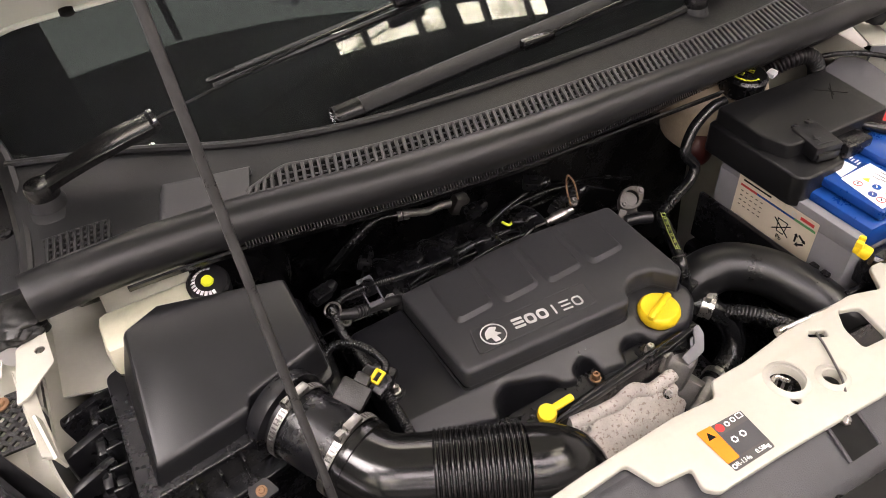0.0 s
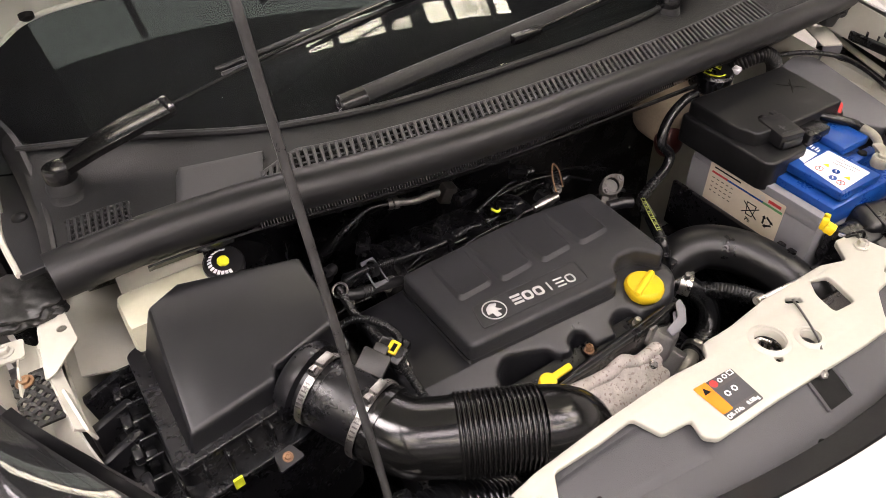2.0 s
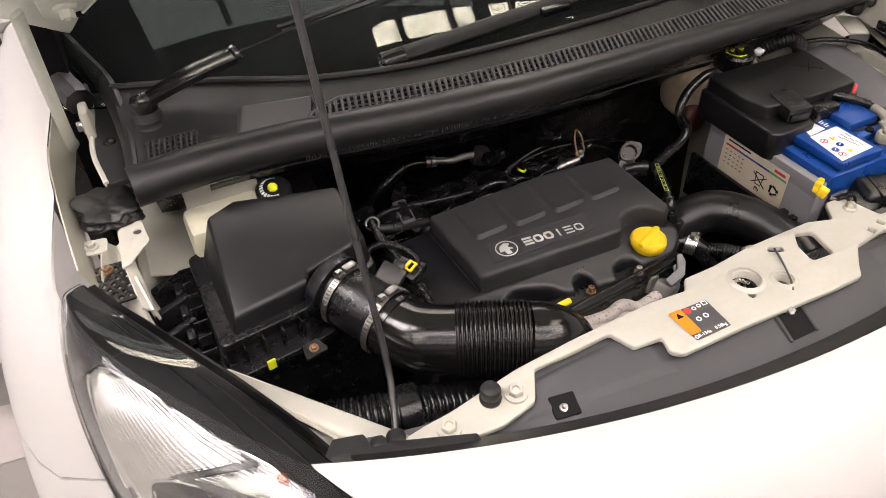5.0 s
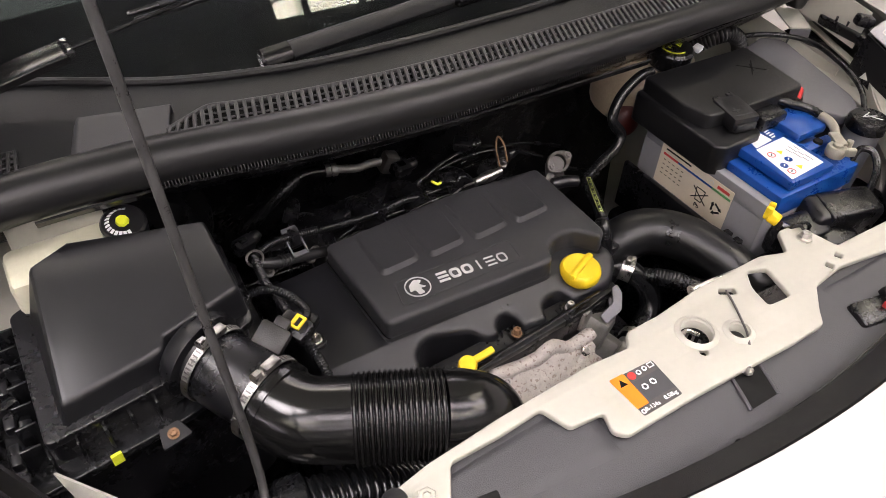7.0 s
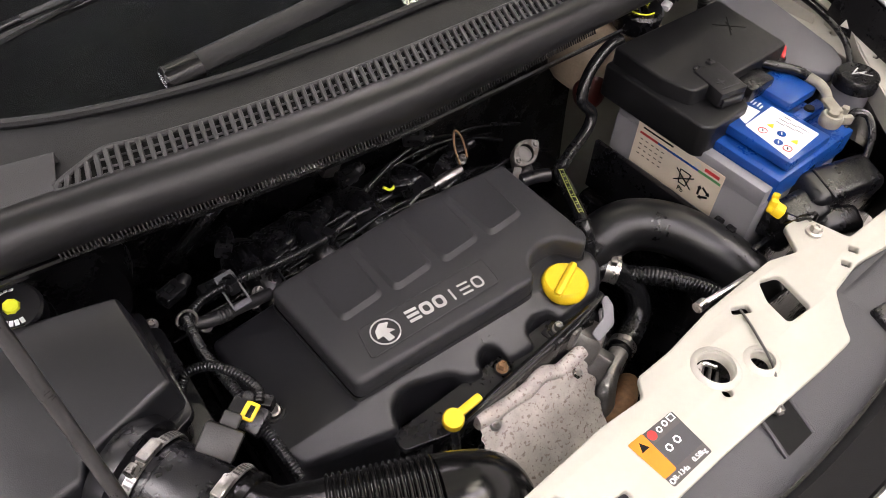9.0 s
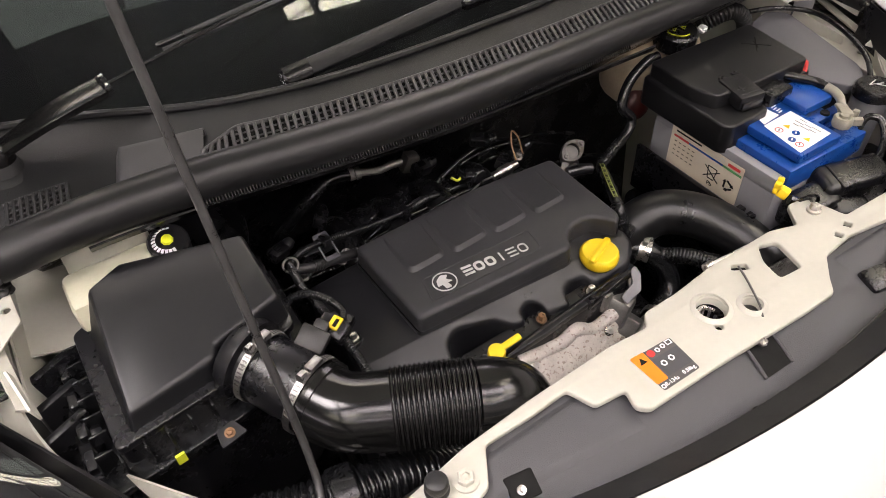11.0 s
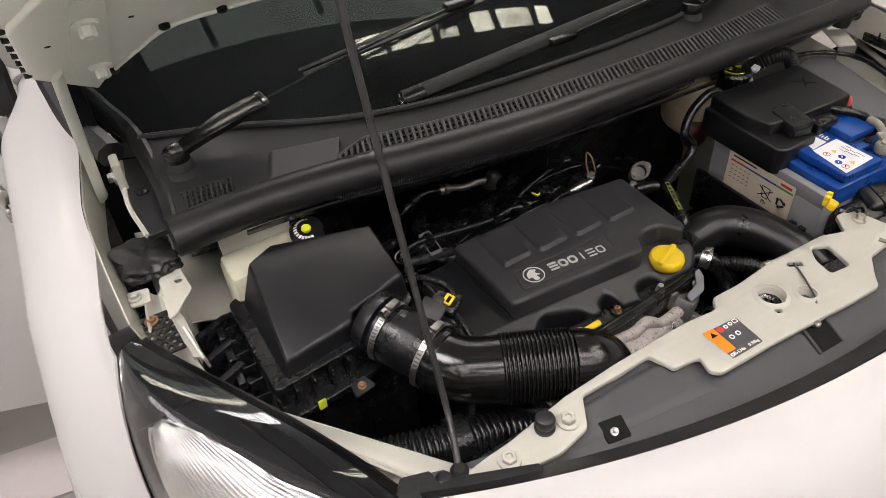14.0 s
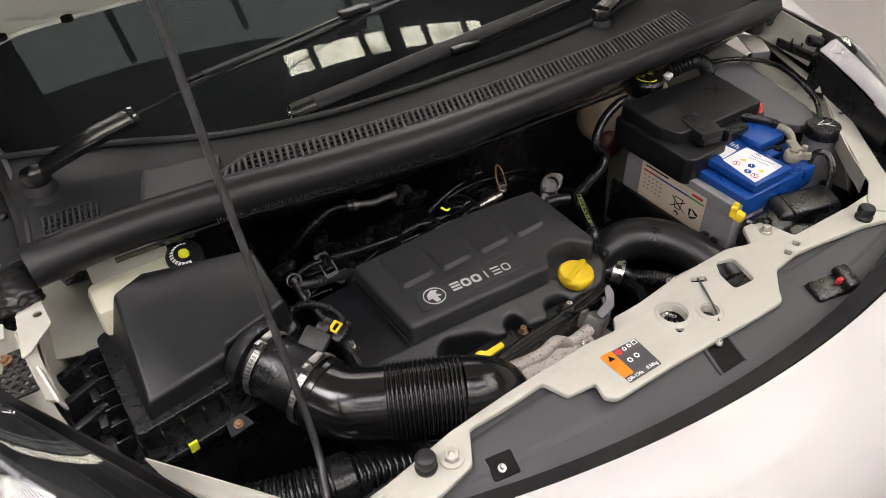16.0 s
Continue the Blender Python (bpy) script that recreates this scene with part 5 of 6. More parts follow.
for x, y, z, mat in ((-0.095, 0.181, 0.772, RUST), (-0.012, 0.180, 0.776, STEEL), (-0.323, 0.268, 0.803, STEEL)):
    sub("cover_bolt", hexbolt((x, y, z), 0.0054, 0.012, washer=1.3), mat, engine)
    sub("bolt_sleeve", lathe([(0.0115, 0.0), (0.0115, 0.006), (0.009, 0.006), (0.009, 0.0)], (x, y, z - 0.004), seg=20), BLACK, engine)


def heat(u, v):
    bulge = 0.010 * math.sin(math.pi * u) * math.sin(math.pi * min(1, 1.4 * v))
    crumple = 0.006 * noise.noise(V((9 * u, 7 * v, 0.3))) + 0.003 * noise.noise(V((24 * u, 20 * v, 4)))
    rag = 0.010 * noise.noise(V((6 * u, 2, 9 * v))) * (abs(u - 0.5) * 2) ** 2
    return V((-0.150 + 0.166 * u - 0.02 * v + rag, 0.154 - 0.085 * v + 0.5 * crumple, 0.747 - 0.018 * u - 0.075 * v + 0.4 * bulge + crumple + 0.004 * math.sin(9 * u) * v))


sub("heat_shield", sheet(heat, 48, 32, 0.0015), HEAT, engine, "speckled corroded exhaust heat shield")
sub("heat_shield_edge", tube([heat(u, 0.0) + V((0, 0.004, 0.002 + 0.004 * math.sin(14 * u))) for u in (0, 0.15, 0.3, 0.45, 0.6, 0.75, 0.9, 1.0)], 0.0095, 12), HEAT, engine, "rolled shield edge")
for u, v in ((0.12, 0.06), (0.88, 0.10)):
    p = heat(u, v)
    sub("shield_bolt", hexbolt((p.x, p.y - 0.002, p.z + 0.004), 0.0045, 0.008, (40, 0, 0)), STEEL, engine)
outlet = box((0.046, 0.040, 0.050), (0.030, 0.168, 0.728), 0.010, (10, 20, 30))
box((0.030, 0.018, 0.030), (0.012, 0.176, 0.752), 0.005, (0, 10, 20), bm=outlet)
sub("outlet_casting", outlet, ALLOY, engine, "grey alloy coolant outlet")
for ear, m in (([(-0.022, -0.006), (0.012, -0.008), (0.034, 0.010), (0.040, 0.026), (0.030, 0.028), (0.012, 0.010), (-0.020, 0.010)], pose(0.038, 0.152, 0.770, 18, -22, 10)), ([(-0.012, -0.010), (0.010, -0.012), (0.020, 0.014), (0.006, 0.022), (-0.008, 0.010)], pose(0.048, 0.160, 0.760, 62, 0, 40))):
    sub("bracket_ear", plate([rounded(ear, 0.004)], -0.0022, 0.0022, 0.0008, m=m @ Matrix.Diagonal((0.8, 0.8, 1, 1))), CASE, engine, "folded grey bracket ear")
sub("outlet_bend", tube([(0.078, 0.144, 0.692), (0.050, 0.133, 0.691), (0.030, 0.120, 0.684), (0.022, 0.108, 0.655), (0.020, 0.100, 0.60)], 0.0125, 16), ALLOY, engine, "bent alloy coolant stub")
sub("outlet_flange", box((0.020, 0.026, 0.040), (0.032, 0.142, 0.708), 0.003, (10, 25, 25)), ALLOY, engine)
sub("exhaust_pipe", tube([(0.085, 0.120, 0.640), (0.045, 0.100, 0.660), (0.010, 0.085, 0.640)], 0.016, 14), RUST, engine, "heat browned exhaust pipe")
sub("intake_manifold", box((0.30, 0.10, 0.14), (-0.12, 0.50, 0.70), 0.03, (8, 0, 2)), BLACK, engine, "black plastic intake manifold")
for k in range(4):
    sub("runner", tube([(-0.24 + 0.08 * k, 0.40, 0.74), (-0.24 + 0.08 * k, 0.46, 0.775), (-0.235 + 0.08 * k, 0.53, 0.74), (-0.23 + 0.08 * k, 0.56, 0.66)], 0.022, 10), BLACK, engine)
face = pose(0.117, 0.384, 0.832, 38, -8, 12)
oval = [(0.019 * math.cos(a) * (1 + 0.28 * abs(math.cos(a)) ** 3), 0.016 * math.sin(a)) for a in (math.radians(15 * k) for k in range(24))]
therm = sub("thermostat_housing", plate([oval, circle(0.0, 0.0, 0.0115, 24)], -0.004, 0.003, 0.001, m=face), CASTDARK, engine, "alloy thermostat flange with an open bore")
# Bore walls coloured black so the hollow looks deep.
under(part("bore", lathe([(0.0115, 0.002), (0.0100, -0.012), (0, -0.014)], seg=24), INKSHADE), therm)
therm.children[0].matrix_world = face
under(part("neck", tube([face @ V((0, 0, -0.003)), face @ V((0, -0.004, -0.018)), face @ V((0, -0.030, -0.036))], 0.0135, 16), DULL), therm)
for k in (-1, 1):
    under(part("flange_bolt", hexbolt(face @ V((0.0185 * k, 0, 0.003)), 0.0038, 0.004, (38, -8, 12)), DULL), therm)
sub("flange_bracket", sheet(lambda u, v: face @ V((-0.018 - 0.026 * u, -0.012 + 0.012 * v - 0.016 * u, -0.004 - 0.006 * u)), 6, 3, 0.002), CASTDARK, engine)
sub("cover_spout", tube([(0.082, 0.352, 0.826), (0.100, 0.346, 0.828), (0.118, 0.340, 0.826)], 0.0085, 14), BLACK, engine, "black spout behind the engine cover")
sub("sensor_boss", tube([(-0.006, 0.420, 0.815), (0.014, 0.419, 0.818), (0.038, 0.418, 0.822)], lambda t: 0.0062 + 0.0020 * (0.3 < t < 0.8), 12), WORN, engine, "worn metal sensor body")
sub("sensor_lead", tube([(-0.048, 0.414, 0.811), (-0.026, 0.419, 0.815), (-0.006, 0.420, 0.815)], 0.0016, 8), STEEL, engine)
sub("vent_pipe", tube([(0.040, 0.424, 0.824), (0.041, 0.438, 0.846), (0.047, 0.446, 0.862), (0.055, 0.440, 0.850), (0.056, 0.428, 0.826)], 0.0014, 8), RUST, engine, "thin brown wire loop")

# ---- air filter box ----
airbox = thing("air_filter_box", "black plastic air filter housing with a ribbed base", "air filter box", (-0.50, 0.30, 0.231))
L_, F_, N1, N2, R_, B_, K_ = V((-0.567, 0.364, 0.961)), V((-0.577, 0.220, 0.917)), V((-0.481, 0.238, 0.919)), V((-0.476, 0.252, 0.921)), V((-0.395, 0.271, 0.930)), V((-0.398, 0.362, 0.952)), V((-0.53, 0.392, 0.955))
MID = V((-0.545, 0.318, 0.952))
lid = bmesh.new()
tops = [lid.verts.new(p) for p in (L_, F_, N1, N2, R_, B_, K_)]
low = [lid.verts.new(p) for p in ((-0.588, 0.370, 0.893), (-0.583, 0.215, 0.893), (-0.482, 0.234, 0.893), (-0.476, 0.249, 0.893), (-0.391, 0.267, 0.893), (-0.391, 0.374, 0.893), (-0.535, 0.402, 0.893))]
mid = lid.verts.new(MID)
a, b, c, d, e, f, g = tops
for tri in ((a, b, mid), (b, c, mid), (c, d, mid), (d, e, mid), (e, f, mid), (f, g, mid), (g, a, mid)):
    lid.faces.new(tri)
for i in range(7):
    lid.faces.new((tops[i], low[i], low[(i + 1) % 7], tops[(i + 1) % 7]))
lid.faces.new(low)
bmesh.ops.recalc_face_normals(lid, faces=lid.faces)
bmesh.ops.bevel(lid, geom=[q for q in lid.edges if q.calc_length() > 0.01 and mid not in q.verts and any(v in tops for v in q.verts)], offset=0.006, segments=3, affect="EDGES", profile=0.6)
sub("lid", lid, AIRBOX, airbox, "smooth charcoal filter lid", 28)
sub("flange", plate([rounded([(-0.606, 0.380), (-0.600, 0.203), (-0.480, 0.221), (-0.390, 0.256), (-0.383, 0.385), (-0.54, 0.412)], 0.008)], 0.884, 0.894, 0.002), BLACK, airbox)
sub("ledge", plate([rounded([(-0.644, 0.388), (-0.638, 0.182), (-0.480, 0.204), (-0.378, 0.242), (-0.372, 0.395), (-0.54, 0.425)], 0.012)], 0.842, 0.852, 0.002), HOSE, airbox, "glossy lower ledge")
sub("base", plate([rounded([(-0.605, 0.375), (-0.60, 0.21), (-0.485, 0.225), (-0.395, 0.26), (-0.39, 0.385), (-0.54, 0.41)], 0.015)], 0.62, 0.885), BLACK, airbox)
sub("mount_foot", box((0.15, 0.12, 0.42), (-0.50, 0.31, 0.435), 0.01), BLACK, airbox)
for k in range(7):
    y = 0.215 + 0.026 * k
    sub("side_rib", box((0.018, 0.003, 0.036), (-0.613, y, 0.868), 0.001, (0, 0, 4 * (k % 2))), HOSE, airbox)
for k in range(4):
    y = 0.225 + 0.043 * k
    clip = box((0.012, 0.020, 0.050), (-0.621, y, 0.842), 0.003, (0, 10, 0))
    box((0.010, 0.026, 0.012), (-0.628, y, 0.868), 0.003, bm=clip)
    box((0.016, 0.024, 0.012), (-0.626, y, 0.818), 0.003, bm=clip)
    sub("clip", clip, BLACK, airbox)
for k in range(5):
    sub("front_rib", box((0.003, 0.014, 0.034), (-0.60 + 0.024 * k, 0.202 + 0.0035 * k, 0.868), 0.001, (0, 0, 8)), HOSE, airbox)
sub("front_lug", plate([rounded([(-0.03, -0.012), (0.03, -0.012), (0.02, 0.02), (-0.02, 0.02)], 0.006)], 0, 0.006, m=pose(-0.500, 0.190, 0.849, 20, 0, 12) @ Matrix.Diagonal((0.5, 0.6, 1, 1))), BLACK, airbox)
sub("lug_bolt", hexbolt((-0.500, 0.190, 0.855), 0.0038, 0.006, (20, 0, 0)), RUST, airbox)
sub("paint_mark", box((0.010, 0.003, 0.014), (-0.552, 0.1925, 0.851), 0, (0, 0, 8)), LIME, airbox, "yellow green paint mark")
for k in range(3):
    sub("snorkel_step", box((0.05, 0.012, 0.07), (-0.640, 0.275 + 0.045 * k, 0.845), 0.004, (0, 0, 25)), BLACK, airbox)
sub("snorkel", box((0.045, 0.20, 0.08), (-0.632, 0.29, 0.80), 0.008), BLACK, airbox, "stepped black inlet")

# ---- intake hose ----
intake = thing("intake_hose", "black intake pipe with bellows and steel clamps", "intake hose", (-0.30, 0.09, 0.70))
axis = [V((-0.452, 0.240, 0.893)), V((-0.430, 0.198, 0.888)), V((-0.408, 0.157, 0.882))]
aim = (axis[2] - axis[0]).normalized()
spin = aim.to_track_quat("Z", "Y").to_matrix().to_4x4()


def turned(profile, at, seg=32):
    bm = lathe(profile, seg=seg)
    bmesh.ops.transform(bm, matrix=Matrix.Translation(at) @ spin, verts=bm.verts)
    return bm


sub("sensor_pipe", turned([(0.040, -0.012), (0.046, -0.004), (0.046, 0.008), (0.0375, 0.010), (0.0375, 0.030), (0.0385, 0.031), (0.0385, 0.060), (0.0375, 0.062), (0.0375, 0.095), (0.0, 0.095)], axis[0]), BLACK, intake, "black airflow sensor pipe")
for s, r in ((0.020, 0.0395), (0.085, 0.0425)):
    at = axis[0] + aim * s
    clamp = turned([(r, -0.0042), (r + 0.0013, -0.0042), (r + 0.0013, 0.0042), (r, 0.0042)], at, 40)
    c = sub("hose_clamp", clamp, WORN, intake, "bright steel worm clamp")
    screw = box((0.010, 0.020, 0.007), (0, 0, 0), 0.002)
    box((0.0085, 0.034, 0.002), (0, 0.004, -0.003), 0.0008, bm=screw)
    lathe([(0, 0), (0.005, 0), (0.005, 0.008), (0, 0.008)], (0, 0.015, 0), (-90, 0, 0), 6, bm=screw)
    up = (V((0.25, -0.1, 1)) - aim * V((0.25, -0.1, 1)).dot(aim)).normalized()
    bmesh.ops.transform(screw, matrix=Matrix.Translation(at + up * (r + 0.005)) @ Matrix((aim.cross(up).normalized().cross(up), aim.cross(up).normalized(), up)).transposed().to_4x4(), verts=screw.verts)
    under(part("screw", screw, WORN), c)
    slots = bmesh.new()
    for k in range(26):
        spot = spin.to_3x3() @ V((math.cos(0.11 * k), math.sin(0.11 * k), 0))
        nib = box((0.0012, 0.0016, 0.0058))
        bmesh.ops.transform(nib, matrix=Matrix.Translation(at + spot * (r + 0.0012)) @ spin @ pose(0, 0, 0, 0, 0, math.degrees(0.11 * k)), verts=nib.verts)
        tmp = bpy.data.meshes.new("tmp")
        nib.to_mesh(tmp)
        nib.free()
        slots.from_mesh(tmp)
        bpy.data.meshes.remove(tmp)
    under(part("slots", slots, DULL), c)
sensor = box((0.026, 0.032, 0.020), (-0.386, 0.212, 0.906), 0.003, (20, -22, 32))
box((0.034, 0.020, 0.006), (-0.390, 0.204, 0.900), 0.002, (20, -22, 32), bm=sensor), box((0.018, 0.016, 0.014), (-0.372, 0.224, 0.904), 0.003, (20, -22, 32), bm=sensor)
sub("sensor", sensor, SENSOR, intake, "dull grey-brown airflow sensor body")
elbow = tube([(-0.414, 0.168, 0.884), (-0.404, 0.146, 0.882), (-0.388, 0.126, 0.880), (-0.362, 0.112, 0.878), (-0.346, 0.105, 0.877)], lambda t: 0.0400 + 0.0015 * t, 32, 8)
sub("elbow_lip", turned([(0.040, -0.004), (0.0435, -0.003), (0.0435, 0.003), (0.040, 0.004)], axis[0] + aim * 0.098, 40), DUCT, intake)
sub("elbow", elbow, DUCT, intake, "smooth glossy rubber elbow")
bellows = ribbed([(-0.350, 0.106, 0.877), (-0.312, 0.089, 0.877), (-0.272, 0.071, 0.876)], 0.0445, 0.0030, 0.0050, 48)
sub("bellows", bellows, DUCT, intake, "ribbed rubber bellows")
sub("lower_elbow", tube([(-0.274, 0.072, 0.876), (-0.252, 0.063, 0.872), (-0.232, 0.058, 0.855), (-0.222, 0.055, 0.815), (-0.218, 0.055, 0.755), (-0.218, 0.055, 0.66)], lambda t: 0.0425 - 0.003 * t, 28, 8), DUCT, intake, "smooth rubber bend")
sub("lower_bracket", box((0.10, 0.06, 0.06), (-0.33, 0.085, 0.735), 0.01, (0, 0, -20)), BLACK, intake)

cold = thing("cold_air_hose", "black corrugated inlet hose low in the bay", "hose", (-0.45, 0.09, 0.78))
sub("hose", ribbed([(-0.60, 0.14, 0.80), (-0.52, 0.105, 0.815), (-0.45, 0.085, 0.815), (-0.37, 0.075, 0.80), (-0.30, 0.07, 0.76)], 0.029, 0.004, 0.008, 20), HOSE, cold)
sub("collar", lathe([(0.030, -0.014), (0.033, -0.012), (0.033, 0.012), (0.030, 0.014)], (-0.425, 0.083, 0.812), (0, 90, -8), 24), HOSE, cold)

# ---- brake fluid reservoir ----
brake = thing("brake_fluid_reservoir", "cream plastic brake fluid tank with a black cap", "fluid reservoir", (-0.51, 0.43, 0.60))
sub("tank", box((0.108, 0.066, 0.078), (-0.540, 0.407, 0.894), 0.010, (0, 0, 2)), CREAM, brake, "cream translucent tank")
sub("servo", lathe([(0, 0.06), (0.10, 0.05), (0.12, 0.0), (0.10, -0.05), (0, -0.06)], (-0.47, 0.58, 0.78), (90, 0, 0), 32), BLACK, brake, "round black brake servo")
sub("cylinder", box((0.06, 0.20, 0.24), (-0.48, 0.50, 0.72), 0.015), BLACK, brake)
cap = sub("cap", lathe([(0, 0.012), (0.0215, 0.012), (0.0240, 0.009), (0.0240, -0.012), (0.020, -0.020), (0, -0.020)], (-0.472, 0.416, 0.931), (18, 0, 0), 36), BLACK, brake, "black ribbed filler cap")
under(part("cap_dot", lathe([(0, 0.003), (0.0065, 0.003), (0.0075, 0.0), (0, 0.0)], (-0.4725, 0.4125, 0.9425), (18, 0, 0), 8), LIME, None, "lime yellow centre"), cap)
for k in range(14):
    an = math.radians(70 + 16 * k)
    under(part("printed_bar", box((0.0034, 0.0052, 0.0006), V((-0.472, 0.412, 0.943)) + V((0.0160 * math.cos(an), 0.0152 * math.sin(an), 0.0049 * math.sin(an))), 0, (18, 0, math.degrees(an) + 90)), WHITE), cap)
ledge = sheet(lambda u, v: V((-0.585 + 0.098 * u, 0.474 - 0.030 * u - 0.030 * v * (1 - u), 0.946 + 0.006 * u - (0.030 + 0.045 * (1 - u)) * v)), 14, 4, 0.002)
sub("shelf_panel", ledge, PRIMER, car)

# ---- battery ----
battery = thing("battery", "grey and blue car battery with paper labels", "car battery", (0.35, 0.24, 0.70))
sub("case", box((0.172, 0.230, 0.146), (0.349, 0.247, 0.775), 0.004), CASE, battery, "grey plastic battery case")
sub("blue_lid", box((0.162, 0.122, 0.036), (0.362, 0.191, 0.862), 0.003), BLUE, battery, "glossy blue battery lid")
sub("case_top", box((0.154, 0.108, 0.030), (0.359, 0.306, 0.860), 0.003), CASE, battery)
sub("case_edge", box((0.016, 0.226, 0.026), (0.2715, 0.246, 0.857), 0.002), CASE, battery)
sub("lid_crown", box((0.086, 0.112, 0.014), (0.341, 0.190, 0.8895), 0.003), BLUE, battery)
sub("lid_bar", box((0.060, 0.016, 0.014), (0.410, 0.182, 0.888), 0.003), BLUE, battery)
sub("vent_plug", lathe([(0, 0.004), (0.006, 0.004), (0.007, 0), (0, 0)], (0.410, 0.182, 0.894), seg=14), INKSHADE, battery)
sub("lid_step", box((0.060, 0.060, 0.014), (0.412, 0.225, 0.900), 0.003), BLUE, battery)
top_label = sub("warning_label", plate([rounded([(0.304, 0.140), (0.374, 0.145), (0.374, 0.213), (0.314, 0.210)], 0.001, 1)], 0.8962, 0.8968), WHITE, battery, "white warning label with coloured symbols")
for k, (x, y, mat) in enumerate(((0.339, 0.190, YELLOW), (0.336, 0.173, BLUE), (0.323, 0.191, RED), (0.319, 0.166, BLUE), (0.318, 0.1525, RED), (0.336, 0.154, YELLOW))):
    bm = plate([circle(x, y, 0.0058, 18), circle(x, y, 0.0048, 18)] if mat is RED else [circle(x, y, 0.0056, 3 if mat is YELLOW else 18)], 0.8968, 0.8973)
    under(part("symbol", bm, mat), top_label)
    if mat is not YELLOW:
        under(part("symbol_detail", box((0.0052, 0.0014, 0.0004), (x, y, 0.8974), 0, (0, 0, 35)), INKSHADE if mat is RED else WHITE), top_label)
for k in range(7):
    under(part("printed_bar", box((0.0007, 0.011 + 0.004 * (k % 2), 0.0004), (0.352 + 0.0026 * k, 0.186 - 0.012 * (k % 3), 0.8971)), DULL), top_label)
side_strip = sub("type_label", plate([rounded([(0.317, 0.2115), (0.353, 0.2155), (0.350, 0.242), (0.325, 0.241)], 0.001, 1)], 0.8962, 0.8967), WHITE, battery, "white type label")
for k in range(4):
    under(part("printed_bar", box((0.008 + 0.002 * (k % 2), 0.0022, 0.0004), (0.361 + 0.002 * (k % 2), 0.220 + 0.0048 * k, 0.8968), 0, (0, 0, 8)), WHITE), side_strip)
LABEL = pose(0.2622, 0.2535, 0.8235, 90, 0, -90)
paper = sub("paper_label", plate([rounded([(-0.069, -0.034), (0.069, -0.034), (0.069, 0.034), (-0.069, 0.034)], 0.001, 1)], 0, 0.0006, m=LABEL), PAPER, battery, "aged paper label with recycling symbols")


def on_label(name, outlines, mat):
    return under(part(name, plate(outlines, 0.0007, 0.0011, m=LABEL), mat), paper)


quad = lambda x, y, w, h: [(x - w / 2, y - h / 2), (x + w / 2, y - h / 2), (x + w / 2, y + h / 2), (x - w / 2, y + h / 2)]
on_label("red_line", [quad(-0.048, 0.019, 0.03, 0.0035)], RED), on_label("blue_line", [quad(0.0, 0.019, 0.066, 0.003)], BLUE), on_label("green_line", [quad(0.050, 0.019, 0.034, 0.0035)], GREEN)
on_label("brand_mark", [quad(0.052, 0.0265, 0.022, 0.0048)], RED), on_label("brand_mark", [circle(0.030, 0.026, 0.004, 16), circle(0.030, 0.026, 0.003, 16)], PRINT)
for r in range(4):
    for c in range(5):
        on_label("printed_bar", [quad(-0.058 + 0.009 * c, 0.010 - 0.008 * r, 0.0042, 0.0012)], INKSHADE)
on_label("printed_bar", [quad(-0.035, 0.028, 0.05, 0.0025)], INKSHADE)
for a in (35, -35):
    stroke = plate([quad(0, 0, 0.034, 0.0016)], 0.0007, 0.0012, m=LABEL @ pose(0.018, -0.006, 0, 0, 0, a))
    under(part("crossed_bin", stroke, INKSHADE), paper)
on_label("bin_symbol", [rounded([(0.009, 0.006), (0.027, 0.006), (0.024, -0.016), (0.012, -0.016)], 0.001), rounded([(0.0105, 0.0045), (0.0255, 0.0045), (0.023, -0.0145), (0.013, -0.0145)], 0.001)], INKSHADE)
for a in (90, 210, 330):
    arrow = plate([[(-0.006, 0.0075), (0.004, 0.0075), (0.004, 0.0095), (0.009, 0.006), (0.004, 0.0025), (0.004, 0.0045), (-0.006, 0.0045)]], 0.0007, 0.0012, m=LABEL @ pose(0.049, -0.008, 0, 0, 0, a))
    under(part("recycling_arrow", arrow, INKSHADE), paper)
lettering("Pb", 0.010, LABEL @ pose(0.018, -0.024, 0.0008), INKSHADE, battery)
clamp = lathe([(0.0075, 0), (0.0125, 0), (0.0135, 0.003), (0.0135, 0.012), (0.0115, 0.015), (0.0075, 0.015), (0.0070, 0.010)], (0.402, 0.150, 0.896), seg=24)
box((0.020, 0.008, 0.012), (0.416, 0.140, 0.902), 0.002, (0, 0, -32), bm=clamp), box((0.018, 0.008, 0.012), (0.424, 0.152, 0.903), 0.002, (0, 0, -30), bm=clamp)
box((0.030, 0.016, 0.005), (0.414, 0.160, 0.912), 0.002, (0, 0, 60), bm=clamp), box((0.009, 0.009, 0.010), (0.421, 0.146, 0.911), 0.002, (0, 0, 20), bm=clamp)
lathe([(0, 0.018), (0.006, 0.018), (0.0068, 0.014), (0.0068, 0.0), (0, 0)], (0.402, 0.150, 0.896), seg=20, bm=clamp)
sub("terminal_clamp", clamp, CLAMP, battery, "dull beige cast terminal clamp")
sub("lead_sleeve", tube([(0.446, 0.214, 0.911), (0.444, 0.198, 0.911), (0.438, 0.184, 0.910), (0.428, 0.172, 0.907), (0.418, 0.164, 0.905)], lambda t: 0.0066 - 0.0008 * t, 14, flat=0.8), CLAMP, battery, "crimped beige lead sleeve")
tray = thing("battery_tray", "black plastic tray holding the battery", "battery tray", (0.35, 0.24, 0.231))
well = bmesh.new()
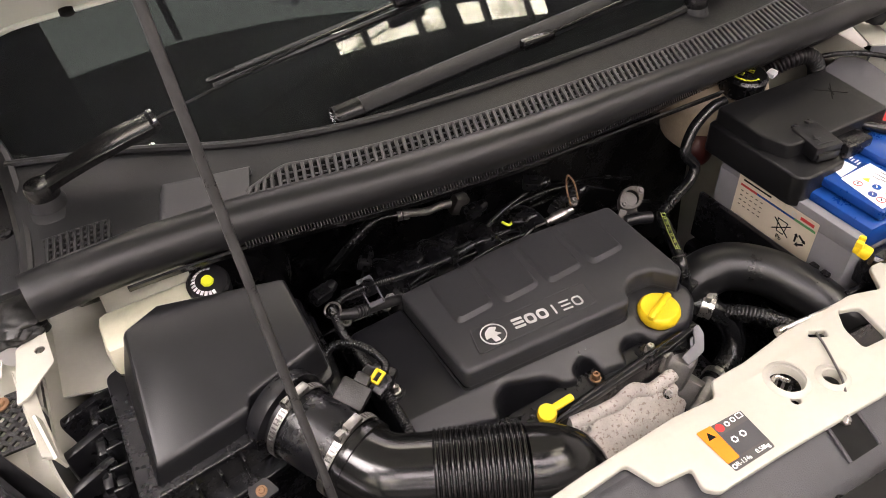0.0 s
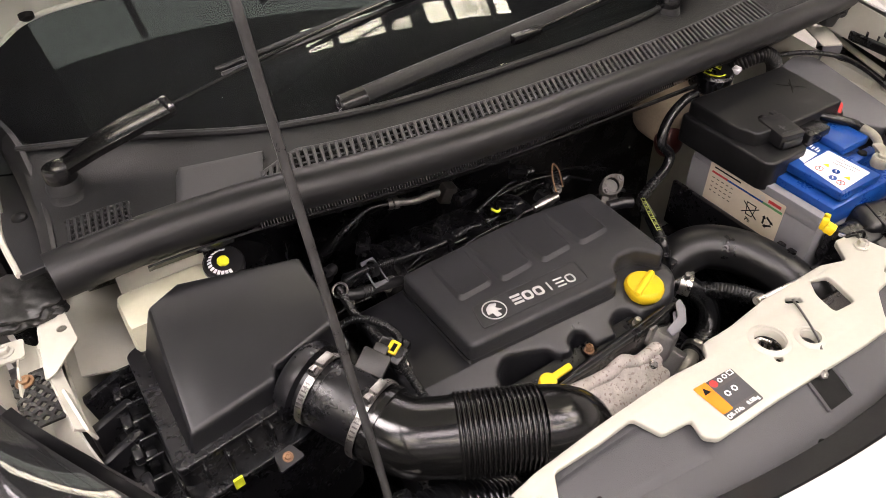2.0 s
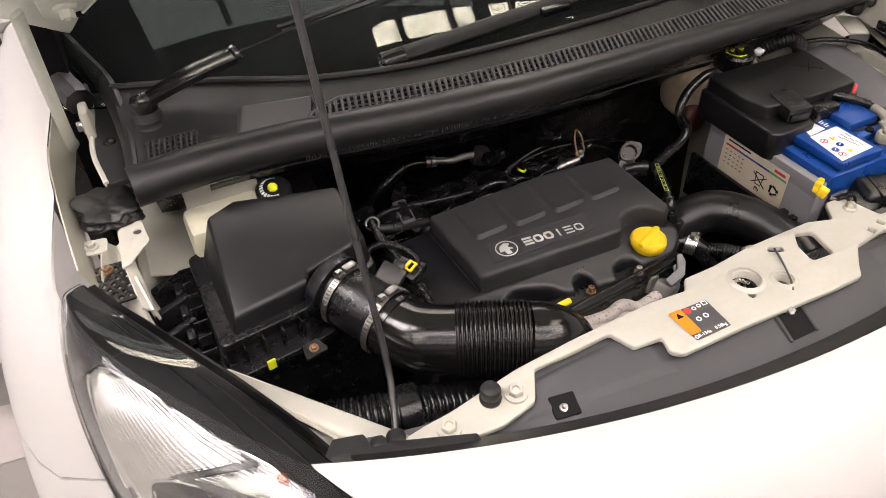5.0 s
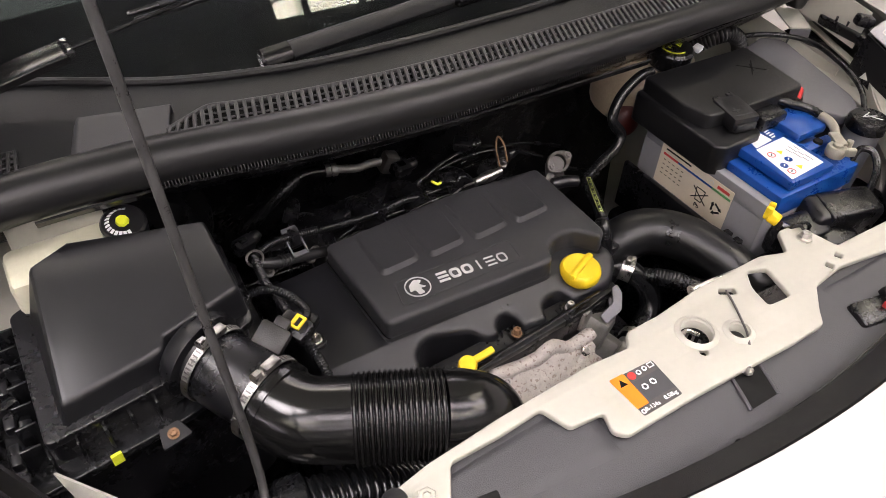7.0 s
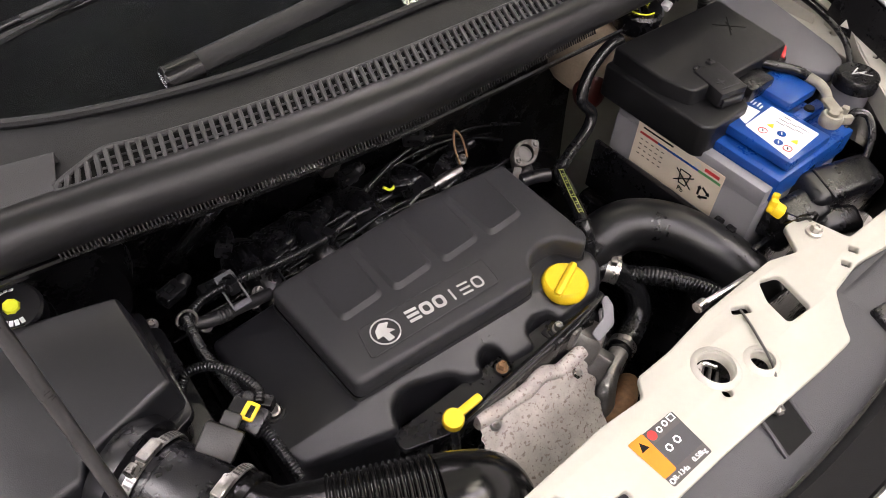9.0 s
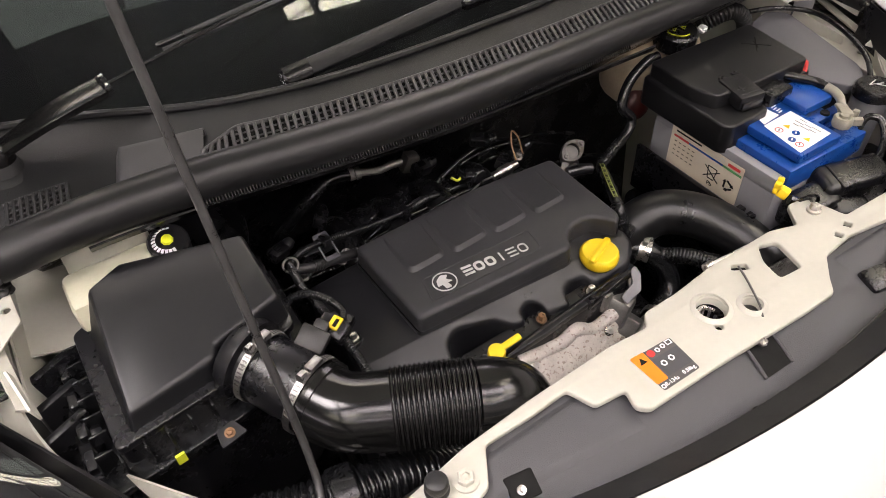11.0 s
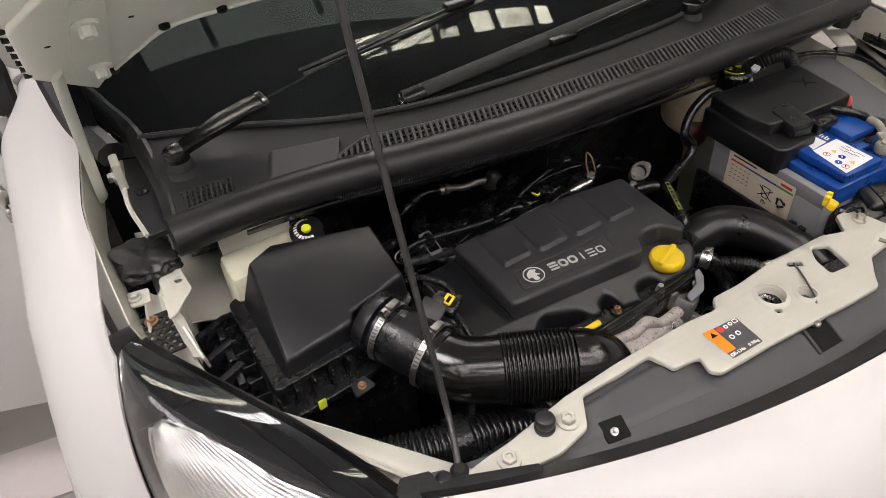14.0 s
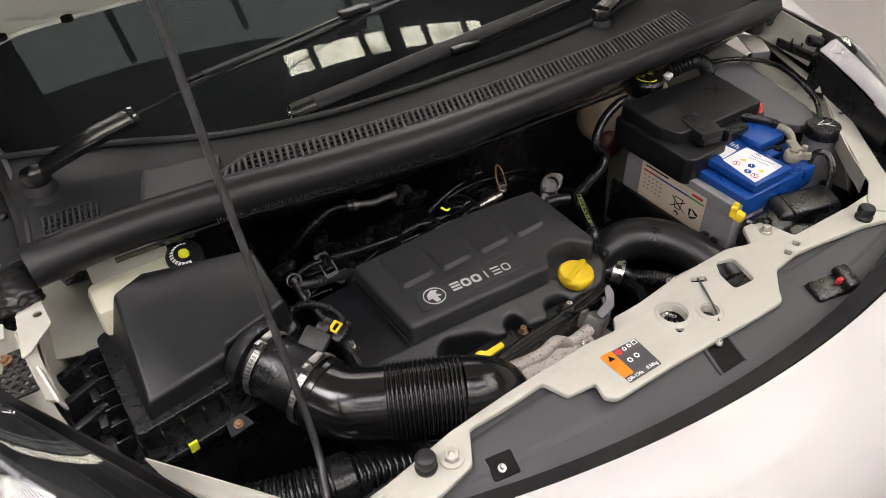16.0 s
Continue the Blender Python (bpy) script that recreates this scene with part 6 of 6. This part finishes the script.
box((0.21, 0.28, 0.44), (0.350, 0.243, 0.472), 0.01, bm=well), box((0.008, 0.27, 0.085), (0.252, 0.240, 0.752), 0.002, bm=well), box((0.20, 0.008, 0.10), (0.35, 0.112, 0.75), 0.002, bm=well)
sub("tray", well, BLACK, tray)
sub("front_shroud", box((0.112, 0.052, 0.072), (0.384, 0.104, 0.824), 0.012, (10, 0, -15), segments=4), BLACK, tray, "black insulating shroud")
sub("shroud_end", box((0.070, 0.050, 0.064), (0.316, 0.108, 0.814), 0.012, (14, -6, -8), segments=4), BLACK, tray)
sub("shroud_foot", box((0.060, 0.036, 0.050), (0.348, 0.074, 0.812), 0.010, (20, 4, -24), segments=4), BLACK, tray)
sub("shroud_rib", box((0.004, 0.046, 0.050), (0.350, 0.108, 0.836), 0.0015, (10, 0, -15)), BLACK, tray)
sub("shroud_lead", tube([(0.438, 0.140, 0.876), (0.452, 0.142, 0.892), (0.464, 0.130, 0.890), (0.456, 0.112, 0.874), (0.438, 0.100, 0.850)], 0.0036, 8), HOSE, tray)
sub("shroud_lead", tube([(0.450, 0.146, 0.874), (0.464, 0.148, 0.888), (0.476, 0.134, 0.886), (0.468, 0.114, 0.870), (0.450, 0.102, 0.846)], 0.0036, 8), HOSE, tray)
for y in (0.165, 0.147):
    sub("tray_clip", box((0.010, 0.012, 0.022), (0.249, y, 0.798), 0.002), BLACK, tray)

fuse = thing("fuse_box", "black fuse box cover clipped over the battery", "fuse box", (0.38, 0.34, 0.90))
foot = [(0.256, 0.394), (0.254, 0.232), (0.266, 0.222), (0.338, 0.224), (0.350, 0.256), (0.472, 0.258), (0.482, 0.392)]
top_edge = [(0.266, 0.393), (0.262, 0.310), (0.274, 0.268), (0.338, 0.262), (0.352, 0.262), (0.460, 0.262), (0.476, 0.388)]
cover = sub("cover", plate([rounded(foot, 0.008)], 0.860, 0.908, 0.004, res=3), FUSE, fuse, "worn black fuse cover skirt", 30)
sub("cover_top", plate([rounded(top_edge, 0.008)], 0.900, 0.930, 0.0035, res=3), FUSE, fuse, "flat black fuse cover top", 30)
sub("cover_rib", box((0.004, 0.09, 0.010), (0.2595, 0.325, 0.898), 0.0015), BLACK, fuse)
flap = box((0.042, 0.054, 0.022), (0.3205, 0.266, 0.9215), 0.003, (3, 0, -10))
sub("terminal_flap", flap, FUSE, fuse, "hinged black terminal flap")
for k in (-0.018, 0.018):
    sub("flap_hinge", box((0.010, 0.010, 0.010), (0.326 + 0.7 * k, 0.295, 0.928), 0.002), BLACK, fuse)
sub("flap_louvre", box((0.034, 0.004, 0.012), (0.3155, 0.2385, 0.916), 0.001, (0, 0, -10)), BLACK, fuse)
lettering("+", 0.026, pose(0.312, 0.258, 0.9328, 3, 0, -10), COVER, fuse)
sub("flap_line", box((0.030, 0.0016, 0.0012), (0.3165, 0.247, 0.9318), 0, (3, 0, -10)), COVER, fuse)
for a, w in ((45, 0.045), (-45, 0.045), (60, 0.02)):
    sub("chalk_stroke", box((w, 0.0014, 0.0005), (0.430, 0.335, 0.9304), 0, (0, 0, a)), INKSHADE, fuse)
sub("flap_arm", box((0.05, 0.03, 0.022), (0.375, 0.248, 0.908), 0.005), BLACK, fuse)
sub("red_lead", tube([(0.462, 0.262, 0.905), (0.472, 0.270, 0.915), (0.480, 0.28, 0.905)], 0.0035, 8), RED, fuse)
sub("main_lead", tube([(0.380, 0.262, 0.905), (0.408, 0.272, 0.914), (0.428, 0.250, 0.914), (0.446, 0.228, 0.911), (0.446, 0.212, 0.911)], 0.0066, 10), HOSE, fuse, "thick black battery lead")
relay = thing("relay_box", "flat grey plastic box lid beside the battery", "relay box", (0.57, 0.33, 0.70))
sub("lid", plate([rounded([(0.480, 0.268), (0.515, 0.209), (0.556, 0.218), (0.577, 0.243), (0.632, 0.424), (0.604, 0.450), (0.49, 0.42)], 0.010)], 0.872, 0.888, 0.003), LIDGREY, relay, "smooth grey lid")
sub("body", plate([rounded([(0.485, 0.27), (0.519, 0.216), (0.553, 0.224), (0.570, 0.248), (0.624, 0.423), (0.60, 0.444), (0.494, 0.416)], 0.010)], 0.62, 0.873), BLACK, relay)

# ---- coolant tank ----
coolant = thing("coolant_tank", "translucent coolant expansion tank with a black cap", "coolant tank", (0.34, 0.46, 0.66))
tank = bmesh.new()
bmesh.ops.create_uvsphere(tank, u_segments=32, v_segments=20, radius=1)
for v in tank.verts:
    k = (abs(v.co.x) ** 3 + abs(v.co.y) ** 3 + abs(v.co.z) ** 3) ** (-1 / 3)
    v.co = V((0.372 + 0.088 * v.co.x * k, 0.488 + 0.060 * v.co.y * k, 0.848 + 0.064 * v.co.z * k))
sub("tank", tank, TANK, coolant, "cloudy amber white tank")
low_half = bmesh.new()
bmesh.ops.create_uvsphere(low_half, u_segments=28, v_segments=16, radius=1)
for v in low_half.verts:
    v.co = V((0.308 + 0.026 * v.co.x, 0.448 + 0.024 * v.co.y, 0.812 + 0.032 * v.co.z))
sub("lower_bulb", low_half, PINK, coolant, "red coolant showing through")
cap = sub("cap", lathe([(0, 0.014), (0.030, 0.014), (0.034, 0.010), (0.034, -0.014), (0.028, -0.020), (0, -0.020)], (0.365, 0.437, 0.921), (6, 0, 0), 40), BLACK, coolant, "ribbed black pressure cap")
under(part("cap_print", tube([(0.365 + 0.022 * math.cos(a), 0.4355 + 0.022 * math.sin(a), 0.9355 + 0.0022 * math.sin(a)) for a in (math.radians(20 * k) for k in range(1, 15))], 0.0012, 6, 0), LIME, None, "yellow printed ring"), cap)
for x, y in ((0.357, 0.437), (0.374, 0.433)):
    under(part("cap_symbol", plate([circle(x, y, 0.0065, 3), circle(x, y, 0.0045, 3)], 0.9352, 0.9362), LIME), cap)
sub("spout", lathe([(0.026, -0.05), (0.026, 0.0), (0.02, 0.0), (0.02, -0.05)], (0.365, 0.437, 0.92), (6, 0, 0)), TANK, coolant)
sub("foam_tab", box((0.018, 0.014, 0.009), (0.410, 0.425, 0.925), 0.003, (10, 0, 20)), WHITE, coolant)

# ---- washer filler ----
washer = thing("washer_filler", "grey washer filler neck with a printed black cap", "washer filler", (0.535, 0.175, 0.74))
sub("neck", lathe([(0.020, -0.16), (0.022, -0.05), (0.025, -0.03), (0.025, 0.0), (0, 0)], (0.527, 0.183, 0.884), seg=28), CASE, washer, "grey translucent filler neck")
cap = sub("cap", lathe([(0, 0.012), (0.026, 0.012), (0.029, 0.008), (0.029, -0.006), (0, -0.006)], (0.527, 0.183, 0.888), seg=36), BLACK, washer, "black snap cap")
for k in range(3):
    under(part("cap_print", box((0.020, 0.0018, 0.0006), (0.527 + 0.002 * k, 0.190 - 0.006 * k, 0.9002), 0, (0, 0, 10 - 35 * k)), PRINT), cap)

# ---- hoses and wiring ----


def hose(name, label, category, path, r, mat=HOSE, rib=0.0, pitch=0.006, group=""):
    ob = part(name, ribbed(path, r, rib, pitch, 12) if rib else tube(path, r, 14), mat)
    return tagged(ob, label, category, group)


hose("vent_hose", "thin black coolant vent hose with a bend", "hose", [(0.292, 0.404, 0.925), (0.266, 0.402, 0.924), (0.226, 0.392, 0.908), (0.206, 0.380, 0.880), (0.222, 0.372, 0.856), (0.208, 0.364, 0.838), (0.170, 0.352, 0.830), (0.140, 0.340, 0.826)], 0.0078)
marked = thing("marked_hose", "black coolant hose with yellow printed marking", "hose", (0.11, 0.28, 0.80))
sub("hose", tube([(0.146, 0.343, 0.827), (0.132, 0.334, 0.825), (0.115, 0.300, 0.828), (0.093, 0.254, 0.826), (0.090, 0.240, 0.812), (0.092, 0.232, 0.785), (0.096, 0.232, 0.755)], 0.0082), HOSE, marked)
sub("end_sleeve", ribbed([(0.094, 0.257, 0.827), (0.090, 0.246, 0.819), (0.090, 0.238, 0.806)], 0.0095, 0.0012, 0.004, 12), BLACK, marked)
sub("end_plug", box((0.020, 0.022, 0.030), (0.098, 0.238, 0.782), 0.004, (10, 12, 20)), BLACK, marked)
marks = spline([(0.136, 0.338, 0.8255), (0.115, 0.300, 0.828), (0.097, 0.262, 0.828)], 10)
for k, (p, q) in enumerate(zip(marks[1:-1], marks[2:])):
    turn_of = math.degrees(math.atan2(q.y - p.y, q.x - p.x))
    at = p + V((-0.0035, -0.0030, 0.0086))
    sub("printed_bar", box((0.0046, 0.0007, 0.0010), at + V((-0.0024, 0.0014, -0.0004)), 0, (0, -20, turn_of)), PALELIME, marked)
    sub("printed_bar", box((0.0046, 0.0007, 0.0010), at + V((0.0022, -0.0014, -0.0004)), 0, (0, -20, turn_of)), PALELIME, marked)
    if k % 3 != 1:
        sub("printed_bar", box((0.0008, 0.0026, 0.0010), at + V((0, 0, -0.0002)), 0, (0, -20, turn_of + (12 if k % 2 else -18))), PALELIME, marked)
hose("bottom_hose", "black rubber radiator hose with spring clamp", "hose", [(0.100, 0.236, 0.752), (0.123, 0.216, 0.752), (0.143, 0.190, 0.730), (0.138, 0.168, 0.705), (0.114, 0.156, 0.692), (0.088, 0.148, 0.691), (0.076, 0.143, 0.692)], 0.0160)
clip = thing("spring_clamp", "bright steel spring hose clamp", "hose clamp", (0.10, 0.212, 0.77))
band = lathe([(0.0160, -0.0085), (0.0176, -0.0085), (0.0176, 0.0085), (0.0160, 0.0085)], seg=28)
bmesh.ops.transform(band, matrix=Matrix.Translation((0.123, 0.216, 0.752)) @ V((0.021, -0.028, -0.004)).to_track_quat("Z", "Y").to_matrix().to_4x4(), verts=band.verts)
sub("band", band, STEEL, clip)
sub("ears", box((0.014, 0.008, 0.007), (0.121, 0.214, 0.772), 0.002, (0, 10, 40)), STEEL, clip)
sub("ears", box((0.006, 0.018, 0.004), (0.127, 0.219, 0.771), 0.001, (0, 10, 40)), STEEL, clip)
lower_clip = thing("spring_clamp", "bright steel spring clamp on the coolant stub", "hose clamp", (0.085, 0.146, 0.70))
band = lathe([(0.0164, -0.005), (0.0178, -0.005), (0.0178, 0.005), (0.0164, 0.005)], seg=28)
bmesh.ops.transform(band, matrix=Matrix.Translation((0.088, 0.148, 0.691)) @ V((-0.026, -0.008, 0)).to_track_quat("Z", "Y").to_matrix().to_4x4(), verts=band.verts)
sub("band", band, STEEL, lower_clip)
sub("ears", box((0.008, 0.012, 0.006), (0.088, 0.146, 0.711), 0.002, (0, 0, 20)), STEEL, lower_clip)
hose("intercooler_pipe", "large glossy black intercooler pipe", "pipe", [(0.10, 0.250, 0.735), (0.130, 0.250, 0.770), (0.172, 0.238, 0.785), (0.212, 0.195, 0.785), (0.236, 0.135, 0.772), (0.246, 0.085, 0.745), (0.248, 0.06, 0.68)], 0.034, PIPE)
hose("thin_hose", "slim black ribbed hose in front of the engine", "hose", [(0.140, 0.200, 0.745), (0.165, 0.165, 0.755), (0.195, 0.115, 0.755), (0.215, 0.07, 0.735), (0.22, 0.05, 0.69)], 0.0125, HOSE, 0.0006, 0.0046)
pin = thing("bonnet_cable", "short steel cable end beside the crossmember", "cable", (0.10, 0.07, 0.86))
sub("cable", tube([(0.070, 0.075, 0.868), (0.10, 0.070, 0.874), (0.14, 0.066, 0.876)], 0.0035, 8), STEEL, pin)
sub("nipple", lathe([(0, -0.006), (0.006, -0.006), (0.006, 0.006), (0, 0.006)], (0.070, 0.075, 0.868), (0, 90, 0), 12), STEEL, pin)
loom = [(-0.349, 0.383, 0.855), (-0.322, 0.396, 0.855), (-0.285, 0.401, 0.850), (-0.229, 0.404, 0.840), (-0.166, 0.417, 0.825), (-0.116, 0.439, 0.810), (-0.081, 0.456, 0.790)]
hose("wiring_conduit", "black corrugated wiring conduit behind the engine cover", "wiring conduit", loom, 0.0052, HOSE, 0.0010, 0.0030, "wiring conduits")
hose("wiring_conduit", "black corrugated wiring conduit running down the engine", "wiring conduit", [(-0.349, 0.383, 0.855), (-0.354, 0.330, 0.862), (-0.351, 0.292, 0.868), (-0.348, 0.235, 0.868), (-0.345, 0.199, 0.862), (-0.343, 0.171, 0.850)], 0.0055, HOSE, 0.0010, 0.0030, "wiring conduits")
hose("wiring_conduit", "thin black corrugated wiring loop by the airflow sensor", "wiring conduit", [(-0.397, 0.288, 0.860), (-0.380, 0.311, 0.870), (-0.359, 0.301, 0.880), (-0.343, 0.275, 0.885), (-0.336, 0.250, 0.885), (-0.342, 0.236, 0.886)], 0.0050, HOSE, 0.0006, 0.0036, "wiring conduits")
hose("breather_hose", "short black breather hose into the cam cover", "hose", [(-0.347, 0.381, 0.845), (-0.325, 0.377, 0.840), (-0.294, 0.383, 0.830), (-0.256, 0.392, 0.815)], 0.0070, RIM)
hose("hose_collar", "short ribbed collar on the breather hose", "hose", [(-0.322, 0.3775, 0.8395), (-0.306, 0.380, 0.834)], 0.0082, RIM, 0.0010, 0.0042)
clasp = thing("conduit_bracket", "bent grey wire bracket holding the wiring conduit", "bracket", (-0.293, 0.392, 0.845))
for x in (-0.303, -0.284):
    sub("leg", box((0.0022, 0.040, 0.003), (x, 0.393, 0.848), 0.0006, (14, 0, 0)), LIDGREY, clasp)
for y, z in ((0.412, 0.853), (0.375, 0.843)):
    sub("band", box((0.020, 0.0065, 0.0022), (-0.2935, y, z), 0.0006, (14, 0, 4)), LIDGREY, clasp)
plug = thing("sensor_plug", "black wiring plug with a yellow locking clip", "wiring plug", (-0.352, 0.232, 0.885))
sub("plug_body", box((0.024, 0.034, 0.020), (-0.356, 0.230, 0.886), 0.003, (10, -15, 28)), BLACK, plug)
clip = box((0.015, 0.004, 0.006), (-0.355, 0.231, 0.8965), 0.001, (10, -15, 28))
box((0.015, 0.003, 0.005), (-0.351, 0.223, 0.8965), 0.001, (10, -15, 28), bm=clip)
for k in (-0.0065, 0.0065):
    box((0.003, 0.010, 0.005), (-0.353 + k, 0.227 + k * 0.5, 0.8965), 0.001, (10, -15, 28), bm=clip)
sub("lock_clip", clip, YELLOW, plug, "yellow locking clip")
sub("plug_tail", box((0.014, 0.03, 0.014), (-0.340, 0.243, 0.878), 0.004, (0, 0, 40)), BLACK, plug)
ringclip = part("loom_ring", tube([(-0.349 + 0.010 * math.cos(a), 0.380 + 0.005 * math.sin(a), 0.856 + 0.008 * math.sin(a)) for a in (math.radians(24 * k) for k in range(16))], 0.0016, 6, 0), STEEL)
tagged(ringclip, "bright ring holding two wiring conduits", "cable clip")
for x, y, z, a in ((-0.292, 0.399, 0.850, 5), (-0.162, 0.418, 0.824, 20)):
    tagged(part("loom_clip", box((0.012, 0.016, 0.018), (x, y, z), 0.002, (0, 0, a)), BLACK), "black plastic clip on the wiring conduit", "cable clip", "loom clips")
pipe = thing("fuel_pipe", "dull metal pipe with a square end behind the engine", "pipe", (-0.10, 0.64, 0.70))
sub("pipe", tube([(-0.165, 0.606, 0.770), (-0.150, 0.602, 0.770), (-0.119, 0.588, 0.770), (-0.095, 0.586, 0.772), (-0.075, 0.582, 0.772)], 0.0068, 14), ALLOY, pipe)
sub("rubber_hose", tube([(-0.300, 0.610, 0.700), (-0.250, 0.605, 0.745), (-0.200, 0.610, 0.770), (-0.155, 0.603, 0.770)], 0.0095, 14), HOSE, pipe)
sub("end_block", box((0.026, 0.022, 0.036), (-0.066, 0.578, 0.770), 0.005, (10, 20, 0)), DULL, pipe)
for k in (0, 0.010):
    sub("sleeve", lathe([(0.0075, -0.004), (0.0105, -0.004), (0.0105, 0.004), (0.0075, 0.004)], (-0.160 + k, 0.604 - 0.3 * k, 0.770), (0, 90, -10)), ALLOY, pipe)
random.seed(4)
for k in range(22):
    x0, y0, z0 = -0.36 + 0.02 * k, 0.43 + 0.10 * random.random(), 0.735 + 0.045 * random.random()
    rise, drift = random.uniform(0.01, 0.035), random.uniform(-0.03, 0.05)
    run = [(x0 + 0.05 * j, y0 + drift * j / 4, z0 + rise * math.sin(math.pi * j / 4) - 0.006 * j) for j in range(5)]
    hose("engine_wire", "thin black wire or pipe deep behind the engine", "wire", run, random.choice((0.002, 0.003, 0.0045, 0.006)), HOSE, group="engine wires")
for x, y, z, a in ((-0.215, 0.452, 0.800, 20), (-0.02, 0.470, 0.790, -15), (0.04, 0.455, 0.800, 30), (-0.30, 0.455, 0.790, 5), (-0.14, 0.475, 0.800, 40), (-0.085, 0.50, 0.815, 10), (0.03, 0.51, 0.815, -30), (-0.26, 0.50, 0.80, 60), (0.075, 0.47, 0.80, 0), (-0.34, 0.47, 0.80, 25)):
    sock = thing("engine_connector", "black wiring connector deep behind the engine", "wiring plug", (x, y, z), "engine connectors")
    sub("shell", box((0.030, 0.020, 0.018), (x, y, z), 0.003, (15, 8, a)), BLACK, sock)
    sub("collar", lathe([(0, -0.010), (0.008, -0.010), (0.009, 0.004), (0.006, 0.010), (0, 0.010)], (x + 0.018 * math.cos(math.radians(a)), y + 0.018 * math.sin(math.radians(a)), z), (0, 80, a), 14), BLACK, sock)
    sub("latch", box((0.012, 0.008, 0.003), (x, y - 0.002, z + 0.0105), 0.001, (15, 8, a)), HOSE, sock)
for x, y, z in ((-0.330, 0.405, 0.800), (-0.262, 0.412, 0.800), (-0.275, 0.398, 0.806), (0.055, 0.44, 0.812), (-0.375, 0.45, 0.79)):
    tagged(part("manifold_bolt", hexbolt((x, y, z), 0.0050, 0.010, (20, 10, 0)), ALLOY), "dull steel bolt head behind the engine cover", "bolt", "manifold bolts")
hose("clip_ring", "yellow clip on a pipe behind the engine", "pipe clip", [(-0.050, 0.470, 0.800), (-0.041, 0.465, 0.794), (-0.030, 0.468, 0.797)], 0.0022, LIME)
hose("wing_cable", "black cable clipped along the inner wing", "cable", [(0.545, 0.470, 0.890), (0.584, 0.439, 0.902), (0.616, 0.409, 0.905), (0.634, 0.370, 0.905), (0.617, 0.305, 0.905), (0.583, 0.243, 0.903), (0.556, 0.210, 0.890), (0.548, 0.196, 0.860)], 0.0042)
hose("breather_bellows", "fat black corrugated breather by the coolant tank", "hose", [(0.455, 0.470, 0.895), (0.485, 0.452, 0.915), (0.515, 0.446, 0.915), (0.535, 0.440, 0.895), (0.540, 0.435, 0.86)], 0.014, RUBBER, 0.0025, 0.006)
yellow = thing("yellow_connector", "bright yellow connector above the crossmember", "wiring plug", (0.22, 0.09, 0.86))
shell = box((0.016, 0.014, 0.013), (0.219, 0.098, 0.897), 0.003, (15, 10, 20))
box((0.020, 0.007, 0.010), (0.214, 0.105, 0.903), 0.002, (0, 0, 20), bm=shell), box((0.007, 0.009, 0.010), (0.209, 0.102, 0.910), 0.002, (0, 0, 20), bm=shell), box((0.006, 0.008, 0.009), (0.220, 0.107, 0.910), 0.002, (0, 0, 20), bm=shell)
sub("shell", shell, YELLOW, yellow)
sub("wires", tube([(0.224, 0.090, 0.888), (0.236, 0.075, 0.880), (0.240, 0.06, 0.85), (0.235, 0.05, 0.80)], 0.007, 8), HOSE, yellow)
for k in range(2):
    sub("wire_loop", tube([(0.218 + 0.012 * k, 0.084, 0.886), (0.228 + 0.012 * k, 0.070, 0.902), (0.238 + 0.012 * k, 0.068, 0.888), (0.236 + 0.01 * k, 0.074, 0.86)], 0.0022, 6), BLACK, yellow)

# ---- refrigerant sticker ----
S = pose(0.003, -0.006, 0.8962)
sticker = tagged(part("refrigerant_label", plate([rounded([(-0.124, 0.016), (-0.070, 0.015), (-0.072, -0.030), (-0.121, -0.031)], 0.002)], 0, 0.0005, m=S), STICKER), "dark grey refrigerant label with an orange warning edge", "label")
under(part("warning_edge", plate([rounded([(-0.1245, 0.0165), (-0.107, 0.0162), (-0.1075, -0.022), (-0.1222, -0.022)], 0.001, 1)], 0.0006, 0.0009, m=S), ORANGE), sticker)
under(part("warning_triangle", plate([[(-0.120, 0.004), (-0.111, 0.004), (-0.1155, 0.012)]], 0.001, 0.0013, m=S), INKSHADE), sticker)
under(part("red_disc", plate([circle(-0.101, 0.010, 0.0045, 20)], 0.0006, 0.0009, m=S), RED), sticker)
for x, y in ((-0.092, 0.010), (-0.084, 0.011)):
    under(part("symbol", plate([circle(x, y, 0.003, 8), circle(x, y, 0.0016, 8)], 0.0006, 0.0009, m=S), WHITE), sticker)
under(part("book_symbol", plate([quad(-0.0755, 0.0115, 0.007, 0.006), quad(-0.0755, 0.0115, 0.005, 0.004)], 0.0006, 0.0009, m=S), WHITE), sticker)
under(part("inner_field", plate([quad(-0.0885, -0.0085, 0.034, 0.024)], 0.0005, 0.0007, m=S), SHIELD), sticker)
for x, y in ((-0.098, -0.006), (-0.087, -0.005)):
    under(part("snowflake", plate([circle(x, y, 0.0038, 6), circle(x, y, 0.0022, 6)], 0.0008, 0.0011, m=S), WHITE), sticker)
lettering("R-134a", 0.0062, S @ pose(-0.107, -0.0265, 0.0008), WHITE, sticker)
lettering("0.58kg", 0.0062, S @ pose(-0.083, -0.0255, 0.0008), WHITE, sticker)
under(part("snowflake", plate([circle(-0.1185, -0.0268, 0.0028, 6), circle(-0.1185, -0.0268, 0.0015, 6)], 0.0006, 0.0010, m=S), WHITE), sticker)
